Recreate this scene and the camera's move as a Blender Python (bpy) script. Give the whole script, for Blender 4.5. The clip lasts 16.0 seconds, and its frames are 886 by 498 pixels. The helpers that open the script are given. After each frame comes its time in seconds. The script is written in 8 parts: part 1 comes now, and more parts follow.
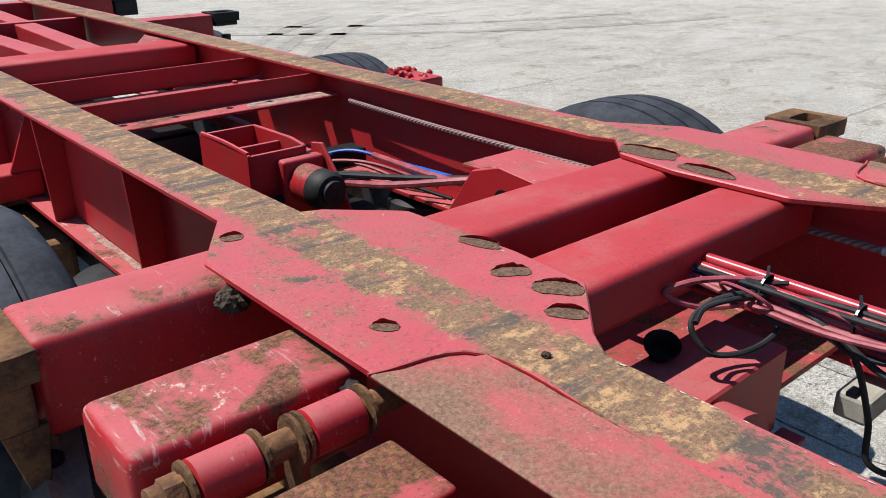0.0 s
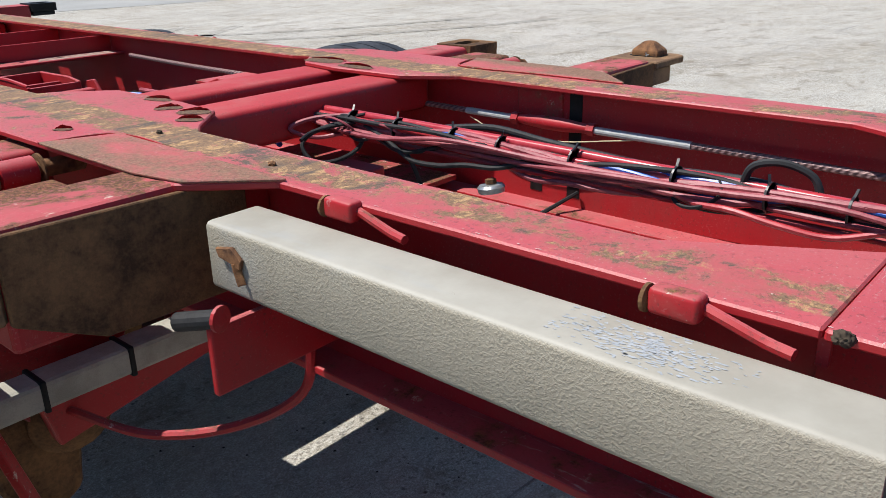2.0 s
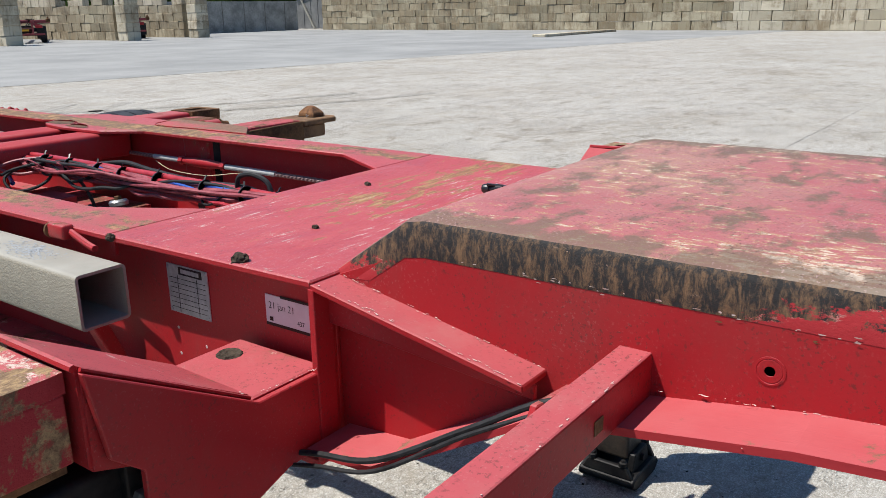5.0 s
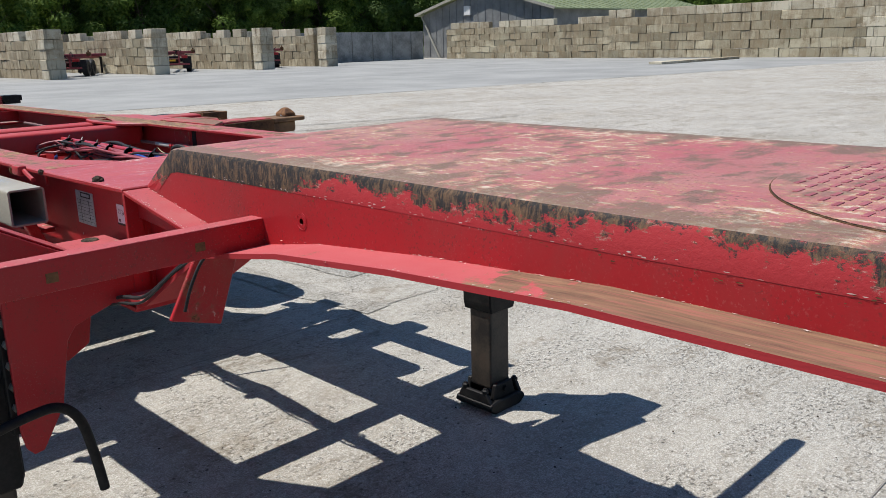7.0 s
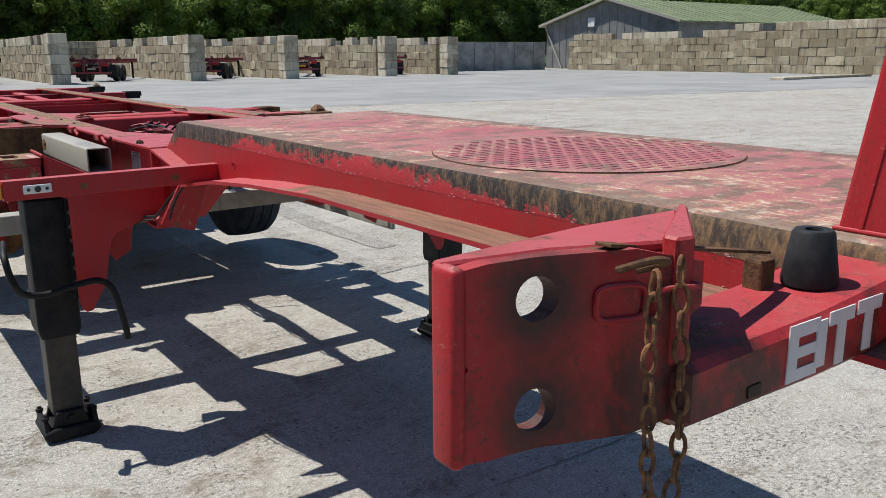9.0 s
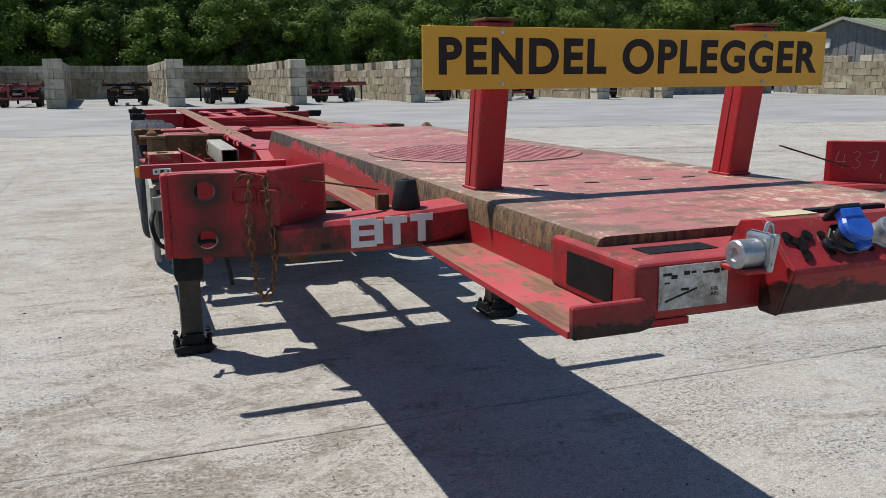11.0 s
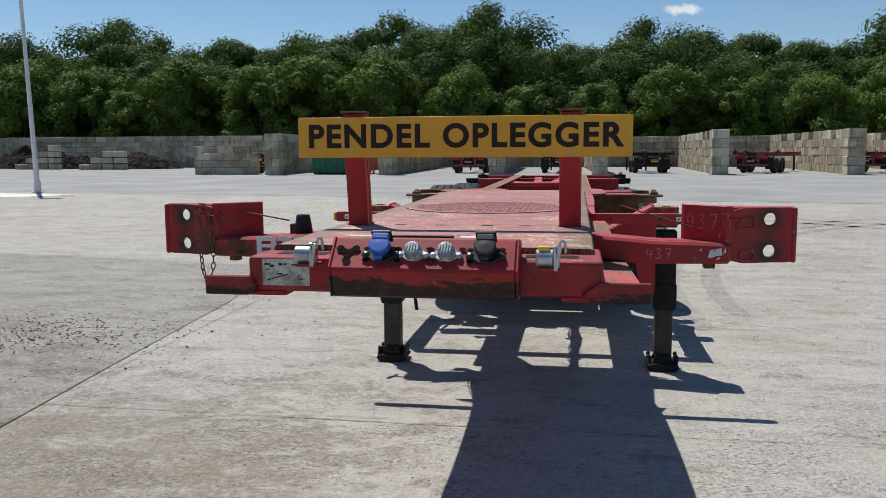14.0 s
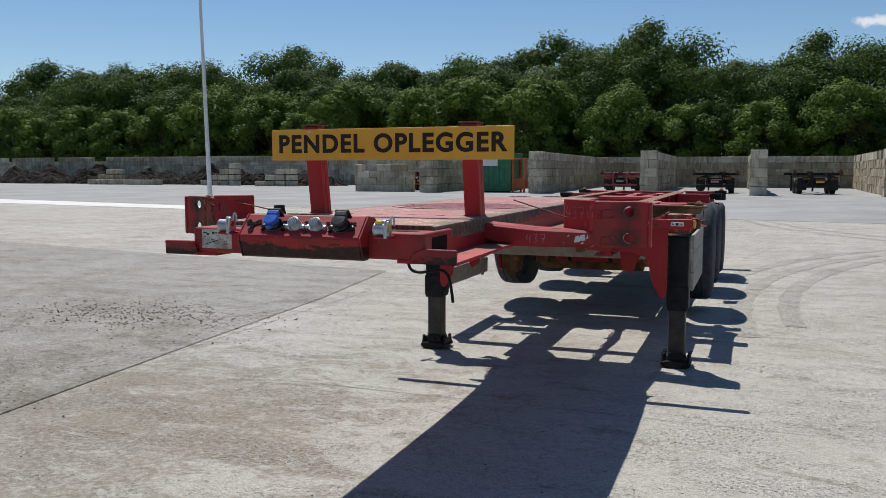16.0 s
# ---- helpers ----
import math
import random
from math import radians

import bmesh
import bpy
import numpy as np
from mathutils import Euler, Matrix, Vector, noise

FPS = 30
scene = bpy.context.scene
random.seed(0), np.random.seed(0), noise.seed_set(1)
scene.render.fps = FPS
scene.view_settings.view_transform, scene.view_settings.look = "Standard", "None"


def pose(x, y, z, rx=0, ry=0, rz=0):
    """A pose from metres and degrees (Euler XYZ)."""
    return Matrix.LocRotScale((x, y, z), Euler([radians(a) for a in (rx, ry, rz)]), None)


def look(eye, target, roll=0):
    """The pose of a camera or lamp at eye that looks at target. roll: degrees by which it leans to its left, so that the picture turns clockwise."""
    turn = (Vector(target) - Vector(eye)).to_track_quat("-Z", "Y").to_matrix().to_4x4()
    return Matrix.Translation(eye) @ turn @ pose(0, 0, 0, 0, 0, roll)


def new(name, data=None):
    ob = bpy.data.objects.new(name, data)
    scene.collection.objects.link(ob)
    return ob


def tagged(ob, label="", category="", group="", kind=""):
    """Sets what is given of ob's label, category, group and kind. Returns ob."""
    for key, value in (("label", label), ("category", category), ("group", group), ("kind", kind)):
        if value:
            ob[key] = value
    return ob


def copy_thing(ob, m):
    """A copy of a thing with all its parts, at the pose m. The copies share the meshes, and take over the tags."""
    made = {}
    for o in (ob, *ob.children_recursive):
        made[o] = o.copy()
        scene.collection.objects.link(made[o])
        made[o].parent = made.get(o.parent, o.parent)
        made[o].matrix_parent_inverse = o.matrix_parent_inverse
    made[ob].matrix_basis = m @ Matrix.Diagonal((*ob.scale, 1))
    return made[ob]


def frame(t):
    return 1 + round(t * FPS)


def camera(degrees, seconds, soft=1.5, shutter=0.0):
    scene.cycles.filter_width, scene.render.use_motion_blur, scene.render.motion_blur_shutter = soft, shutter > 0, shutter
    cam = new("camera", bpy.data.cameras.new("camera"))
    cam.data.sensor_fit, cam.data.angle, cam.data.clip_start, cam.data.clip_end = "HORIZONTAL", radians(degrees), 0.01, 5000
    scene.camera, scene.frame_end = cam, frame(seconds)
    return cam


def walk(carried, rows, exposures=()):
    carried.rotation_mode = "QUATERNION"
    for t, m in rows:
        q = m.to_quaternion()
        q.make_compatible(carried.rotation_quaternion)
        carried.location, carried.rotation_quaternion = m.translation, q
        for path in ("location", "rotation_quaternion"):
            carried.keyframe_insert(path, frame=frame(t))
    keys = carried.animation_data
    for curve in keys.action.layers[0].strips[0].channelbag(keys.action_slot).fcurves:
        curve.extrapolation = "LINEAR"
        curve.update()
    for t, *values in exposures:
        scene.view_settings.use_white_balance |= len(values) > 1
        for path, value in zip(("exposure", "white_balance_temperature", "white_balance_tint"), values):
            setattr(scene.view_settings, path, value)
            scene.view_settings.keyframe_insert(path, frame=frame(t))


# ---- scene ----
PATH = [
    (0, (-1.228, 4.387, 1.796), (-0.021, 5.789, 1.036), -0.5),
    (0.5, (-1.374, 4.142, 1.761), (-0.109, 5.498, 1.013), -0.8),
    (1, (-1.428, 3.898, 1.753), (-0.121, 5.223, 1.02), -1.5),
    (1.5, (-1.406, 3.635, 1.692), (-0.049, 4.909, 0.96), -1.4),
    (2, (-1.409, 3.435, 1.642), (-0.005, 4.663, 0.92), -1.1),
    (2.5, (-1.501, 3.248, 1.656), (-0.058, 4.428, 0.93), -1.0),
    (3, (-1.544, 3.045, 1.709), (-0.073, 4.188, 0.983), -1.0),
    (3.5, (-1.488, 2.828, 1.694), (0.007, 3.947, 0.977), -1.1),
    (4, (-1.471, 2.612, 1.69), (0.043, 3.728, 1.011), -1.1),
    (4.5, (-1.516, 2.35, 1.691), (0.025, 3.478, 1.097), -1.1),
    (5, (-1.511, 2.075, 1.694), (0.037, 3.21, 1.135), -1.0),
    (5.2, (-1.483, 1.939, 1.683), (0.067, 3.077, 1.133), -1.1),
    (7.5, (-1.582, 0.511, 1.623), (-0.297, 1.969, 1.153), -1.2),
    (8, (-1.65, 0.18, 1.633), (-0.43, 1.698, 1.176), -0.8),
    (8.5, (-1.645, -0.18, 1.623), (-0.455, 1.361, 1.163), -0.8),
    (9, (-1.654, -0.574, 1.636), (-0.504, 0.996, 1.174), -0.4),
    (11.5, (-1.051, -2.273, 1.66), (-0.498, -0.387, 1.288), -0.5),
    (12, (-0.772, -2.512, 1.643), (-0.361, -0.581, 1.321), -0.5),
    (12.5, (-0.547, -2.712, 1.636), (-0.298, -0.748, 1.353), -0.4),
    (13, (-0.204, -2.825, 1.633), (-0.165, -0.843, 1.37), -0.5),
    (13.5, (0.127, -2.964, 1.634), (-0.055, -0.988, 1.384), -0.5),
    (14, (0.438, -3.132, 1.656), (0.118, -1.172, 1.419), -0.3),
    (14.5, (0.806, -3.201, 1.642), (0.382, -1.259, 1.414), -0.2),
    (15, (1.125, -3.357, 1.622), (0.555, -1.451, 1.41), -0.2),
    (15.5, (1.386, -3.547, 1.627), (0.712, -1.675, 1.427), -0.1),
    (16, (1.635, -3.654, 1.581), (0.933, -1.79, 1.392), -0.0),
]
cam = camera(56.6, 16.0, soft=0.75)
walk(cam, [(t, look(eye, target, roll)) for t, eye, target, roll in PATH],
     exposures=[(0.0, 0.43), (3.5, 0.40), (5.2, 0.33), (7.5, 0.21), (9.0, 0.18), (11.5, 0.08), (16.0, 0.00)])

# ---------------------------------------------------------------- light
SUN = Vector((-0.405, 0.50, 1.21)).normalized()
world = bpy.data.worlds.new("sky")
scene.world = world
world.use_nodes = True
wn, wl = world.node_tree.nodes, world.node_tree.links
sky = wn.new("ShaderNodeTexSky")
sky.sky_type, sky.sun_disc = "NISHITA", False
sky.sun_elevation = math.asin(SUN.z)
sky.sun_rotation = math.atan2(SUN.x, SUN.y)
sky.air_density, sky.dust_density, sky.ozone_density = 0.92, 0.12, 2.4
tint = wn.new("ShaderNodeHueSaturation")
tint.inputs["Saturation"].default_value = 1.14
wl.new(sky.outputs[0], tint.inputs["Color"])
wl.new(tint.outputs[0], wn["Background"].inputs[0])
wn["Background"].inputs[1].default_value = 0.092
sun = new("sun", bpy.data.lights.new("sun", "SUN"))
sun.data.energy, sun.data.angle, sun.data.color = 5.0, radians(0.53), (1.0, 0.962, 0.91)
sun.matrix_world = look(SUN * 50, (0, 0, 0))


# ---------------------------------------------------------------- materials
DULL = 0.15     # even cut of every base colour, set against the raised exposure


class Nodes:
    """Short names for building one node material."""

    def __init__(self, name, rough=0.5, metal=0.0):
        self.mat = bpy.data.materials.new(name)
        self.mat.use_nodes = True
        self.t = self.mat.node_tree
        self.bsdf = self.t.nodes["Principled BSDF"]
        self.bsdf.inputs["Roughness"].default_value = rough
        self.bsdf.inputs["Metallic"].default_value = metal
        self.co = self.t.nodes.new("ShaderNodeTexCoord").outputs["Object"]

    def put(self, socket, value):
        if isinstance(value, bpy.types.NodeSocket):
            self.t.links.new(value, socket)
        else:
            socket.default_value = value

    def stretch(self, sx, sy, sz):
        n = self.t.nodes.new("ShaderNodeMapping")
        self.t.links.new(self.co, n.inputs[0])
        n.inputs["Scale"].default_value = (sx, sy, sz)
        return n.outputs[0]

    def noise(self, scale, detail=4.0, rough=0.6, co=None, warp=0.0):
        n = self.t.nodes.new("ShaderNodeTexNoise")
        self.t.links.new(co or self.co, n.inputs["Vector"])
        n.inputs["Scale"].default_value, n.inputs["Detail"].default_value = scale, detail
        n.inputs["Roughness"].default_value, n.inputs["Distortion"].default_value = rough, warp
        return n.outputs[0]

    def voronoi(self, scale, co=None, feature="F1"):
        n = self.t.nodes.new("ShaderNodeTexVoronoi")
        n.feature = feature
        self.t.links.new(co or self.co, n.inputs["Vector"])
        n.inputs["Scale"].default_value = scale
        return n.outputs["Distance"]

    def step(self, value, lo, hi, a=0.0, b=1.0):
        n = self.t.nodes.new("ShaderNodeMapRange")
        self.put(n.inputs[0], value)
        for i, v in enumerate((lo, hi, a, b)):
            n.inputs[i + 1].default_value = v
        return n.outputs[0]

    def math(self, op, a, b):
        n = self.t.nodes.new("ShaderNodeMath")
        n.operation = op
        self.put(n.inputs[0], a), self.put(n.inputs[1], b)
        return n.outputs[0]

    def mix(self, f, a, b):
        n = self.t.nodes.new("ShaderNodeMix")
        n.data_type = "RGBA"
        self.put(n.inputs[0], f)
        for i, v in ((6, a), (7, b)):
            self.put(n.inputs[i], (*v, 1.0) if isinstance(v, tuple) else v)
        return n.outputs[2]

    def up(self):
        g = self.t.nodes.new("ShaderNodeNewGeometry")
        s = self.t.nodes.new("ShaderNodeSeparateXYZ")
        self.t.links.new(g.outputs["Normal"], s.inputs[0])
        return s.outputs[2]

    def place(self):
        s = self.t.nodes.new("ShaderNodeSeparateXYZ")
        self.t.links.new(self.co, s.inputs[0])
        return s.outputs

    def world(self, sx=1.0, sy=1.0, sz=1.0):
        g = self.t.nodes.new("ShaderNodeNewGeometry")
        m = self.t.nodes.new("ShaderNodeMapping")
        self.t.links.new(g.outputs["Position"], m.inputs[0])
        m.inputs["Scale"].default_value = (sx, sy, sz)
        return m.outputs[0]

    def speckle(self, col, dark=0.5, pale=0.4, size=1.0):
        """Fine dirt specks, dust and tiny chips."""
        spots = self.math("MULTIPLY", self.step(self.noise(130 * size, 3, 0.7), 0.57, 0.64), self.step(self.noise(7, 5, 0.7), 0.42, 0.58, 0.1, 1.0))
        col = self.mix(self.math("MULTIPLY", spots, dark), col, (0.07, 0.035, 0.028))
        dust = self.math("MULTIPLY", self.step(self.noise(200 * size, 2, 0.6), 0.60, 0.68), self.step(self.noise(5, 5, 0.7), 0.42, 0.58, 0.15, 1.0))
        return self.mix(self.math("MULTIPLY", dust, pale), col, (0.60, 0.42, 0.40))

    def island(self):
        return self.t.nodes.new("ShaderNodeNewGeometry").outputs["Random Per Island"]

    def random(self):
        return self.t.nodes.new("ShaderNodeObjectInfo").outputs["Random"]

    def done(self, colour, rough=None, bump=None, strength=0.3, depth=0.01):
        self.put(self.bsdf.inputs["Base Color"], self.mix(DULL, colour, (0.0, 0.0, 0.0)))
        if rough is not None:
            self.put(self.bsdf.inputs["Roughness"], rough)
        if bump is not None:
            b = self.t.nodes.new("ShaderNodeBump")
            b.inputs["Strength"].default_value, b.inputs["Distance"].default_value = strength, depth
            self.put(b.inputs["Height"], bump)
            self.t.links.new(b.outputs[0], self.bsdf.inputs["Normal"])
        return self.mat


RUST = (0.185, 0.088, 0.042)
RUST_DARK = (0.070, 0.036, 0.021)
OCHRE = (0.36, 0.19, 0.075)


def red_paint(name, rust=0.0, scratch=0.0, fade=1.0, scale=1.0, soot=False, grime=0.0, rubbed=0.0):
    """Red machine paint: sun-faded and chalky where it faces up, with rust showing through."""
    n = Nodes(name, 0.4)
    n.bsdf.inputs["Specular IOR Level"].default_value = 0.32
    blotch = n.noise(3.0 * scale, 5, 0.6)
    fine = n.noise(150, 4, 0.75)
    base = n.mix(blotch, (0.385, 0.013, 0.018), (0.465, 0.021, 0.027))
    chalk = n.mix(n.noise(9 * scale, 6, 0.65), (0.43, 0.062, 0.074), (0.51, 0.108, 0.116))
    top = n.step(n.up(), 0.55, 0.95)
    col = n.mix(n.math("MULTIPLY", top, fade), base, chalk)
    dust = n.math("MULTIPLY", n.step(n.noise(6, 6, 0.7), 0.5, 0.75), n.math("MULTIPLY", top, 0.25))
    col = n.mix(dust, col, (0.38, 0.30, 0.25))
    film = n.math("MULTIPLY", n.step(n.noise(1.0, 7, 0.7, n.stretch(4, 4, 1.6)), 0.48, 0.72), n.step(top, 0, 1, 0.35, 0.2))
    col = n.mix(film, col, (0.19, 0.075, 0.062))
    col = n.speckle(col, 0.55, 0.12)
    rough = n.step(n.math("ADD", top, n.math("MULTIPLY", n.noise(14, 6, 0.7), 0.5)), 0.1, 1.4, 0.40, 0.70)
    height = n.math("ADD", n.math("MULTIPLY", n.noise(180, 2), 0.10), n.math("MULTIPLY", n.noise(26, 4, 0.7), 0.18))
    if grime:
        film = n.noise(1.0, 6, 0.7, n.stretch(7, 16, 18), 0.3)
        col = n.mix(n.math("MULTIPLY", n.step(film, 0.38, 0.56), grime), col, (0.022, 0.016, 0.013))
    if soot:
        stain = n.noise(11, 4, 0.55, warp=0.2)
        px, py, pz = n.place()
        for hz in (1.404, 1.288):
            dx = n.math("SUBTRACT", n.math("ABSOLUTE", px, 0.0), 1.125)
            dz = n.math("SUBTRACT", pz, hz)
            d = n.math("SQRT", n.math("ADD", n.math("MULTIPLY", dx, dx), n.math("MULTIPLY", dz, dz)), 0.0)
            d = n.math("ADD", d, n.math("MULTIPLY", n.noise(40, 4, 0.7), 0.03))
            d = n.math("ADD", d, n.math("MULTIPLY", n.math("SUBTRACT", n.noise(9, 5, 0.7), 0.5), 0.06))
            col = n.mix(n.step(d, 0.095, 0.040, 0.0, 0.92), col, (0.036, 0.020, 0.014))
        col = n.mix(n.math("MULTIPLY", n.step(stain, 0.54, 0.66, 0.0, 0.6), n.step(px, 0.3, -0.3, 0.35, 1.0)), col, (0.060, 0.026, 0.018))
        # inner zone broken up by noise, darker towards the bottom
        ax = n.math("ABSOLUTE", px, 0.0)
        low_dark = n.math("ADD", n.noise(1.0, 6, 0.7, n.stretch(9, 9, 7), 0.3), n.math("MULTIPLY", n.step(ax, 1.14, 1.05), n.step(ax, 0.80, 0.86, 0.0, 0.17)))
        low_dark = n.math("ADD", low_dark, n.step(pz, 1.36, 1.27, -0.10, 0.06))
        col = n.mix(n.math("MULTIPLY", n.step(low_dark, 0.55, 0.68, 0.0, 0.85), n.step(px, 0.3, -0.3, 0.30, 1.0)), col, (0.045, 0.026, 0.017))
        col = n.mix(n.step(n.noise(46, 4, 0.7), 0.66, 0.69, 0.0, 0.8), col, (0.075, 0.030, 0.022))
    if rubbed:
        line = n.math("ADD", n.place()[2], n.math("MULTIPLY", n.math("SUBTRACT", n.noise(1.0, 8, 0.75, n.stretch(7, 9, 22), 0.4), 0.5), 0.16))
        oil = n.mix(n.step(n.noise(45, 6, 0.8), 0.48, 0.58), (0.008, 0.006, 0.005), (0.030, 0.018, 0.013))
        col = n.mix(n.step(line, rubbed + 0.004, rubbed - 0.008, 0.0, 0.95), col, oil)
    if scratch:
        streak = n.noise(1.0, 5, 0.7, n.stretch(55, 9, 30), 0.6)
        where = n.noise(2.2, 3, 0.6)
        bare = n.math("MULTIPLY", n.step(streak, 0.66 - 0.06 * scratch, 0.69), n.step(where, 0.42, 0.6))
        col = n.mix(n.math("MULTIPLY", bare, 0.85), col, (0.62, 0.52, 0.47))
    if rust:
        big = n.math("ADD", n.noise(5.5 * scale, 8, 0.68, warp=0.3), n.math("MULTIPLY", n.math("SUBTRACT", n.noise(60, 6, 0.8), 0.5), 0.16))
        big = n.math("SUBTRACT", big, n.step(top, 0.0, 1.0, 0.09, 0.0))
        edge = 0.635 - 0.2 * rust
        patch = n.math("MULTIPLY", n.step(big, edge - 0.005, edge + 0.055), n.step(n.noise(95, 5, 0.8), 0.36, 0.50, 0.35, 1.0))
        rim = n.step(big, edge - 0.07, edge + 0.01)
        tone = n.mix(n.step(fine, 0.40, 0.60), RUST_DARK, RUST)
        tone = n.mix(n.math("MULTIPLY", n.step(n.noise(60, 6, 0.8), 0.53, 0.62), 0.5), tone, OCHRE)
        col = n.mix(n.math("MULTIPLY", rim, 0.30), col, (0.27, 0.090, 0.070))
        peel = n.math("MULTIPLY", n.math("MULTIPLY", n.step(big, edge - 0.03, edge - 0.015), n.step(big, edge + 0.02, edge)), n.step(n.noise(24, 5, 0.7), 0.60, 0.66))
        col = n.mix(n.math("MULTIPLY", peel, 0.7), col, (0.66, 0.58, 0.47))
        col = n.mix(patch, col, tone)
        rough = n.math("MAXIMUM", rough, n.math("MULTIPLY", patch, 0.9))
        height = n.math("SUBTRACT", n.math("ADD", height, n.math("MULTIPLY", n.math("MULTIPLY", fine, patch), 0.35)), n.math("MULTIPLY", patch, 0.4))
    return n.done(col, rough, height, 0.35, 0.004)


def rail_paint():
    """Top of the main rails: a worn rust lane with ochre flecks and dark bands across it, between clean red margins."""
    n = Nodes("rail_top_paint", 0.6)
    px, py, pz = n.place()
    ax = n.math("ABSOLUTE", px, 0.0)
    edge = n.math("ABSOLUTE", n.math("SUBTRACT", ax, 0.498), 0.0)
    edge = n.math("ADD", edge, n.math("MULTIPLY", n.math("SUBTRACT", n.noise(1.0, 5, 0.7, n.stretch(20, 7, 5)), 0.5), 0.085))
    lane = n.step(edge, 0.040, 0.082, 1.0, 0.0)
    red = n.mix(n.noise(9, 6, 0.65), (0.45, 0.060, 0.072), (0.53, 0.105, 0.115))
    red = n.mix(n.math("MULTIPLY", n.step(n.noise(2.5, 5, 0.7), 0.45, 0.7), 0.35), red, (0.36, 0.13, 0.10))
    worn = n.math("ADD", n.noise(1.0, 8, 0.75, n.stretch(9, 6, 5), 0.3), n.math("MULTIPLY", lane, 0.23))
    worn = n.math("ADD", worn, n.math("MULTIPLY", n.math("SUBTRACT", n.noise(90, 4, 0.75), 0.5), 0.20))
    worn = n.math("ADD", worn, n.step(py, 4.3, 5.0, -0.125, 0.030))
    worn = n.math("ADD", worn, n.step(py, 5.6, 6.0, 0.0, 0.05))
    patch = n.step(worn, 0.605, 0.665)
    film = n.step(worn, 0.50, 0.64, 0.0, 0.45)
    tone = n.mix(n.step(n.noise(190, 4, 0.8), 0.40, 0.60), (0.125, 0.076, 0.046), (0.270, 0.160, 0.085))
    fleck = n.noise(1.0, 8, 0.82, n.stretch(26, 34, 30), 0.2)
    tone = n.mix(n.math("MULTIPLY", n.step(fleck, 0.515, 0.585), 0.85), tone, (0.52, 0.315, 0.145))
    band = n.noise(1.0, 4, 0.65, n.stretch(2.5, 13, 4), 0.2)
    tone = n.mix(n.math("MULTIPLY", n.step(band, 0.53, 0.61), 0.80), tone, (0.070, 0.060, 0.054))
    tone = n.mix(n.math("MULTIPLY", n.step(n.noise(1.0, 6, 0.8, n.stretch(34, 50, 30), 0.2), 0.58, 0.65), 0.6), tone, (0.43, 0.12, 0.11))
    col = n.mix(film, red, (0.29, 0.125, 0.085))
    col = n.mix(patch, col, tone)
    gold = n.math("MULTIPLY", n.step(n.noise(1.0, 8, 0.85, n.stretch(22, 26, 10), 0.2), 0.575, 0.66), n.step(edge, 0.10, 0.04))
    col = n.mix(n.math("MULTIPLY", gold, 0.7), col, (0.52, 0.30, 0.15))
    col = n.mix(n.step(n.noise(1.0, 6, 0.75, n.stretch(44, 26, 20), 0.5), 0.675, 0.70), col, (0.62, 0.48, 0.42))
    col = n.speckle(col, 0.5, 0.3)
    col = n.mix(n.step(n.up(), 0.4, 0.8), (0.40, 0.014, 0.020), col)
    return n.done(col, n.step(patch, 0, 1, 0.52, 0.9), n.math("ADD", n.math("MULTIPLY", n.noise(120, 4), 0.5), n.math("MULTIPLY", patch, -0.4)), 0.4, 0.004)


def gusset_paint():
    """Red plate under a thin brown film of dust and rust, with the red rubbed through in patches."""
    n = Nodes("dust_filmed_red_paint", 0.7)
    red = n.mix(n.noise(9, 6, 0.65), (0.45, 0.062, 0.074), (0.52, 0.115, 0.120))
    brown = n.mix(n.step(n.noise(170, 4, 0.8), 0.38, 0.62), (0.135, 0.072, 0.042), (0.290, 0.165, 0.098))
    px, py, pz = n.place()
    ax = n.math("ABSOLUTE", px, 0.0)
    film = n.math("ADD", n.noise(1.0, 7, 0.7, n.stretch(8, 5, 5), 0.3), n.math("MULTIPLY", n.math("SUBTRACT", n.noise(70, 5, 0.8), 0.5), 0.22))
    film = n.math("ADD", film, n.math("MAXIMUM", n.step(ax, 0.60, 0.70, 0.0, 0.16), n.step(py, 4.85, 4.55, 0.0, 0.14)))
    col = n.mix(n.step(film, 0.44, 0.66, 0.12, 0.97), red, brown)
    col = n.speckle(col, 0.5, 0.25)
    return n.done(col, 0.75, n.noise(120, 4, 0.7), 0.35, 0.003)


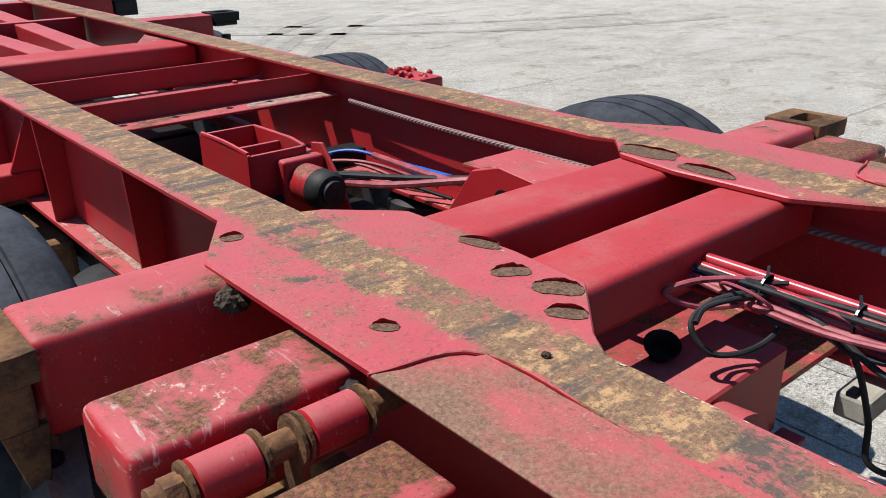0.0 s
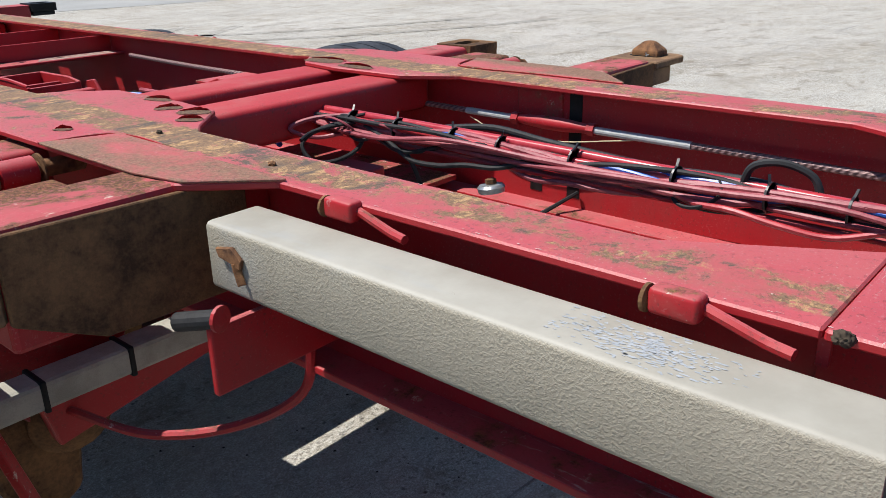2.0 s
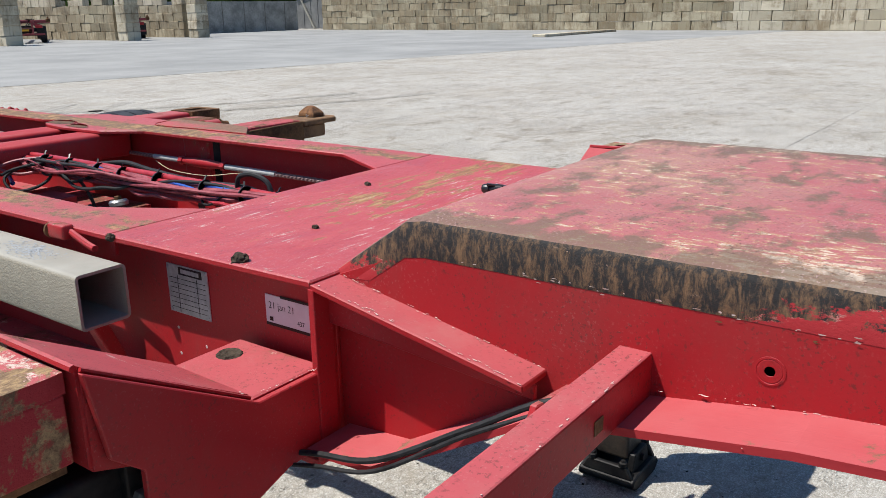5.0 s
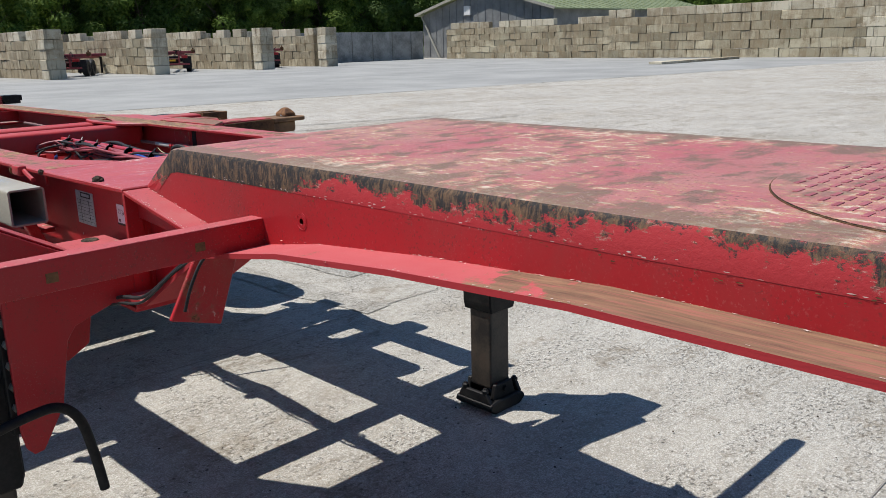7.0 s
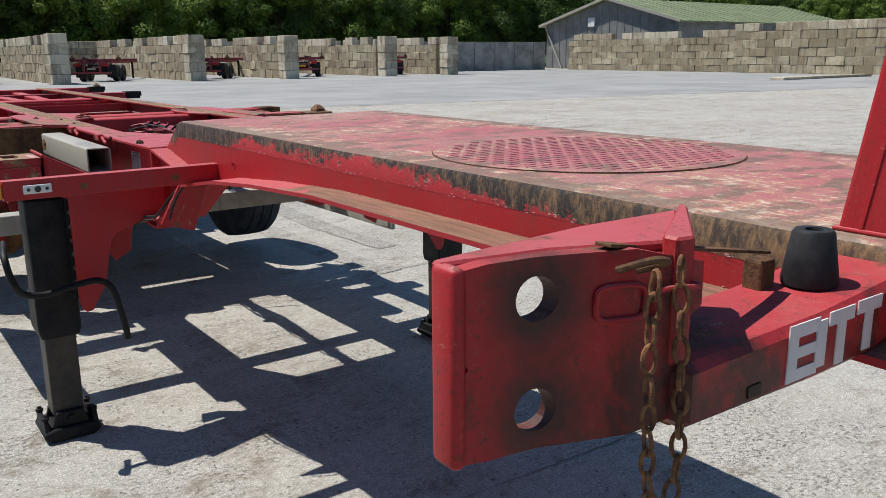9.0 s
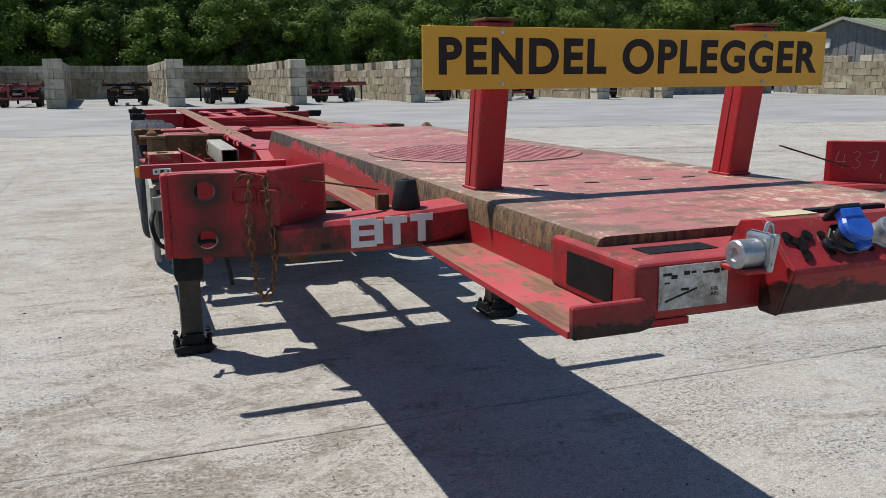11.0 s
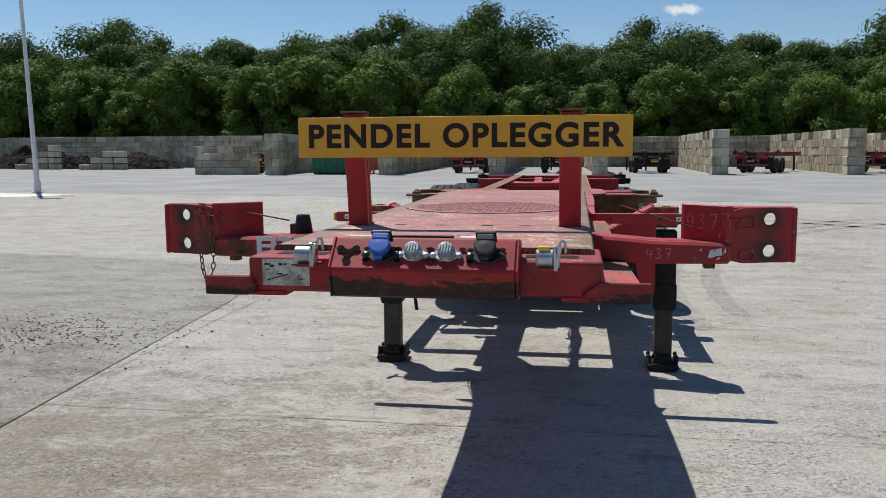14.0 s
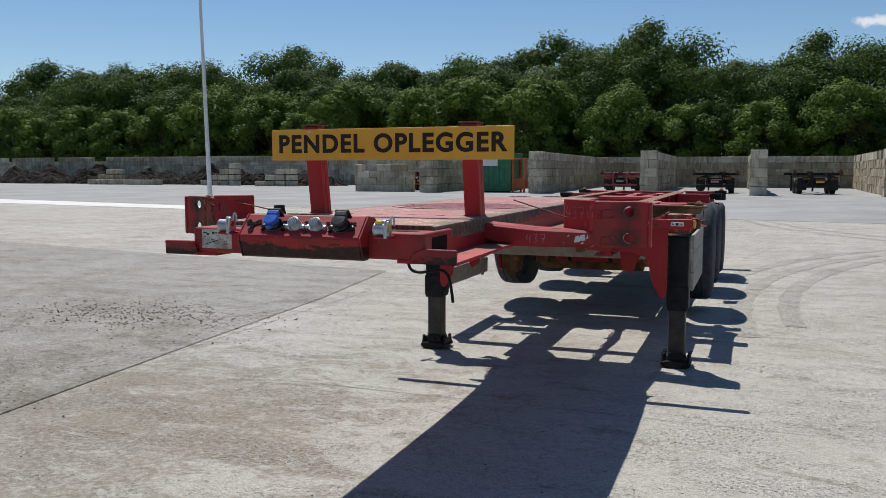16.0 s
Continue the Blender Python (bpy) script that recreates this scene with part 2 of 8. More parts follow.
def deck_paint():
    """Gooseneck deck: red, scuffed to bare ochre and white, with greasy black at the edges."""
    n = Nodes("deck_paint", 0.6)
    px, py, pz = n.place()
    ax = n.math("ABSOLUTE", px, 0.0)
    red = n.mix(n.noise(7, 6, 0.65), (0.38, 0.085, 0.096), (0.48, 0.150, 0.158))
    red = n.mix(n.math("MULTIPLY", n.step(n.noise(1.6, 6, 0.7), 0.38, 0.66), 0.70), red, (0.40, 0.235, 0.190))
    scuff = n.noise(1.0, 9, 0.8, n.stretch(46, 16, 30), 0.5)
    where = n.noise(2.4, 4, 0.6)
    wear = n.math("ADD", scuff, n.step(where, 0.35, 0.7, -0.06, 0.06))
    wear = n.math("ADD", wear, n.step(ax, 0.26, 0.47, 0.0, 0.07))
    col = n.mix(n.math("MULTIPLY", n.step(wear, 0.535, 0.570), 0.75), red, (0.46, 0.29, 0.14))
    col = n.mix(n.step(wear, 0.585, 0.61), col, (0.62, 0.50, 0.40))
    brown = n.math("ADD", n.noise(1.0, 6, 0.65, n.stretch(7, 12, 8)), n.step(ax, 0.36, 0.49, 0.0, 0.17))
    col = n.mix(n.math("MULTIPLY", n.step(brown, 0.50, 0.61), 0.80), col, (0.16, 0.112, 0.075))
    col = n.speckle(col, 0.65, 0.5)
    side = n.math("SUBTRACT", 1.0, n.step(n.up(), 0.55, 0.95))
    drip = n.noise(1.0, 9, 0.8, n.stretch(70, 60, 22), 0.4)
    dark = n.mix(n.step(drip, 0.46, 0.62), (0.012, 0.010, 0.009), (0.190, 0.105, 0.050))
    brown = n.mix(n.step(drip, 0.42, 0.60), (0.055, 0.034, 0.020), (0.260, 0.150, 0.065))
    dark = n.mix(n.step(n.math("ADD", py, n.math("MULTIPLY", n.noise(2.5, 4), 0.8)), 1.1, 0.5), dark, brown)
    skirt = n.mix(n.noise(5, 5, 0.6), (0.385, 0.014, 0.019), (0.465, 0.024, 0.030))
    tall = n.math("MULTIPLY", n.math("SUBTRACT", pz, 1.306), 15.6)
    lobes = n.math("ADD", n.noise(1.0, 5, 0.7, n.stretch(3, 4.5, 6), 0.4), n.math("MULTIPLY", n.math("SUBTRACT", n.noise(1.0, 8, 0.85, n.stretch(30, 34, 60)), 0.5), 1.1))
    reach = n.math("ADD", n.math("ADD", tall, n.math("MULTIPLY", n.math("SUBTRACT", lobes, 0.5), 2.6)), n.math("ADD", n.step(py, 2.15, 2.45, 0.0, 1.1), n.step(py, 1.0, 0.3, 0.0, 0.75)))
    grime = n.mix(n.step(reach, 0.46, 0.60), skirt, dark)
    line = n.math("MULTIPLY", n.step(reach, 0.36, 0.44), n.step(reach, 0.54, 0.48, 0.0, 0.75))
    grime = n.mix(n.math("MULTIPLY", line, n.step(n.noise(1.0, 6, 0.8, n.stretch(40, 22, 90), 0.4), 0.55, 0.62)), grime, (0.60, 0.44, 0.36))
    grime = n.mix(n.step(n.noise(1.0, 7, 0.8, n.stretch(40, 26, 90), 0.5), 0.655, 0.70), grime, (0.46, 0.30, 0.22))
    col = n.mix(side, col, grime)
    return n.done(col, n.step(wear, 0.3, 0.7, 0.5, 0.8), n.noise(70, 5, 0.7), 0.35, 0.004)


def neck_paint():
    """Neck plate: faded red with long pale scratches across it and a brown rubbed field."""
    n = Nodes("scratched_neck_paint", 0.5)
    px, py, pz = n.place()
    col = n.mix(n.noise(6, 6, 0.65), (0.42, 0.050, 0.062), (0.50, 0.105, 0.115))
    field = n.math("SUBTRACT", 1.0, n.step(n.math("ABSOLUTE", n.math("SUBTRACT", py, n.math("ADD", 3.36, n.math("MULTIPLY", px, 0.05))), 0.0), 0.03, 0.22))
    field = n.math("MULTIPLY", field, n.step(px, -0.42, -0.05))
    smear = n.noise(1.0, 7, 0.72, n.stretch(6, 20, 5), 0.6)
    wear = n.math("ADD", smear, n.math("MULTIPLY", field, 0.19))
    brown = n.mix(n.step(n.noise(1.0, 6, 0.8, n.stretch(14, 90, 14), 0.4), 0.46, 0.58), (0.22, 0.115, 0.055), (0.42, 0.27, 0.11))
    wear = n.math("ADD", wear, n.math("MULTIPLY", n.math("SUBTRACT", n.noise(1.0, 7, 0.85, n.stretch(26, 70, 20), 0.6), 0.5), 0.30))
    col = n.mix(n.math("MULTIPLY", n.step(wear, 0.655, 0.68), 0.88), col, brown)
    scratch = n.noise(1.0, 7, 0.8, n.stretch(9, 95, 12), 0.5)
    pale = n.math("ADD", scratch, n.step(n.noise(3.0, 3), 0.35, 0.7, -0.05, 0.07))
    pale = n.math("ADD", pale, n.math("MULTIPLY", n.step(py, 3.45, 3.14, -0.02, 0.075), n.step(px, -0.2, 0.1, 0.3, 1.0)))
    col = n.mix(n.step(pale, 0.628, 0.650), col, (0.62, 0.52, 0.47))
    chips = n.math("ADD", n.noise(34, 4, 0.7), n.step(n.noise(4, 3), 0.4, 0.7, -0.06, 0.05))
    col = n.mix(n.step(chips, 0.69, 0.71), col, (0.62, 0.5, 0.46))
    col = n.speckle(col, 0.5, 0.4)
    side = n.step(n.up(), 0.4, 0.8)
    col = n.mix(side, (0.42, 0.014, 0.020), col)
    return n.done(col, n.step(wear, 0.4, 0.75, 0.42, 0.8), n.noise(110, 4), 0.25, 0.003)


def casting_paint():
    """Thin red paint scraped through to ochre rust and bright primer."""
    n = Nodes("scraped_casting_paint", 0.7)
    red = n.mix(n.noise(14, 5, 0.65), (0.42, 0.055, 0.068), (0.52, 0.120, 0.125))
    tan = n.mix(n.step(n.noise(1.0, 6, 0.8, n.stretch(50, 90, 50), 0.3), 0.42, 0.60), (0.155, 0.088, 0.044), (0.40, 0.265, 0.125))
    worn = n.math("ADD", n.noise(11, 7, 0.7, warp=0.4), n.math("MULTIPLY", n.math("SUBTRACT", n.noise(80, 5, 0.8), 0.5), 0.20))
    col = n.mix(n.step(worn, 0.455, 0.50), red, tan)
    rim = n.math("MULTIPLY", n.step(worn, 0.40, 0.43), n.step(worn, 0.50, 0.46))
    col = n.mix(n.math("MULTIPLY", rim, n.step(n.noise(30, 6, 0.8), 0.50, 0.56)), col, (0.66, 0.56, 0.48))
    col = n.speckle(col, 0.6, 0.3)
    col = n.mix(n.step(n.up(), 0.4, 0.8), n.mix(n.step(worn, 0.52, 0.60), (0.38, 0.020, 0.026), tan), col)
    return n.done(col, 0.75, n.math("SUBTRACT", n.noise(110, 4), n.step(worn, 0.45, 0.50, 0.0, 0.4)), 0.4, 0.004)


def simple(name, a, b, rough=0.5, metal=0.0, scale=8.0, bump=0.15, depth=0.003, fine=90):
    n = Nodes(name, rough, metal)
    col = n.mix(n.step(n.math("ADD", n.math("MULTIPLY", n.noise(scale, 6, 0.65), 0.75), n.math("MULTIPLY", n.noise(fine, 3), 0.25)), 0.40, 0.60), a, b)
    return n.done(col, None, n.noise(fine, 4), bump, depth)


def concrete_ground(name="yard_concrete", shade=1.0):
    n = Nodes(name, 0.9)
    big = n.noise(0.14, 5, 0.6)
    mid = n.noise(1.2, 7, 0.68)
    grain = n.noise(70, 4, 0.75)
    a, b = (0.520, 0.497, 0.437), (0.61, 0.586, 0.523)
    col = n.mix(n.step(big, 0.3, 0.7), tuple(c * shade for c in a), tuple(c * shade for c in b))
    col = n.mix(n.math("MULTIPLY", n.step(mid, 0.48, 0.75), 0.5), col, (0.33 * shade, 0.30 * shade, 0.25 * shade))
    sweep = n.noise(1.0, 6, 0.65, n.stretch(0.9, 0.16, 1))
    col = n.mix(n.math("MULTIPLY", n.step(sweep, 0.5, 0.75), 0.35), col, (0.55 * shade, 0.54 * shade, 0.505 * shade))
    dirt = n.math("MULTIPLY", n.step(n.noise(0.4, 6, 0.7), 0.50, 0.68), n.step(n.noise(7, 7, 0.8), 0.42, 0.62))
    col = n.mix(n.math("MULTIPLY", dirt, 0.85), col, (0.17, 0.14, 0.10))
    tan = n.math("MULTIPLY", n.step(n.noise(0.55, 4, 0.6), 0.52, 0.70), n.step(n.noise(3.0, 6, 0.75), 0.40, 0.65))
    col = n.mix(n.math("MULTIPLY", tan, 0.75), col, (0.37, 0.305, 0.20))
    mottle = n.step(n.noise(16, 7, 0.85), 0.475, 0.555)
    col = n.mix(n.math("MULTIPLY", mottle, 0.42), col, (0.27 * shade, 0.25 * shade, 0.21 * shade))
    pale = n.step(n.noise(30, 5, 0.8), 0.515, 0.59)
    col = n.mix(n.math("MULTIPLY", pale, 0.6), col, (0.66, 0.645, 0.60))
    chips = n.math("MULTIPLY", n.step(n.voronoi(24), 0.22, 0.10), n.step(n.noise(4.5, 3), 0.46, 0.58))
    col = n.mix(n.math("MULTIPLY", chips, 0.75), col, (0.13, 0.115, 0.095))
    spots = n.math("MULTIPLY", n.step(n.voronoi(5.5), 0.085, 0.05), n.step(n.noise(0.9, 2), 0.45, 0.6))
    col = n.mix(n.math("MULTIPLY", spots, 0.85), col, (0.055, 0.05, 0.045))
    grit = n.step(n.noise(130, 4, 0.85), 0.45, 0.54)
    col = n.mix(n.math("MULTIPLY", n.math("SUBTRACT", 1.0, grit), 0.62), col, (0.23 * shade, 0.21 * shade, 0.175 * shade))
    fleck = n.step(n.noise(80, 3, 0.8), 0.565, 0.62)
    col = n.mix(n.math("MULTIPLY", fleck, 0.80), col, (0.72 * shade, 0.70 * shade, 0.65 * shade))
    wash = n.math("MULTIPLY", n.step(n.noise(0.22, 6, 0.7, warp=0.6), 0.49, 0.58), n.step(n.noise(2.2, 7, 0.8), 0.44, 0.56, 0.2, 1.0))
    col = n.mix(n.math("MULTIPLY", wash, 0.32), col, (0.29 * shade, 0.255 * shade, 0.20 * shade))
    cluster = n.step(n.noise(1.0, 5, 0.7, n.stretch(1.1, 2.6, 1)), 0.45, 0.58, 0.05, 1.0)
    pit = n.math("MULTIPLY", n.step(n.noise(1.0, 5, 0.8, n.stretch(40, 52, 40)), 0.545, 0.600), cluster)
    col = n.mix(n.math("MULTIPLY", pit, 0.72), col, (0.13 * shade, 0.115 * shade, 0.09 * shade))
    hole = n.math("MULTIPLY", n.step(n.voronoi(21), 0.20, 0.10), n.step(n.noise(2.6, 5, 0.75), 0.50, 0.58))
    col = n.mix(n.math("MULTIPLY", hole, 0.8), col, (0.075 * shade, 0.065 * shade, 0.055 * shade))
    mud = n.math("MULTIPLY", n.step(n.noise(0.33, 6, 0.75, warp=0.8), 0.52, 0.60), n.step(n.noise(5.5, 8, 0.85), 0.46, 0.55))
    col = n.mix(n.math("MULTIPLY", mud, 0.48), col, (0.25 * shade, 0.205 * shade, 0.14 * shade))
    gx, gy, gz = n.place()
    near = n.math("MULTIPLY", n.step(n.math("ABSOLUTE", n.math("ADD", gx, 2.1), 0.0), 2.4, 0.6), n.step(n.math("ABSOLUTE", n.math("ADD", gy, 0.6), 0.0), 4.2, 1.2))
    spill = n.step(n.math("ADD", n.noise(1.0, 9, 0.8, n.stretch(1.6, 2.6, 1), 0.5), n.math("MULTIPLY", near, 0.15)), 0.545, 0.615)
    spill = n.math("MULTIPLY", spill, n.step(n.noise(24, 6, 0.85), 0.42, 0.56, 0.25, 1.0))
    col = n.mix(n.math("MULTIPLY", spill, 0.8), col, (0.20 * shade, 0.165 * shade, 0.115 * shade))
    grain = n.math("SUBTRACT", grain, n.math("MULTIPLY", n.math("ADD", pit, hole), 0.8))
    return n.done(col, 0.92, n.math("ADD", n.math("MULTIPLY", grain, 0.7), n.math("MULTIPLY", n.noise(18, 5, 0.8), 0.8)), 0.75, 0.012)


def wood_weathered():
    n = Nodes("weathered_flange_coating", 0.8)
    grain = n.noise(1.0, 7, 0.7, n.stretch(60, 5, 40), 0.6)
    col = n.mix(n.step(grain, 0.35, 0.65), (0.130, 0.066, 0.040), (0.30, 0.165, 0.092))
    col = n.mix(n.step(n.noise(1.0, 6, 0.8, n.stretch(120, 4, 60), 0.3), 0.50, 0.64), col, (0.36, 0.125, 0.095))
    ends = n.math("MAXIMUM", n.step(n.place()[1], 1.3, 1.9, 0.0, 0.30), n.step(n.place()[1], 0.1, -0.4, 0.0, 0.20))
    patch = n.step(n.math("ADD", n.noise(7, 8, 0.75), ends), 0.66, 0.70)
    col = n.mix(patch, col, n.mix(n.noise(9, 5), (0.47, 0.05, 0.06), (0.53, 0.12, 0.125)))
    col = n.mix(n.step(n.up(), 0.4, 0.8), (0.40, 0.016, 0.022), col)
    return n.done(col, 0.8, grain, 0.4, 0.003)


def leaf_material(name, a, b):
    """Thin leaves: part of the sunlight shines through them."""
    n = Nodes(name, 0.6)
    col = n.mix(n.island(), a, b)
    col = n.mix(n.math("MULTIPLY", n.random(), 0.40), col, (0.060, 0.115, 0.016))
    n.bsdf.inputs["Specular IOR Level"].default_value = 0.15
    n.done(col, 0.7)
    thin = n.t.nodes.new("ShaderNodeBsdfTranslucent")
    n.put(thin.inputs["Color"], n.mix(0.5, col, (0.085, 0.165, 0.014)))
    both = n.t.nodes.new("ShaderNodeMixShader")
    both.inputs[0].default_value = 0.22
    n.t.links.new(n.bsdf.outputs[0], both.inputs[1])
    n.t.links.new(thin.outputs[0], both.inputs[2])
    n.t.links.new(both.outputs[0], n.t.nodes["Material Output"].inputs["Surface"])
    return n.mat


def block_material(name="concrete_block", age=0.0):
    n = Nodes(name, 0.9)
    v = n.random()
    col = n.mix(v, (0.42 - 0.13 * age, 0.370 - 0.115 * age, 0.270 - 0.100 * age), (0.69 - 0.13 * age, 0.625 - 0.13 * age, 0.480 - 0.13 * age))
    brown = n.noise(1.0, 7, 0.7, n.world(0.22, 0.22, 0.5), 0.3)
    col = n.mix(n.math("MULTIPLY", n.step(brown, 0.44 - 0.06 * age, 0.54 - 0.06 * age), n.step(n.noise(1.0, 6, 0.75, n.world(2.2, 2.2, 0.7)), 0.42, 0.56, 0.15, 0.80)), col, (0.26, 0.195, 0.115))
    runs = n.noise(1.0, 6, 0.7, n.world(3.0, 3.0, 0.35))
    col = n.mix(n.math("MULTIPLY", n.step(runs, 0.54, 0.62), 0.4), col, (0.12, 0.10, 0.07))
    col = n.mix(n.step(n.noise(1.0, 6, 0.8, n.world(5, 5, 5)), 0.60, 0.74), col, (0.60, 0.58, 0.53))
    return n.done(col, 0.92, n.noise(12, 6, 0.75), 0.6, 0.04)


def cloud_material():
    """White vapour that thins out towards its edges, bright by its own emission."""
    n = Nodes("self_lit_vapour", 1.0)
    gen = n.t.nodes.new("ShaderNodeTexCoord").outputs["Generated"]
    m = n.t.nodes.new("ShaderNodeSeparateXYZ")
    n.t.links.new(gen, m.inputs[0])
    dx = n.math("MULTIPLY", n.math("SUBTRACT", m.outputs[0], 0.5), 2.0)
    dz = n.math("MULTIPLY", n.math("SUBTRACT", m.outputs[2], 0.45), 2.2)
    r = n.math("SQRT", n.math("ADD", n.math("MULTIPLY", dx, dx), n.math("MULTIPLY", dz, dz)), 0.0)
    body = n.math("SUBTRACT", n.math("MULTIPLY", n.noise(0.09, 7, 0.62), 1.5), r)
    thick = n.step(body, 0.02, 0.48, 0.0, 0.85)
    clear = n.t.nodes.new("ShaderNodeBsdfTransparent")
    # emission in place of sunlight on the cloud
    glow = n.t.nodes.new("ShaderNodeEmission")
    glow.inputs["Color"].default_value, glow.inputs["Strength"].default_value = (0.93, 0.96, 1.0, 1.0), 0.85
    both = n.t.nodes.new("ShaderNodeMixShader")
    n.put(both.inputs[0], thick)
    n.t.links.new(clear.outputs[0], both.inputs[1])
    n.t.links.new(glow.outputs[0], both.inputs[2])
    n.t.links.new(both.outputs[0], n.t.nodes["Material Output"].inputs["Surface"])
    return n.mat


def tube_zinc():
    """Warm grey galvanising, smooth on top and stippled with small beads on the sides."""
    n = Nodes("stippled_galvanised_steel", 0.6)
    top = n.step(n.up(), 0.4, 0.8)
    blotch = n.noise(5, 6, 0.65)
    col = n.mix(n.step(blotch, 0.35, 0.65), (0.335, 0.315, 0.262), (0.430, 0.410, 0.352))
    col = n.mix(n.math("SUBTRACT", 1.0, top), col, n.mix(n.noise(16, 5, 0.7), (0.330, 0.295, 0.225), (0.430, 0.390, 0.305)))
    bead = n.noise(230, 3, 0.6)
    col = n.mix(n.math("MULTIPLY", n.math("SUBTRACT", 1.0, top), n.step(bead, 0.56, 0.64, 0.0, 0.35)), col, (0.23, 0.20, 0.15))
    col = n.mix(n.math("MULTIPLY", n.step(n.noise(1.0, 4, 0.6, n.stretch(9, 2.6, 3)), 0.60, 0.70), 0.35), col, (0.36, 0.39, 0.41))
    col = n.mix(n.step(n.noise(28, 4, 0.7), 0.70, 0.73, 0.0, 0.7), col, (0.10, 0.085, 0.06))
    height = n.math("ADD", n.math("MULTIPLY", n.noise(60, 4), 0.1), n.math("MULTIPLY", n.math("SUBTRACT", 1.0, top), n.step(bead, 0.42, 0.66)))
    return n.done(col, 0.6, height, 0.42, 0.0016)


def rope_material():
    n = Nodes("steel_rope", 0.5, 0.2)
    w = n.t.nodes.new("ShaderNodeTexWave")
    w.bands_direction = "DIAGONAL"
    n.t.links.new(n.co, w.inputs["Vector"])
    w.inputs["Scale"].default_value = 34
    return n.done(n.mix(w.outputs[1], (0.15, 0.080, 0.078), (0.32, 0.205, 0.195)), 0.6, w.outputs[1], 0.6, 0.003)


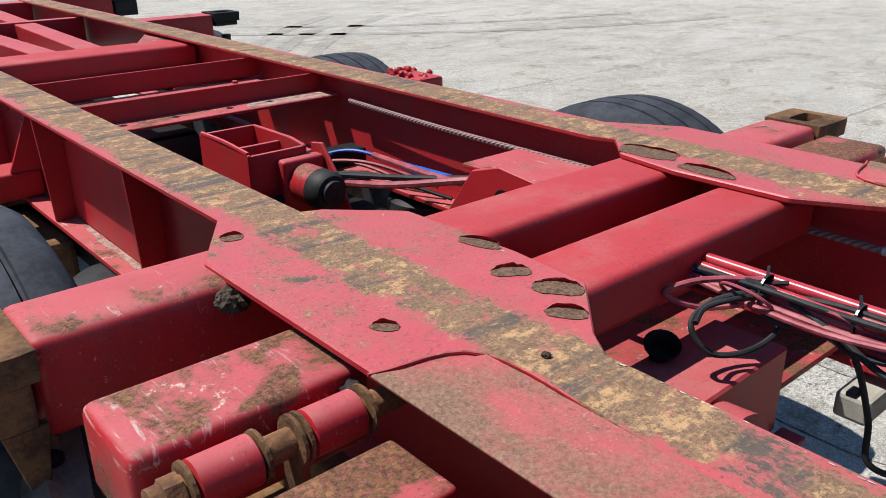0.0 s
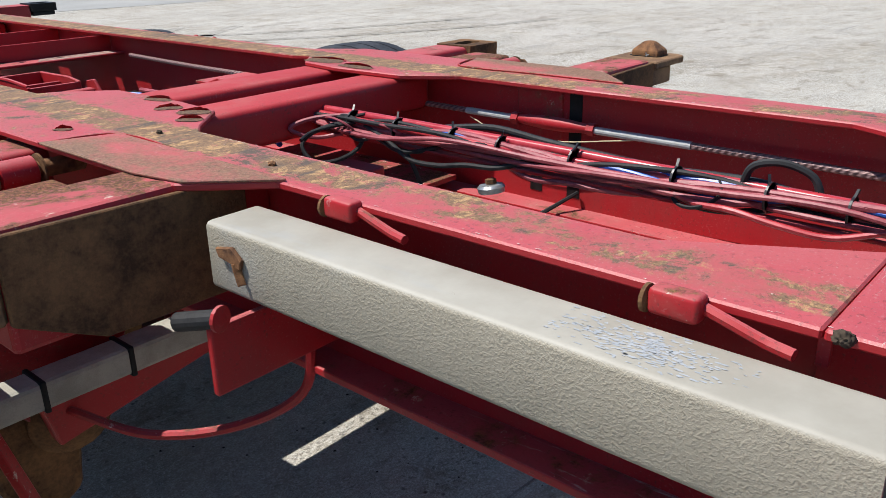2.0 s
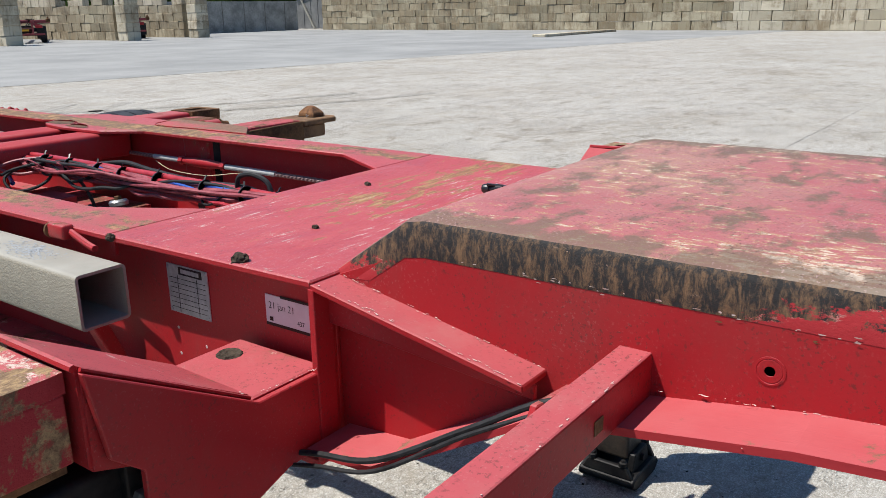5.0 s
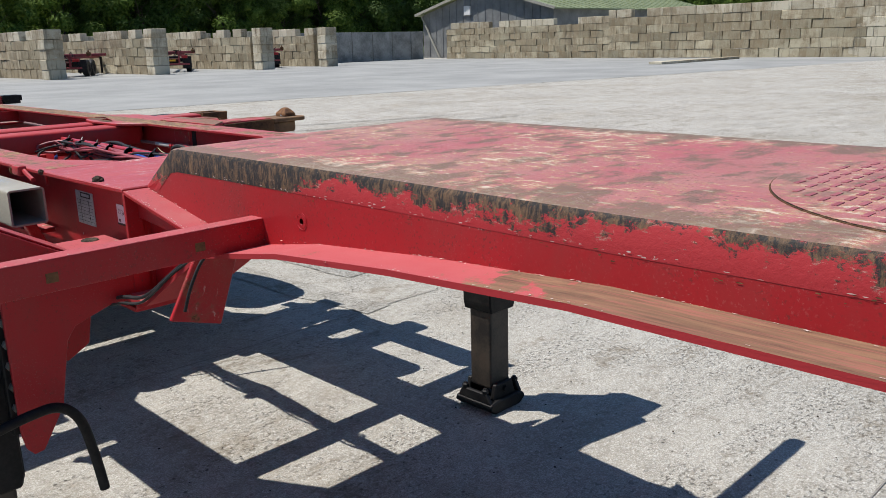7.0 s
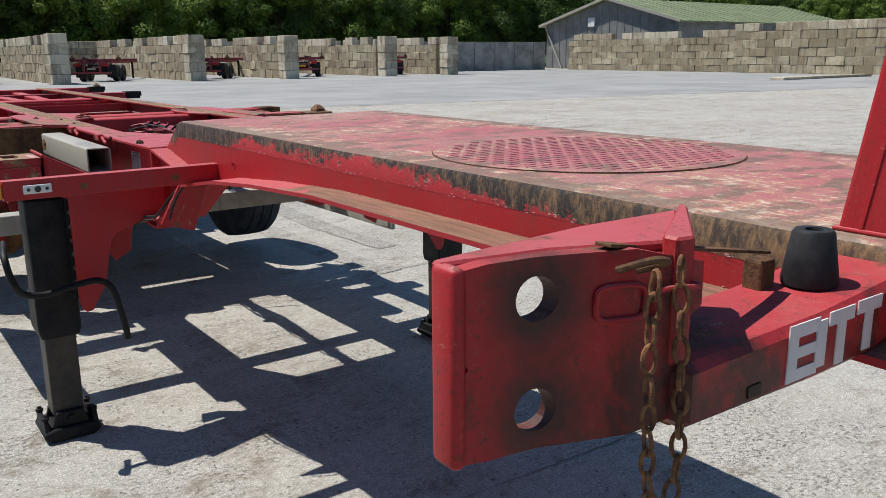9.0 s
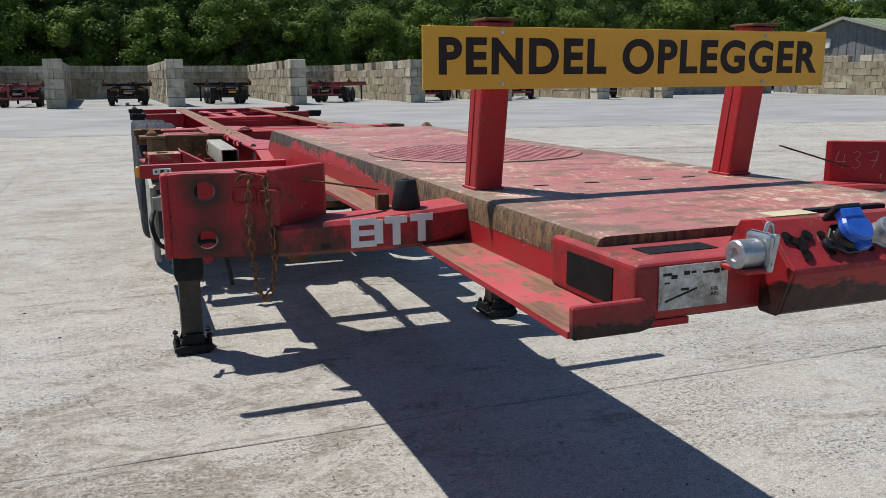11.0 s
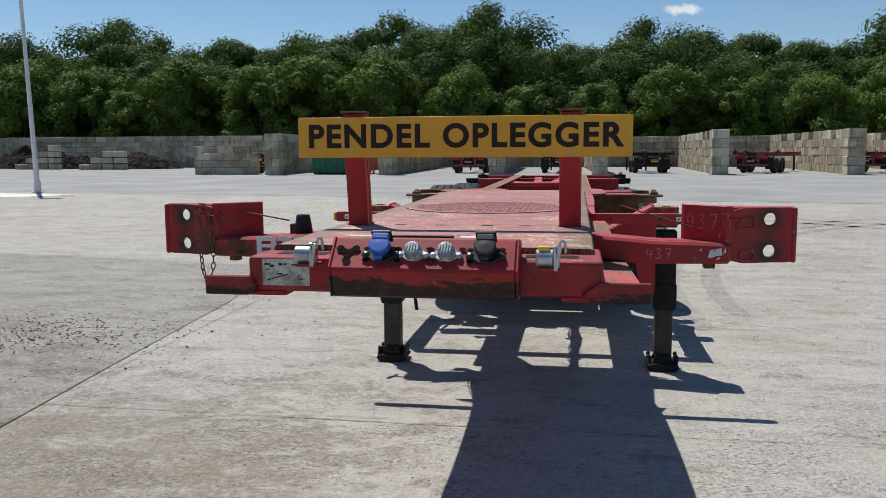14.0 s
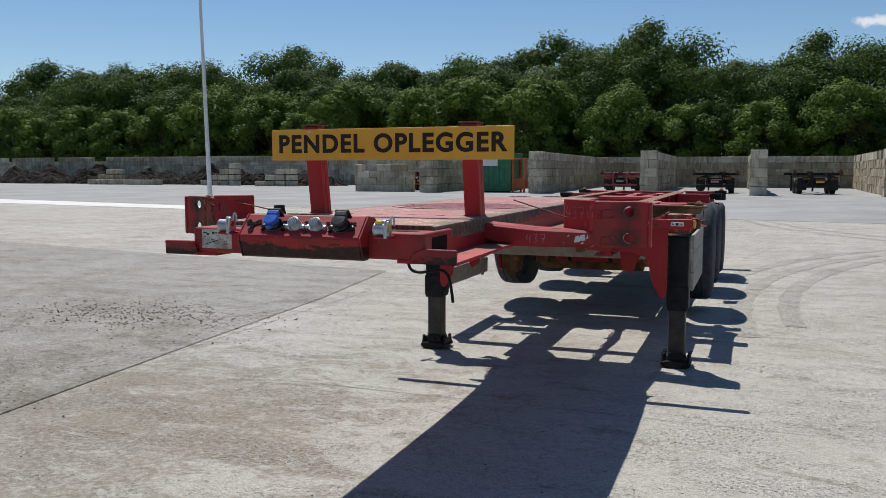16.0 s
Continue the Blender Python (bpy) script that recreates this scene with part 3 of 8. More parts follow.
M = {
    "red": red_paint("red_paint"),
    "red_worn": red_paint("worn_red_paint", rust=0.35, scratch=0.6),
    "red_rusty": red_paint("rust_eaten_red_paint", rust=0.75, scratch=0.5),
    "red_neck": neck_paint(),
    "red_old": red_paint("sooty_red_paint", rust=0.45, fade=0.5, scale=1.6, grime=0.35),
    "red_dark": simple("dark_rubbed_red", (0.22, 0.030, 0.040), (0.34, 0.060, 0.070), 0.55, 0.0, 20, 0.2),
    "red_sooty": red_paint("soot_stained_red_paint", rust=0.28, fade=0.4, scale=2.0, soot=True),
    "rail": rail_paint(),
    "deck": deck_paint(),
    "flange": wood_weathered(),
    "rust": simple("rusted_steel", (0.070, 0.037, 0.020), (0.22, 0.115, 0.052), 0.85, 0.0, 9, 0.5, 0.004, 120),
    "bare_rust": simple("pitted_bare_rust", (0.060, 0.033, 0.022), (0.225, 0.125, 0.070), 0.9, 0.0, 150, 0.9, 0.003, 380),
    "casting_rust": simple("flat_brown_rust", (0.125, 0.066, 0.033), (0.27, 0.150, 0.070), 0.85, 0.0, 12, 0.4, 0.003, 160),
    "rust_orange": simple("orange_rust", (0.10, 0.042, 0.018), (0.27, 0.125, 0.048), 0.9, 0.0, 22, 0.6, 0.004),
    "galv": simple("galvanised_steel", (0.29, 0.278, 0.232), (0.41, 0.395, 0.338), 0.65, 0.0, 14, 0.32, 0.004, 330),
    "tube": tube_zinc(),
    "hinge": red_paint("peeling_rusty_red_paint", rust=0.95, scratch=1.5, scale=1.1),
    "zinc": simple("cast_zinc", (0.38, 0.40, 0.41), (0.58, 0.60, 0.61), 0.35, 0.7, 20, 0.2),
    "inside": simple("dull_steel_inside", (0.10, 0.09, 0.075), (0.16, 0.15, 0.13), 0.8, 0.2, 8),
    "tyre": simple("tyre_rubber", (0.026, 0.029, 0.036), (0.060, 0.066, 0.078), 0.8, 0.0, 9, 0.3, 0.002),
    "rubber": simple("black_rubber", (0.014, 0.014, 0.015), (0.035, 0.035, 0.036), 0.6, 0.0, 12),
    "black": simple("black_paint", (0.004, 0.004, 0.005), (0.020, 0.019, 0.018), 0.55, 0.0, 9, 0.2),
    "plastic": simple("black_plastic", (0.012, 0.012, 0.013), (0.025, 0.025, 0.026), 0.35, 0.0, 30, 0.1),
    "blue": simple("blue_plastic", (0.015, 0.085, 0.42), (0.03, 0.13, 0.55), 0.35, 0.0, 30, 0.05),
    "pink_hose": simple("red_overspray_hose", (0.24, 0.030, 0.042), (0.40, 0.085, 0.10), 0.5, 0.0, 25, 0.1),
    "white": simple("white_sticker", (0.72, 0.71, 0.68), (0.80, 0.79, 0.76), 0.5, 0.0, 15, 0.05),
    "plate": simple("engraved_alloy_plate", (0.42, 0.42, 0.42), (0.60, 0.60, 0.60), 0.4, 0.5, 40, 0.1),
    "cream": simple("cream_sticker", (0.55, 0.47, 0.28), (0.66, 0.58, 0.38), 0.6, 0.0, 30, 0.05),
    "sign": simple("yellow_sign_sheet", (0.78, 0.40, 0.015), (0.84, 0.45, 0.025), 0.4, 0.0, 3, 0.02),
    "ink": simple("black_lettering", (0.02, 0.014, 0.012), (0.035, 0.022, 0.016), 0.5, 0.0, 20, 0.02),
    "chalk": simple("chalk_mark", (0.50, 0.18, 0.18), (0.62, 0.36, 0.36), 0.9, 0.0, 60, 0.1),
    "amber": simple("amber_lens", (0.75, 0.28, 0.02), (0.85, 0.36, 0.03), 0.2, 0.0, 20, 0.0),
    "yellow": simple("yellow_plastic", (0.80, 0.60, 0.02), (0.85, 0.66, 0.03), 0.4, 0.0, 20, 0.0),
    # near-black colour that paints the shade inside holes
    "hollow_shade": simple("unlit_hollow", (0.004, 0.004, 0.004), (0.010, 0.009, 0.008), 0.95, 0.0, 20, 0.05),
    # tread bars in a darker red than the plate
    "tread": simple("dark_red_tread", (0.27, 0.062, 0.078), (0.40, 0.120, 0.135), 0.6, 0.0, 25, 0.1),
    "soot": simple("sooty_scraped_metal", (0.010, 0.008, 0.007), (0.085, 0.016, 0.016), 0.75, 0.0, 9, 0.5, 0.004, 60),
    "scuff_blue": simple("pale_blue_scuff", (0.33, 0.36, 0.385), (0.41, 0.435, 0.455), 0.8, 0.0, 60, 0.05),
    "gusset": gusset_paint(),
    "galv_pale": simple("pale_rubbed_zinc", (0.42, 0.42, 0.40), (0.52, 0.52, 0.51), 0.7, 0.0, 60, 0.05),
    "soil": simple("dark_soil", (0.012, 0.009, 0.007), (0.050, 0.038, 0.028), 0.95, 0.0, 2, 0.9, 0.15, 7),
    "chip": simple("bare_primer", (0.46, 0.30, 0.26), (0.70, 0.60, 0.55), 0.85, 0.0, 60, 0.1),
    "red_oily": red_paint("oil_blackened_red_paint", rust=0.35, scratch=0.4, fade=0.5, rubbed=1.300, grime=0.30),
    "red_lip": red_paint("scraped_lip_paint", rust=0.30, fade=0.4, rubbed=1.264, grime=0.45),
    "pipe_red": simple("glossy_red_pipe", (0.40, 0.020, 0.030), (0.52, 0.050, 0.062), 0.3, 0.0, 30, 0.05),
    "leg_tube": simple("greasy_brown_tube", (0.010, 0.008, 0.007), (0.055, 0.040, 0.028), 0.5, 0.0, 7, 0.3),
    "red_mid": red_paint("deep_red_paint", fade=0.40),
    "red_wing": red_paint("dusty_faded_red_paint", rust=0.12, scratch=0.5, fade=1.0, scale=1.6),
    "casting": casting_paint(),
    "soiled": simple("soiled_sticker", (0.30, 0.27, 0.21), (0.76, 0.74, 0.69), 0.7, 0.0, 16, 0.05, 0.001, 120),
    "rope": rope_material(),
    "dust": simple("pale_settled_dust", (0.24, 0.085, 0.075), (0.38, 0.30, 0.24), 0.95, 0.0, 38, 0.1, 0.001, 130),
    "dirt": simple("dry_soil", (0.030, 0.023, 0.017), (0.085, 0.065, 0.046), 0.95, 0.0, 3, 0.8, 0.08, 14),
    "ground": concrete_ground(),
    "joint": simple("joint_filler", (0.20, 0.185, 0.16), (0.32, 0.30, 0.27), 0.95, 0.0, 6),
    "block": block_material(),
    "block_old": block_material("brown_stained_block", 1.0),
    "wall": simple("cast_concrete_wall", (0.22, 0.22, 0.205), (0.42, 0.415, 0.39), 0.9, 0.0, 0.9, 0.4, 0.02, 8),
    "bark": simple("bark", (0.05, 0.04, 0.028), (0.12, 0.095, 0.07), 0.9, 0.0, 6, 0.6, 0.02, 18),
    "leaf_light": leaf_material("light_foliage", (0.092, 0.158, 0.027), (0.200, 0.285, 0.052)),
    "leaf_dark": leaf_material("dark_foliage", (0.048, 0.085, 0.022), (0.110, 0.172, 0.044)),
    "green": simple("green_container_paint", (0.015, 0.13, 0.06), (0.03, 0.19, 0.09), 0.55, 0.0, 3),
    "orange": simple("orange_rack_paint", (0.45, 0.10, 0.03), (0.55, 0.15, 0.05), 0.6, 0.0, 5),
    "roof": simple("green_roof_sheet", (0.17, 0.205, 0.10), (0.25, 0.29, 0.155), 0.6, 0.0, 0.6),
    "clad": simple("grey_cladding", (0.15, 0.155, 0.155), (0.25, 0.255, 0.25), 0.6, 0.0, 0.8),
    "pole": simple("pale_lamp_post_paint", (0.62, 0.63, 0.62), (0.72, 0.73, 0.72), 0.45, 0.1, 3),
    "pale": simple("bright_new_concrete", (0.66, 0.65, 0.62), (0.75, 0.74, 0.71), 0.9, 0.0, 0.4),
    "cloud": cloud_material(),
}

for key in ("black", "rubber", "tyre", "rust", "soot", "ink", "hollow_shade", "soil", "dirt"):
    M[key].node_tree.nodes["Principled BSDF"].inputs["Specular IOR Level"].default_value = 0.22


# ---------------------------------------------------------------- mesh tools
def part(name, bm, material, parent=None, label="", smooth=False):
    """Links a bmesh as one mesh object, under a thing or a part."""
    bmesh.ops.recalc_face_normals(bm, faces=bm.faces)
    me = bpy.data.meshes.new(name)
    bm.to_mesh(me)
    bm.free()
    me.materials.append(M[material])
    if smooth:
        me.shade_smooth()
        me.set_sharp_from_angle(angle=radians(38))
    ob = new(name, me)
    if parent is not None:
        ob.parent = parent
        if parent.type == "EMPTY":
            ob.matrix_parent_inverse = Matrix.Translation(parent.location).inverted()
    if label:
        tagged(ob, label)
    return ob


def shared(name, me, m, parent, label=""):
    """One more object on a mesh that exists."""
    ob = new(name, me)
    ob.parent = parent
    if parent.type == "EMPTY":
        ob.matrix_parent_inverse = Matrix.Translation(parent.location).inverted()
    ob.matrix_basis = m
    if label:
        tagged(ob, label)
    return ob


def thing(name, at, label, category, group="", kind=""):
    ob = new(name)
    ob.location = at
    ob.empty_display_size = 0.1
    return tagged(ob, label, category, group, kind)


def box(x0, x1, y0, y1, z0, z1, bevel=0.004, segs=2, bm=None):
    own = bmesh.new()
    bmesh.ops.create_cube(own, size=1.0)
    for v in own.verts:
        v.co = Vector(((x0 + x1) / 2 + v.co.x * abs(x1 - x0), (y0 + y1) / 2 + v.co.y * abs(y1 - y0), (z0 + z1) / 2 + v.co.z * abs(z1 - z0)))
    if bevel:
        bmesh.ops.bevel(own, geom=own.edges[:], offset=bevel, segments=segs, affect="EDGES", profile=0.5)
    return join(bm, own)


def join(bm, own):
    if bm is None:
        return own
    me = bpy.data.meshes.new("tmp")
    own.to_mesh(me)
    own.free()
    bm.from_mesh(me)
    bpy.data.meshes.remove(me)
    return bm


def prism(points, lo, hi, axis="z", bevel=0.003, bm=None):
    """A flat outline pushed along an axis. points: pairs in the other two axes, in the order x, y, z."""
    own = bmesh.new()

    def at(p, d):
        return {"z": (p[0], p[1], d), "y": (p[0], d, p[1]), "x": (d, p[0], p[1])}[axis]

    a = [own.verts.new(at(p, lo)) for p in points]
    b = [own.verts.new(at(p, hi)) for p in points]
    own.faces.new(a)
    own.faces.new(b[::-1])
    for i in range(len(a)):
        j = (i + 1) % len(a)
        own.faces.new((a[j], a[i], b[i], b[j]))
    bmesh.ops.recalc_face_normals(own, faces=own.faces)
    if bevel:
        bmesh.ops.bevel(own, geom=own.edges[:], offset=bevel, segments=1, affect="EDGES")
    return join(bm, own)


def rod(a, b, r, r2=None, n=14, bm=None, caps=True):
    """A round bar from a to b."""
    a, b = Vector(a), Vector(b)
    own = bmesh.new()
    bmesh.ops.create_cone(own, cap_ends=caps, segments=n, radius1=r, radius2=r if r2 is None else r2, depth=(b - a).length)
    m = Matrix.Translation((a + b) / 2) @ (b - a).to_track_quat("Z", "Y").to_matrix().to_4x4()
    bmesh.ops.transform(own, matrix=m, verts=own.verts)
    return join(bm, own)


def bar(a, b, w, h, bevel=0.003, up=(0, 0, 1), bm=None):
    """A rectangular bar from a to b, w across and h high."""
    a, b, up = Vector(a), Vector(b), Vector(up)
    d = (b - a).normalized()
    side = d.cross(up).normalized()
    top = side.cross(d).normalized()
    own = box(-w / 2, w / 2, -(b - a).length / 2, (b - a).length / 2, -h / 2, h / 2, bevel)
    m = Matrix.Translation((a + b) / 2) @ Matrix((side, d, top)).transposed().to_4x4()
    bmesh.ops.transform(own, matrix=m, verts=own.verts)
    return join(bm, own)


def path_points(points, n=8):
    """A smooth line through a few points."""
    p = [Vector(q) for q in points]
    p = [2 * p[0] - p[1]] + p + [2 * p[-1] - p[-2]]
    out = []
    for i in range(1, len(p) - 2):
        for k in range(n):
            t = k / n
            out.append(0.5 * ((2 * p[i]) + (p[i + 1] - p[i - 1]) * t + (2 * p[i - 1] - 5 * p[i] + 4 * p[i + 1] - p[i + 2]) * t * t
                              + (3 * p[i] - p[i - 1] - 3 * p[i + 1] + p[i + 2]) * t ** 3))
    return out + [p[-2]]


def hose(points, r, n=8, sides=8, bm=None):
    """A bent tube through a few points."""
    line = path_points(points, n)
    own = bmesh.new()
    rings = []
    side = Vector((0.3, 0.2, 1))
    for i, c in enumerate(line):
        d = (line[min(i + 1, len(line) - 1)] - line[max(i - 1, 0)]).normalized()
        side = (side - d * side.dot(d)).normalized()
        up = d.cross(side)
        rings.append([own.verts.new(c + r * (math.cos(2 * math.pi * k / sides) * side + math.sin(2 * math.pi * k / sides) * up)) for k in range(sides)])
    for a, b in zip(rings, rings[1:]):
        for k in range(sides):
            own.faces.new((a[k], a[(k + 1) % sides], b[(k + 1) % sides], b[k]))
    own.faces.new(rings[0][::-1]), own.faces.new(rings[-1])
    return join(bm, own)


def lathe(profile, centre, axis, n=32, bm=None):
    """A turned shape. profile: pairs of distance along the axis and radius."""
    own = bmesh.new()
    q = Vector(axis).to_track_quat("Z", "Y")
    rings = []
    for d, r in profile:
        rings.append([own.verts.new(Vector(centre) + q @ Vector((r * math.cos(2 * math.pi * k / n), r * math.sin(2 * math.pi * k / n), d))) for k in range(n)])
    for a, b in zip(rings, rings[1:]):
        for k in range(n):
            own.faces.new((a[k], a[(k + 1) % n], b[(k + 1) % n], b[k]))
    if profile[0][1] > 1e-5:
        own.faces.new(rings[0][::-1])
    if profile[-1][1] > 1e-5:
        own.faces.new(rings[-1])
    bmesh.ops.remove_doubles(own, verts=own.verts, dist=1e-5)
    return join(bm, own)


def holed(x0, x1, z0, z1, hole, y0, y1, n=24, bm=None):
    """An upright plate with one round hole. hole: x, z, radius."""
    own = bmesh.new()
    hx, hz, hr = hole
    rows = []
    for y in (y0, y1):
        outer, inner = [], []
        for k in range(n):
            a = 2 * math.pi * (k + 0.5) / n
            c, s = math.cos(a), math.sin(a)
            inner.append(own.verts.new((hx + hr * c, y, hz + hr * s)))
            fx = ((x1 - hx) if c > 0 else (x0 - hx)) / c
            fz = ((z1 - hz) if s > 0 else (z0 - hz)) / s
            f = min(fx, fz)
            outer.append(own.verts.new((hx + f * c, y, hz + f * s)))
        rows.append((outer, inner))
    for k in range(n):
        j = (k + 1) % n
        for o, i in rows:
            own.faces.new((o[k], o[j], i[j], i[k]))
        own.faces.new((rows[0][1][k], rows[0][1][j], rows[1][1][j], rows[1][1][k]))
        own.faces.new((rows[0][0][k], rows[0][0][j], rows[1][0][j], rows[1][0][k]))
    return join(bm, own)


def writing(text, size, m, material, parent, name="lettering", label="", depth=0.0012, width=None, bold=0.0, spaced=1.0):
    """Real letters as a mesh, set by the matrix m (x along the line, y up the letters)."""
    cu = bpy.data.curves.new(name, "FONT")
    cu.body, cu.size, cu.extrude, cu.offset, cu.space_character = text, size, depth, bold, spaced
    cu.align_x, cu.align_y = "CENTER", "CENTER"
    tmp = bpy.data.objects.new("tmp", cu)
    scene.collection.objects.link(tmp)
    bpy.context.view_layer.update()
    me = bpy.data.meshes.new_from_object(tmp)
    bpy.data.objects.remove(tmp)
    xs = [v.co.x for v in me.vertices]
    k = width / (max(xs) - min(xs)) if width else 1.0
    me.transform(m @ Matrix.Diagonal((k, 1, 1, 1)))
    me.materials.clear()
    me.materials.append(M[material])
    ob = new(name, me)
    ob.parent = parent
    if parent.type == "EMPTY":
        ob.matrix_parent_inverse = Matrix.Translation(parent.location).inverted()
    return tagged(ob, label) if label else ob


# ---------------------------------------------------------------- ground
def build_ground():
    bm = bmesh.new()
    near, far = 60, 1500
    cuts = [-far, -near, 0, near, far]
    vs = [[bm.verts.new((x, y, 0)) for x in cuts] for y in cuts]
    for j in range(4):
        for i in range(4):
            bm.faces.new((vs[j][i], vs[j][i + 1], vs[j + 1][i + 1], vs[j + 1][i]))
    ground = part("ground", bm, "ground")
    tagged(ground, "pale dusty concrete yard with stains and cracks", "ground", kind="structure")
    return ground


ground = build_ground()


def slab_joints():
    """Sunk joints between the cast slabs, as thin uneven strips of filler."""
    bm = bmesh.new()
    rnd = random.Random(4)

    def strip(a, b, w):
        a, b = Vector((*a, 0.004)), Vector((*b, 0.004))
        d = (b - a).normalized()
        side = Vector((-d.y, d.x, 0))
        n = max(2, int((b - a).length / 0.35))
        prev = None
        for i in range(n + 1):
            c = a.lerp(b, i / n) + side * rnd.uniform(-0.012, 0.012)
            h = w * rnd.uniform(0.35, 1.0)
            pair = (bm.verts.new(c - side * h), bm.verts.new(c + side * h))
            if prev:
                bm.faces.new((prev[0], pair[0], pair[1], prev[1]))
            prev = pair

    for k in range(-7, 8):
        strip((-45, 4.5 + 3.03 * k + 0.6), (60, 4.5 + 3.03 * k - 0.4), 0.005)
    for x in (-31.4, -17.3, -3.25, 10.95, 25, 39):
        strip((x + 0.5, -35), (x, 26), 0.006)
    tagged(part("slab_joint", bm, "joint"), "dark dirt-filled joints between yard slabs", "joint", kind="structure")


slab_joints()

# ---------------------------------------------------------------- the trailer
TOP = 1.25      # top of the main frame
DECK = 1.37     # top of the gooseneck deck
trailer = thing("container_trailer", (0, 4.7, 0), "worn red gooseneck container chassis trailer with rusty top flanges", "trailer")


def build_gooseneck():
    # the deck plate: a folded cover with rounded long edges and a ramp at its rear end
    half = [(0.494, -0.064), (0.4925, -0.014), (0.487, -0.004), (0.476, 0.0), (0.30, 0.0)]
    prof = [(-x, z) for x, z in half] + [(x, z) for x, z in reversed(half)]
    bm = bmesh.new()
    rings = []
    ys = [-0.705, -0.4, 0.0, 0.5, 1.0, 1.5, 2.0, 2.45, 2.86, 2.90, 2.98, 3.06]
    for y in ys:
        drop = 0.0 if y <= 2.86 else 0.006 if y < 2.92 else 0.06 if y < 3.0 else 0.115
        ring = []
        for i, (x, z) in enumerate(prof):
            wob = 0.003 * noise.noise(Vector((x * 3, y * 2.3, 7))) if abs(x) > 0.4 else 0.0
            zz = DECK + z - drop + wob
            ring.append(bm.verts.new((x, y, max(zz, TOP - 0.012) if y > 2.95 else zz)))
        rings.append(ring)
    for a, b in zip(rings, rings[1:]):
        for i in range(len(prof) - 1):
            bm.faces.new((a[i], a[i + 1], b[i + 1], b[i]))
    bm.faces.new(rings[0]), bm.faces.new(rings[-1][::-1])
    deck = part("deck", bm, "deck", trailer, "scuffed red deck plate with black greasy edges", smooth=True)

    # thin near-black ovals on the solid deck paint the shade of slots
    for x in (-0.24, -0.08, 0.10, 0.245):
        bm = bmesh.new()
        ring = [(x + math.copysign(0.017, math.cos(a)) + 0.006 * math.cos(a), 0.0 + 0.007 * math.sin(a)) for a in [2 * math.pi * (k + 0.5) / 16 for k in range(16)]]
        part("deck_slot", prism(ring, DECK + 0.0004, DECK + 0.0012, "z", 0.0, bm=bm), "hollow_shade", deck)
    # the round turntable cover with raised tread
    part("cover_plate_ring", lathe([(0.0, 0.4212), (0.0012, 0.4212), (0.0012, 0.419), (0.0, 0.419)], (0, 1.02, DECK + 0.0006), (0, 0, 1), 72), "rust", deck)
    part("cover_plate", lathe([(0.0, 0.4185), (0.0028, 0.4185), (0.003, 0.417)], (0, 1.02, DECK + 0.0006), (0, 0, 1), 72), "deck", deck, "round red chequer plate cover")
    bm = bmesh.new()
    for j in range(-13, 14):
        for i in range(-8, 9):
            x, y = (i + (0.5 if j % 2 else 0.0)) * 0.052, j * 0.030
            if math.hypot(x, y) < 0.39:
                bar((x - 0.016, 1.02 + y, DECK + 0.0040), (x + 0.016, 1.02 + y, DECK + 0.0040), 0.0095, 0.0018, 0.0007, bm=bm)
    tagged(part("tread", bm, "tread", deck, "raised chequer pattern of the cover"), kind="stuff")

    for s in (-1, 1):
        web = [(-0.80, 1.315), (2.88, 1.315), (3.06, 1.242), (3.06, 0.915), (2.92, 0.945), (2.58, 1.138), (2.25, 1.198), (1.9, 1.226), (1.5, 1.246), (-0.80, 1.246)]
        part("side_web", prism([(y, z) for y, z in web], s * 0.470, s * 0.4934, "x", 0.002), "red", trailer)
        # lower flange, following the belly of the neck
        line = [(-0.86, 1.250), (0.3, 1.252), (1.5, 1.252), (1.9, 1.232), (2.25, 1.203), (2.58, 1.150), (2.90, 0.962), (3.046, 0.950)]
        bm = bmesh.new()
        pairs = []
        for y, z in line:
            out = 0.640 if y < -0.7 else 0.605
            pairs.append([bm.verts.new((s * x, y, z + dz)) for x, dz in ((0.488, 0), (out, 0), (out, -0.012), (0.40, -0.012), (0.40, 0))])
        for a, b in zip(pairs, pairs[1:]):
            for k in range(5):
                bm.faces.new((a[k], a[(k + 1) % 5], b[(k + 1) % 5], b[k]))
        bm.faces.new(pairs[0]), bm.faces.new(pairs[-1][::-1])
        part("lower_flange", bm, "flange", trailer, "weathered brown lower flange of the neck")
        # sloping brace from the frame down to the flange
        part("brace", prism([(3.075, TOP - 0.002), (2.63, 1.166), (2.63, 1.154), (3.075, TOP - 0.014)], s * 0.489, s * 0.565, "x", 0.002), "red", trailer)
        part("brace_web", prism([(3.07, TOP - 0.016), (2.63, 1.152), (2.63, 1.128), (3.07, 1.165)], s * 0.520, s * 0.530, "x", 0.002), "red", trailer)
        part("plug_ring", lathe([(0, 0.020), (0.0010, 0.020), (0.0012, 0.0175), (0.0004, 0.0165), (0.0010, 0.0155), (0.0010, 0.007), (-0.004, 0.006), (-0.004, 0.0)], (s * 0.4934, 2.309, 1.245), (s, 0, 0), 20), "red", trailer)
    part("belly_plate", box(-0.468, 0.468, -0.80, 2.5, 1.262, 1.274, 0), "red_old", trailer)
    return deck


deck = build_gooseneck()


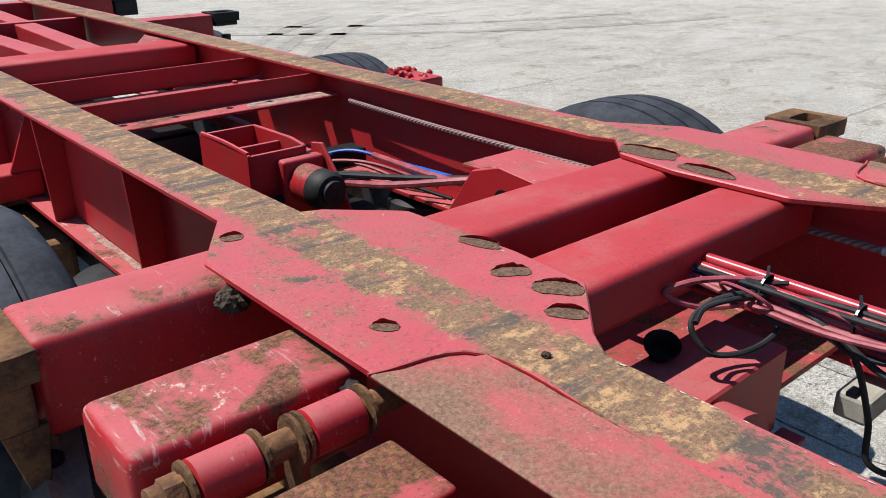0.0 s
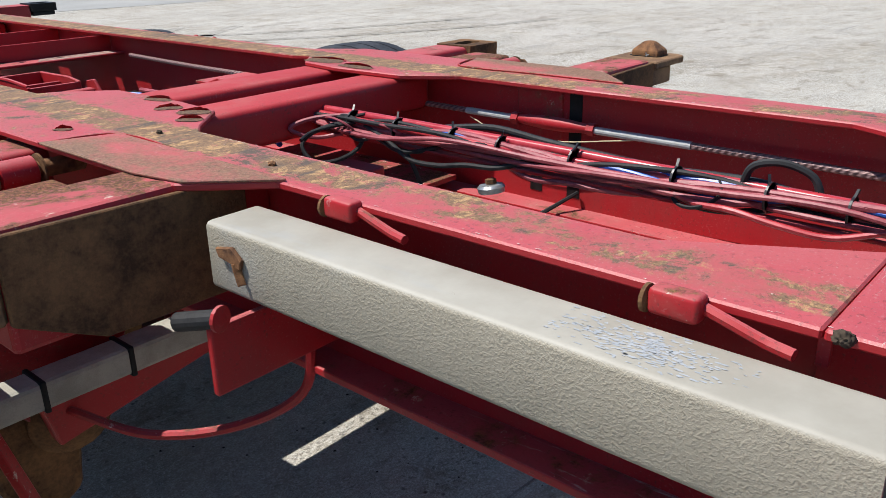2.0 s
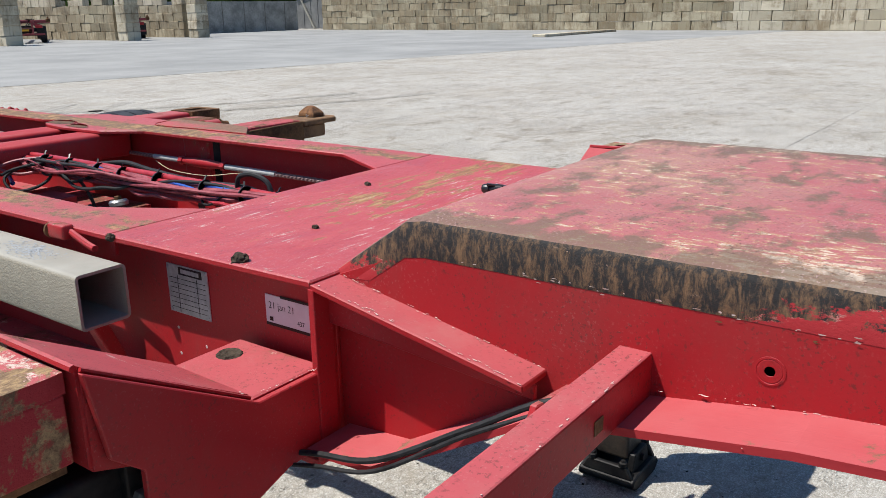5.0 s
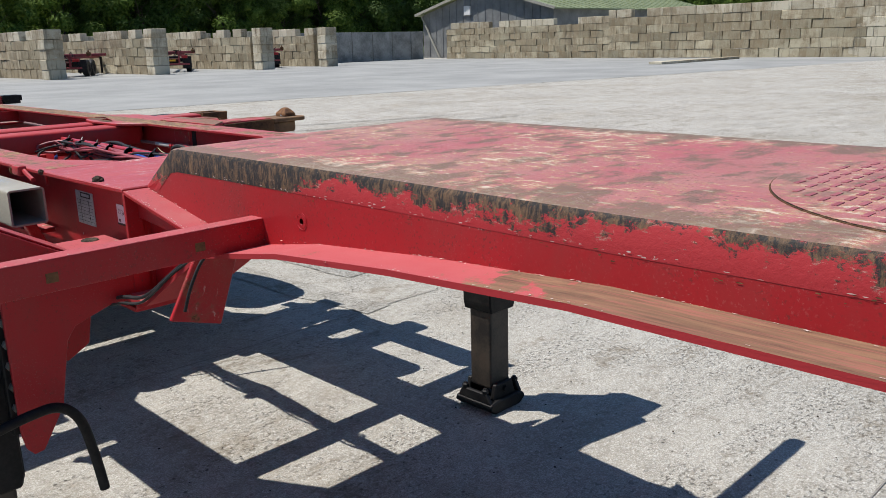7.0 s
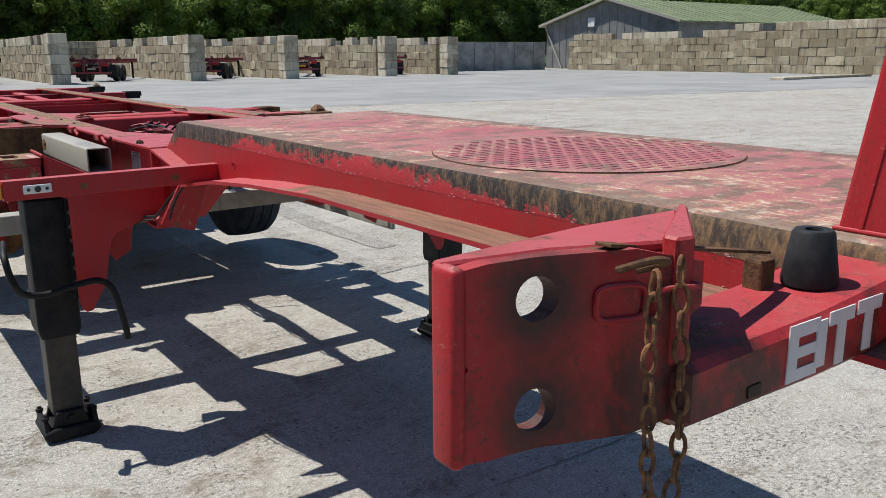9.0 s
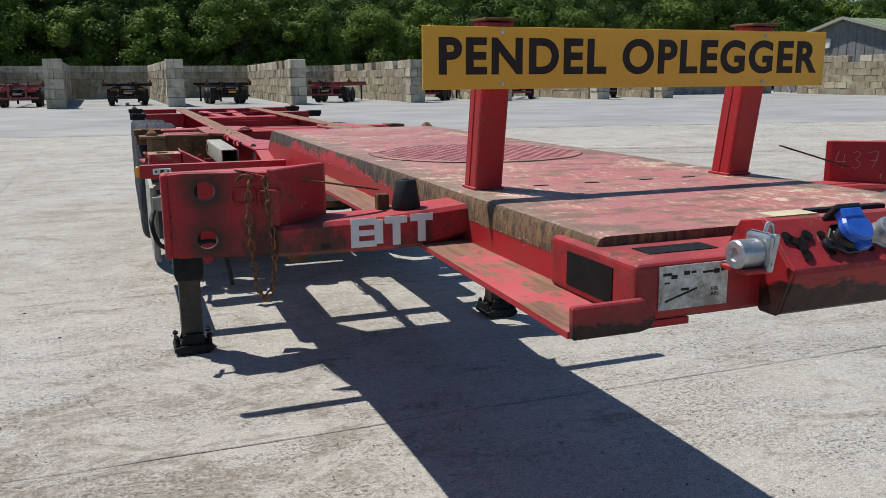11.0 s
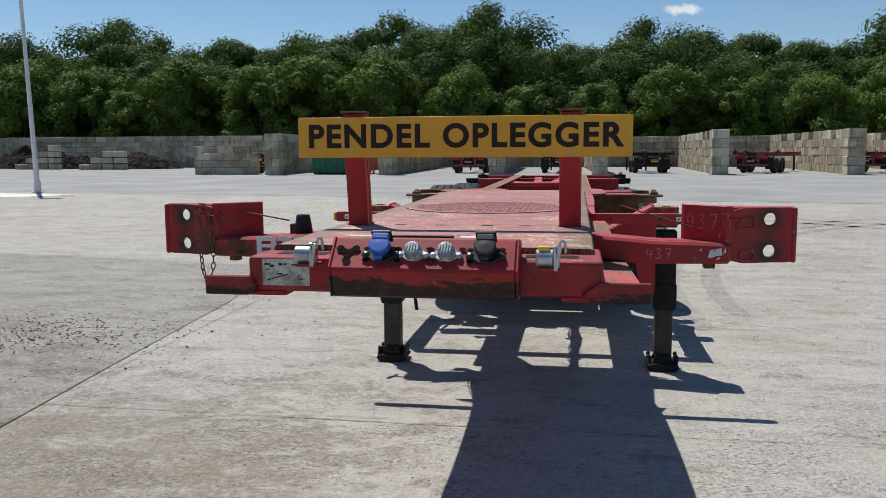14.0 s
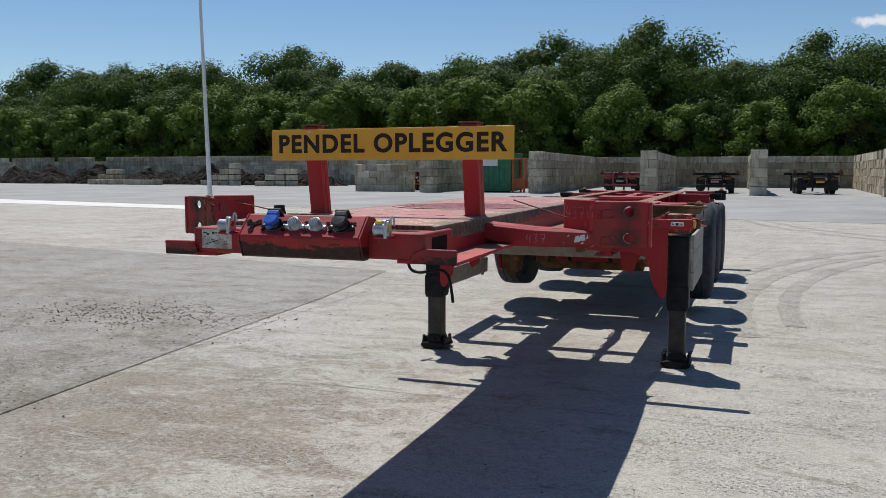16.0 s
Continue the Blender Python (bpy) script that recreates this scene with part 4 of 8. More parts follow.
def build_front():
    """The front cross beam with its bumper lips, socket panel and couplings."""
    beam = part("front_beam", box(-0.512, 0.512, -0.862, -0.56, 1.250, 1.352, 0.010, 3), "red_old", trailer, "rubbed red front cross beam")
    # flat dark sheets paint the shade inside the beam's slots and open ends
    for x in (-0.37, 0.37):
        part("slot", box(x - 0.075, x + 0.075, -0.80, -0.745, 1.3525, 1.3535, 0), "black", beam)
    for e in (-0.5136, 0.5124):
        part("beam_opening_shade", box(e, e + 0.0012, -0.79, -0.63, 1.266, 1.332, 0.0), "hollow_shade", beam)
    part("edge_strip", box(-0.49, 0.49, -0.585, -0.565, 1.352, 1.366, 0.003), "rust", beam, "rusty strip at the deck edge")
    for s in (-1, 1):
        part("bumper_lip", prism([(0.455, 1.262), (0.475, 1.245), (0.50, 1.240), (0.640, 1.240), (0.642, 1.296), (0.505, 1.297)] if s > 0 else
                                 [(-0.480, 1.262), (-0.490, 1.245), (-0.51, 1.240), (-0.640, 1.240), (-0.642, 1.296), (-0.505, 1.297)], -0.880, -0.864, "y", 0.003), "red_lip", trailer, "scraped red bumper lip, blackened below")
    part("instruction_sticker", box(-0.468, -0.325, -0.8645, -0.8630, 1.268, 1.345, 0), "soiled", beam, "soiled white coupling instruction sticker")
    bm = bmesh.new()
    for x, z, w, h in ((-0.452, 1.328, 0.018, 0.005), (-0.438, 1.322, 0.012, 0.007), (-0.412, 1.327, 0.012, 0.007), (-0.398, 1.329, 0.010, 0.004), (-0.368, 1.327, 0.022, 0.004), (-0.350, 1.325, 0.012, 0.008), (-0.336, 1.328, 0.010, 0.004), (-0.452, 1.314, 0.010, 0.003), (-0.415, 1.300, 0.016, 0.004)):
        box(x - w / 2, x + w / 2, -0.8652, -0.8642, z, z + h, 0, bm=bm)
    bar((-0.455, -0.8650, 1.283), (-0.39, -0.8650, 1.302), 0.0012, 0.003, 0, bm=bm)
    part("sticker_print", bm, "ink", beam)
    for k, (txt, z) in enumerate((("EBS", 1.297), ("ABS", 1.288))):
        writing(txt, 0.010, Matrix.Translation((-0.352, -0.8648, z)) @ Matrix.Rotation(radians(90), 4, "X"), "ink", beam, "print", depth=0.0003)

    # folded socket panel
    prof = [(-0.77, 1.352), (-0.80, 1.402), (-0.855, 1.412), (-0.935, 1.330), (-0.905, 1.246), (-0.864, 1.246)]
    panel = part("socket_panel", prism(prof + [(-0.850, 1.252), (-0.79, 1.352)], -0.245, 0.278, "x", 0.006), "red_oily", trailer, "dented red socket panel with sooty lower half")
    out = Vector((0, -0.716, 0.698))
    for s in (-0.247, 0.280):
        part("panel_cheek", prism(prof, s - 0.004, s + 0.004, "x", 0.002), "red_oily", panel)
    mid = Vector((0, -0.897, 1.372))

    def frame_at(x):
        up = Vector((0, 0.698, 0.716))
        return Matrix.Translation(mid + Vector((x, 0, 0))) @ Matrix((Vector((1, 0, 0)), up, out)).transposed().to_4x4()

    def turned(prof, x, n=28, dz=0.0):
        bm = lathe(prof, (0, 0, 0), (0, 0, 1), n)
        bmesh.ops.transform(bm, matrix=frame_at(x) @ Matrix.Translation((0, dz, 0)), verts=bm.verts)
        return bm

    # three-lobed opening: flat near-black lobes stand in for its inner shade
    bm = bmesh.new()
    for a in (90, 210, 330):
        c, s = math.cos(radians(a)), math.sin(radians(a))
        bar((0, 0, 0.0008), (0.020 * -c, 0.020 * -s, 0.0008), 0.013, 0.0012, 0, bm=bm)
        own = bmesh.new()
        bmesh.ops.create_circle(own, cap_ends=True, radius=0.0095, segments=14)
        bmesh.ops.translate(own, verts=own.verts, vec=(0.021 * -c, 0.021 * -s, 0.0014))
        join(bm, own)
    bmesh.ops.transform(bm, matrix=frame_at(-0.200) @ Matrix.Scale(1.25, 4), verts=bm.verts)
    part("lobed_hole", bm, "hollow_shade", panel)

    def socket(x, body, cap, label, ribs=0):
        grow = Matrix.Scale(1.0 if ribs else 1.2, 4)
        base = part("socket", turned([(0, 0.026), (0.006, 0.026), (0.010, 0.023), (0.020, 0.023), (0.022, 0.0)], x), body, panel, label, True)
        bm = bmesh.new()
        for sx in (-1, 1):
            own = lathe([(0, 0.010), (0.006, 0.010), (0.008, 0.007), (0.010, 0.0)], (sx * 0.036, -0.008, 0), (0, 0, 1), 14)
            join(bm, own)
        prism([(-0.042, -0.008), (-0.014, 0.024), (0.014, 0.024), (0.042, -0.008), (0.014, -0.028), (-0.014, -0.028)], 0, 0.006, "z", 0.0015, bm=bm)
        bmesh.ops.transform(bm, matrix=frame_at(x) @ grow, verts=bm.verts)
        part("mounting_ear", bm, body, base)
        bm = bmesh.new()
        if ribs:
            own = lathe([(0.020, 0.024), (0.027, 0.023), (0.030, 0.018), (0.030, 0.0)], (0, 0, 0), (0, 0, 1), 24)
            join(bm, own)
            for k in range(-2, 3):
                box(-0.002 + k * 0.008, 0.002 + k * 0.008, -0.015 + abs(k) * 0.003, 0.015 - abs(k) * 0.003, 0.029, 0.033, 0.001, bm=bm)
        else:
            lathe([(0.022, 0.024), (0.024, 0.0255), (0.034, 0.0255), (0.038, 0.022), (0.039, 0.0)], (0, 0, 0), (0, 0, 1), 26, bm=bm)
            box(-0.020, 0.020, 0.012, 0.030, 0.022, 0.040, 0.003, 2, bm=bm)
            box(-0.010, 0.010, -0.034, -0.020, 0.018, 0.032, 0.003, bm=bm)
        bmesh.ops.transform(bm, matrix=frame_at(x) @ grow, verts=bm.verts)
        part("cap", bm, cap, base, "hinged cap")
        if not ribs:
            hinge = box(-0.024, 0.024, 0.029, 0.038, 0.004, 0.040, 0.003)
            bmesh.ops.transform(hinge, matrix=frame_at(x) @ grow, verts=hinge.verts)
            part("cap_hinge", hinge, body, base)
        # mounting slots: near-black ovals in place of shaded holes
        for sx, sy in ((-1, 0.014), (1, 0.016), (-1, -0.026)):
            slot = prism([(sx * 0.044 + 0.010 * math.cos(a), sy + 0.006 * math.sin(a)) for a in [2 * math.pi * k / 14 for k in range(14)]], 0.0010, 0.0018, "z", 0.0)
            bmesh.ops.transform(slot, matrix=frame_at(x), verts=slot.verts)
            part("panel_slot", slot, "hollow_shade", panel)
        return base

    socket(-0.101, "plastic", "blue", "socket with a bright blue hinged cap")
    socket(-0.010, "zinc", "zinc", "cast zinc socket with ribbed cap", 1)
    b = socket(0.083, "zinc", "zinc", "cast zinc socket with round cap", 1)
    socket(0.193, "plastic", "plastic", "black socket with hinged cap")
    part("paper_label", box(-0.215, -0.115, -0.848, -0.802, 1.4115, 1.4130, 0), "cream", panel)
    part("paper_label", box(0.110, 0.195, -0.846, -0.806, 1.4115, 1.4130, 0), "white", panel)
    # black strip painted as the shade of a cable slot
    bm = bmesh.new()
    box(-0.10, 0.09, -0.815, -0.795, 1.403, 1.413, 0.002, bm=bm)
    part("cable_slot", bm, "black", panel)

    def coupling(x, accent):
        c = Vector((x, -0.905, 1.365))
        base = part("air_coupling", lathe([(0.004, 0.0), (0.004, 0.010), (0.0, 0.012), (0.0, 0.022), (0.003, 0.025), (0.045, 0.025), (0.047, 0.021), (0.060, 0.021), (0.062, 0.0)], c + Vector((-0.035, 0, 0.0)), (1, 0, 0), 28), "zinc", trailer, "cast metal air coupling head", True)
        part("coupling_cover", box(x + 0.012, x + 0.022, -0.935, -0.875, 1.340, 1.402, 0.008, 2), "zinc", base)
        part("lever", bar((x + 0.018, -0.93, 1.335), (x + 0.030, -0.93, 1.400), 0.012, 0.010, 0.003, (0, 1, 0)), "zinc", base)
        part("seal", lathe([(0, 0.012), (0.006, 0.012), (0.007, 0.008)], c + Vector((0.022, -0.005, 0.01)), (1, 0, 0), 16), accent, base)
        part("bracket", box(x - 0.028, x + 0.03, -0.93, -0.864, 1.333, 1.341, 0.002), "red_worn", base)
        part("hook", hose([(x + 0.026, -0.905, 1.385), (x + 0.032, -0.905, 1.412), (x + 0.042, -0.905, 1.408), (x + 0.044, -0.905, 1.380)], 0.004, 6, 8), "zinc", base, smooth=True)
        if accent == "yellow":
            part("clip", box(x - 0.030, x + 0.002, -0.918, -0.890, 1.386, 1.398, 0.003), "yellow", base, "yellow plastic clip")
        for z in (1.350, 1.378):
            part("nut", lathe([(0, 0.008), (0.006, 0.008), (0.008, 0.005), (0.008, 0.0)], (x + 0.022, -0.925, z), (1, -0.4, 0), 6), "zinc", base)

    coupling(-0.315, "red")
    coupling(0.365, "yellow")
    return beam


build_front()


def build_sign():
    for x in (-0.405, 0.412):
        foot, head = (x, 0.022, DECK - 0.004), (x, -0.046, 1.800)
        post = part("sign_post", bar(foot, head, 0.078, 0.080, 0.007, (0, 1, 0)), "red", trailer, "leaning red square steel sign post")
        for sx in (-1, 1):
            part("post_seam", bar((x + sx * 0.0392, 0.026, DECK), (x + sx * 0.0392, -0.042, 1.798), 0.004, 0.007, 0.001, (0, 1, 0)), "red_worn", post)
        part("post_cap", box(x - 0.045, x + 0.047, -0.092, 0.004, 1.798, 1.805, 0.002), "rust", post, "rusty cap plate")
        part("weld", box(x - 0.043, x + 0.043, -0.022, 0.068, DECK, DECK + 0.007, 0.003), "red_worn", post)
    board = part("sign_board", box(-0.614, 0.632, -0.094, -0.088, 1.632, 1.783, 0.001, 1), "sign", trailer, "yellow sign board with large black letters")
    turn = Matrix.Rotation(radians(90), 4, "X")
    writing("PENDEL OPLEGGER", 0.118, Matrix.Translation((0.009, -0.0945, 1.7075)) @ turn, "ink", board, "lettering", "black block letters", 0.0005, 1.176, 0.0042, 1.14)
    for x in (-0.405, 0.412):
        for z in (1.645, 1.770):
            part("screw", lathe([(0, 0.006), (0.002, 0.0055), (0.003, 0.0)], (x, -0.094, z), (0, -1, 0), 12), "zinc", board)


build_sign()


def build_front_bolster(s):
    """One end plate with two round holes, raked back a little, on its arm out from the deck."""
    tag = "sooty" if s < 0 else "chalk-marked"
    side = [(0.484, 1.346), (0.58, 1.338), (0.72, 1.326), (0.985, 1.320), (0.985, 1.247), (0.72, 1.243), (0.60, 1.245), (0.484, 1.268)]
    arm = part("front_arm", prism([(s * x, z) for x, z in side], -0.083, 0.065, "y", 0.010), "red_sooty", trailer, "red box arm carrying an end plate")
    bm = bmesh.new()
    x0, x1 = (0.955, 1.222) if s > 0 else (-1.222, -0.955)
    holed(x0, x1, 1.346, 1.446, (s * 1.130, 1.404, 0.023), -0.010, 0.012, bm=bm)
    holed(x0, x1, 1.246, 1.346, (s * 1.130, 1.288, 0.023), -0.010, 0.012, bm=bm)
    bmesh.ops.remove_doubles(bm, verts=bm.verts, dist=1e-4)
    for v in bm.verts:
        v.co.y -= 0.12 * (1.13 - abs(v.co.x)) if abs(v.co.x) > 1.13 else 0.36 * (1.13 - abs(v.co.x))
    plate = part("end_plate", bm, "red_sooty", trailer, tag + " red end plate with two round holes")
    edge = box(s * 1.208, s * 1.226, -0.011, 0.028, 1.245, 1.447, 0.008, 3)
    bmesh.ops.translate(edge, verts=edge.verts, vec=(0, 0.006, 0))
    part("outer_edge", edge, "red_worn", plate, smooth=True)
    part("wing", prism([(s * 0.990, -0.066), (s * 0.968, -0.070), (s * 0.835, 0.042), (s * 0.825, 0.062), (s * 0.990, -0.046)], 1.318, 1.455, "z", 0.003), "red_worn", plate)
    part("top_flange", prism([(s * 1.222, 0.020), (s * 1.10, 0.002), (s * 0.972, -0.050), (s * 0.832, 0.060), (s * 1.0, 0.062), (s * 1.222, 0.036)], 1.436, 1.448, "z", 0.003), "red_worn", plate)
    yb = -0.010 + 0.36 * (1.045 - 1.13)
    ring = [(s * (1.045 + 0.026 * math.copysign(abs(math.cos(a)) ** 0.5, math.cos(a))), yb - 0.36 * 0.026 * -math.copysign(abs(math.cos(a)) ** 0.5, math.cos(a)) - 0.003, 1.392 + 0.018 * math.copysign(abs(math.sin(a)) ** 0.5, math.sin(a))) for a in [2 * math.pi * k / 20 for k in range(21)]]
    part("welded_loop", hose(ring, 0.0032, 2, 6), "red_worn", plate, "flat welded loop on the plate", True)
    if s > 0:
        part("welded_loop", hose([(x, y, z - 0.118) for x, y, z in ring], 0.0032, 2, 6), "red_worn", plate, "flat welded loop on the plate", True)
    part("handle", hose([(s * 1.01, -0.045, 1.375), (s * 1.01, -0.062, 1.375), (s * 1.01, -0.062, 1.402), (s * 0.97, -0.080, 1.405), (s * 0.97, -0.060, 1.405)], 0.003), "red_worn", plate)
    part("pin_stub", box(s * 0.90, s * 0.94, -0.03, 0.01, 1.222, 1.247, 0.004), "rust", arm)
    return arm, plate


armL, plateL = build_front_bolster(-1)
armR, plateR = build_front_bolster(1)


def plain_logo(parent):
    """Three white block shapes on the arm, where a company mark stands."""
    bm = bmesh.new()
    y0, y1 = -0.0850, -0.0832
    for a, b, c, d in ((-0.800, -0.780, 1.256, 1.327), (-0.780, -0.736, 1.310, 1.327), (-0.780, -0.736, 1.284, 1.298), (-0.780, -0.736, 1.256, 1.271), (-0.741, -0.719, 1.262, 1.322),
                       (-0.714, -0.656, 1.310, 1.328), (-0.694, -0.674, 1.256, 1.310), (-0.648, -0.588, 1.312, 1.330), (-0.628, -0.608, 1.260, 1.312)):
        box(a, b, y0 - 0.0004 * (a == -0.741), y1, c, d, 0, bm=bm)
    tagged(part("painted_mark", bm, "white", parent, "white block-shaped painted mark"), kind="stuff")
    part("small_sticker", box(-0.875, -0.850, -0.0846, -0.0832, 1.258, 1.272, 0), "ink", parent)


plain_logo(armL)
turn_x = Matrix.Rotation(radians(90), 4, "X")
DIGITS = {"4": [[(0.15, 1.0), (0.0, 0.45), (0.55, 0.42)], [(0.45, 0.85), (0.36, 0.0)]],
          "3": [[(0.0, 0.9), (0.3, 1.0), (0.42, 0.8), (0.2, 0.55), (0.45, 0.35), (0.3, 0.05), (0.0, 0.08)]],
          "7": [[(0.0, 0.95), (0.5, 1.0), (0.22, 0.0)], [(0.1, 0.5), (0.5, 0.55)]]}


def chalked(text, m, size, parent, label):
    """A number drawn by hand with a piece of chalk."""
    bm = bmesh.new()
    for i, ch in enumerate(text):
        for line in DIGITS[ch]:
            hose([(size * (px + 0.85 * i), size * py, 0.0) for px, py in line], 0.0011, 5, 5, bm=bm)
    bmesh.ops.transform(bm, matrix=m @ Matrix.Diagonal((1, 1, 0.5, 1)), verts=bm.verts)
    part("chalk_number", bm, "chalk", parent, label)


chalked("437", Matrix.Translation((0.845, 0.0335, 1.366)) @ Matrix.Rotation(radians(-41), 4, "Z") @ turn_x, 0.055, plateR, "thin rough chalk number")
chalked("437", Matrix.Translation((0.690, -0.0836, 1.262)) @ turn_x, 0.038, armR, "faint thin chalk number")
for xa, xb, za, zb in ((0.905, 0.93, 1.268, 1.300), (0.925, 0.955, 1.275, 1.305), (0.932, 0.948, 1.262, 1.272), (0.958, 0.968, 1.285, 1.310), (0.872, 0.884, 1.292, 1.302)):
    part("torn_sticker", prism([(xa, za), (xb, za + 0.004), (xb - 0.004, zb), (xa + 0.006, zb - 0.005)], -0.0846, -0.0834, "y", 0.0), "white", plateR, "torn scrap of white sticker")
# rubber buffer and small hook on the chain side arm
part("buffer", lathe([(0, 0.036), (0.006, 0.037), (0.070, 0.027), (0.074, 0.024), (0.074, 0.012), (0.060, 0.010), (0.060, 0.0)], (-0.633, -0.008, 1.334), (0, 0, 1), 28), "rubber", armL, "black rubber cone buffer", True)
part("peg", box(-0.700, -0.668, 0.02, 0.05, 1.316, 1.368, 0.004), "rust", armL)
part("lever_bar", bar((-0.70, 0.02, 1.382), (-1.06, -0.03, 1.452), 0.020, 0.004, 0.001), "rust", armL, "thin rusty locking lever")
part("lever_bar", bar((0.60, 0.02, 1.448), (0.86, -0.01, 1.372), 0.016, 0.004, 0.001), "rust", armR, "thin rusty locking lever")


def build_chain():
    line = path_points([(-1.035, -0.078, 1.440), (-1.040, -0.078, 1.36), (-1.036, -0.078, 1.26), (-1.030, -0.078, 1.19), (-1.012, -0.078, 1.150), (-0.992, -0.078, 1.18), (-0.985, -0.078, 1.24), (-0.990, -0.078, 1.33), (-0.998, -0.078, 1.425)], 10)
    chain = part("chain_hook", hose([(-1.06, -0.05, 1.43), (-1.05, -0.085, 1.445), (-1.03, -0.085, 1.440), (-1.03, -0.05, 1.425)], 0.004), "rust", trailer, "rusty hanging safety chain")
    own = hose([(math.cos(a) * 0.0075, math.sin(a) * 0.015, 0) for a in [2 * math.pi * k / 12 for k in range(13)]], 0.0026, 1, 6)
    bmesh.ops.recalc_face_normals(own, faces=own.faces)
    me = bpy.data.meshes.new("chain_link")
    own.to_mesh(me)
    own.free()
    me.materials.append(M["rust_orange"])
    dist, flip = 0.0, 0
    for a, b in zip(line, line[1:]):
        dist += (b - a).length
        if dist >= 0.0225:
            dist = 0.0
            d = (b - a).normalized()
            m = Matrix.Translation(b) @ d.to_track_quat("Y", "Z").to_matrix().to_4x4() @ Matrix.Rotation(radians(90 * flip + 20), 4, "Y")
            shared("chain_link", me, m, chain)
            flip = 1 - flip
    return chain


build_chain()


def build_frame():
    t = 0.014
    neck = prism([(-0.566, 3.052), (0.566, 3.052), (0.578, 3.64), (-0.578, 3.64)], TOP - t, TOP, "z", 0.003)
    neck = part("neck_plate", neck, "red_neck", trailer, "wide scratched red plate behind the deck")
    for s in (-1, 1):
        inner = [(0.440, 4.97), (0.405, 5.02), (0.285, 5.136), (0.272, 5.30), (0.280, 5.59), (0.302, 5.615), (0.402, 5.714)] if s < 0 else [(0.440, 4.97), (0.345, 5.131), (0.335, 5.40), (0.362, 5.57), (0.462, 5.664)]
        arm = [(0.578, 3.642), (0.300, 3.642), (0.440, 3.90), *inner, (0.440, 5.73), (0.440, 10.85),
               (0.585, 10.85), (0.585, 5.80), (0.700, 5.62), (0.700, 4.66), (0.580, 4.53)]
        web = 0.488 if s < 0 else 0.508
        part("top_flange", prism([(s * x, y) for x, y in arm], TOP - t, TOP, "z", 0.003), "rail", trailer, "rusty red top flange with a worn brown lane")
        beam = part("beam_web", prism([(3.06, TOP - t), (10.85, TOP - t), (10.85, 0.95), (6.2, 0.90), (4.4, 0.90), (3.06, 0.92)], s * web, s * (web + 0.012), "x", 0.001), "red_mid", trailer, "red main beam web")
        part("bottom_flange", box(min(s * 0.43, s * 0.566), max(s * 0.43, s * 0.566), 3.06, 10.85, 0.886, 0.902, 0.003), "red_worn", trailer, "dusty red bottom flange")
        # upright ribs on the outside of the web
        part("neck_side", prism([(3.06, TOP - t - 0.001), (3.66, TOP - t - 0.001), (3.66, 0.905), (3.06, 0.925)], s * (web + 0.0125), s * (web + 0.022), "x", 0.002), "red", trailer, "red side plate of the neck")
        part("web_joint", box(min(s * 0.466, s * 0.530), max(s * 0.466, s * 0.530), 3.0610, 3.076, 0.93, TOP - t - 0.001, 0.0), "red", trailer)
        for y in (6.31, 7.02, 7.75, 8.5, 9.3):
            part("rib", prism([(s * (web + 0.012), TOP - t), (s * 0.580, TOP - t), (s * 0.574, 1.12), (s * 0.564, 0.904), (s * (web + 0.012), 0.904)], y - 0.005, y + 0.005, "y", 0.001), "red", beam)
        stub = part("axle_outrigger", box(min(s * (web + 0.013), s * 0.815), max(s * (web + 0.013), s * 0.815), 7.31, 7.47, 0.905, 1.000, 0.014, 3), "red_mid", trailer, "red box beam reaching out over the axle", True)
        part("outrigger_gusset", prism([(s * (web + 0.013), 1.001), (s * (web + 0.013), 1.205), (s * (web + 0.025), 1.205), (s * 0.600, 1.001)], 7.315, 7.327, "y", 0.001), "red", stub)
        rnd = random.Random(70 + s)
        for y0, y1 in ((6.36, 7.00), (5.75, 6.28)):
            ring = [(s * (web + 0.014), y0), (s * (web + 0.014), y1)] + [(s * (web + 0.020 + rnd.uniform(0.0, 0.022)), y1 + (y0 - y1) * k / 14) for k in range(15)]
            part("dust_streak", prism(ring, 0.9022, 0.9030, "z", 0.0), "dust", beam)
        part("neck_end", box(min(s * 0.520, s * 0.566), max(s * 0.520, s * 0.566), 3.046, 3.0605, 0.90, TOP - t - 0.001, 0.002), "red", trailer)
        part("seam", box(s * 0.556, s * 0.5645, 3.634, 3.648, TOP - 0.05, TOP - t, 0.001), "red_worn", beam)
        gus = prism([(s * 0.712, 5.13), (s * 0.565, 5.07), (s * 0.572, 4.515), (s * 0.690, 4.645), (s * 0.712, 4.77)], TOP + 0.0005, TOP + 0.0065, "z", 0.002)
        part("corner_gusset", gus, "gusset", trailer, "dusty brown gusset plate welded over the flange")
        part("weld_bead", hose([(s * 0.712, 5.135, TOP + 0.003), (s * 0.565, 5.075, TOP + 0.003), (s * 0.57, 4.80, TOP + 0.003), (s * 0.572, 4.52, TOP + 0.003)], 0.0028, 6, 6), "red_rusty", trailer, smooth=True)
    # twin cross tubes
    for y0, y1 in ((5.135, 5.30), (5.42, 5.59)):
        part("cross_tube", box(-0.49, 0.49, y0, y1, 1.130, TOP - t - 0.001, 0.020, 4), "red_mid", trailer, "red rectangular cross tube", True)
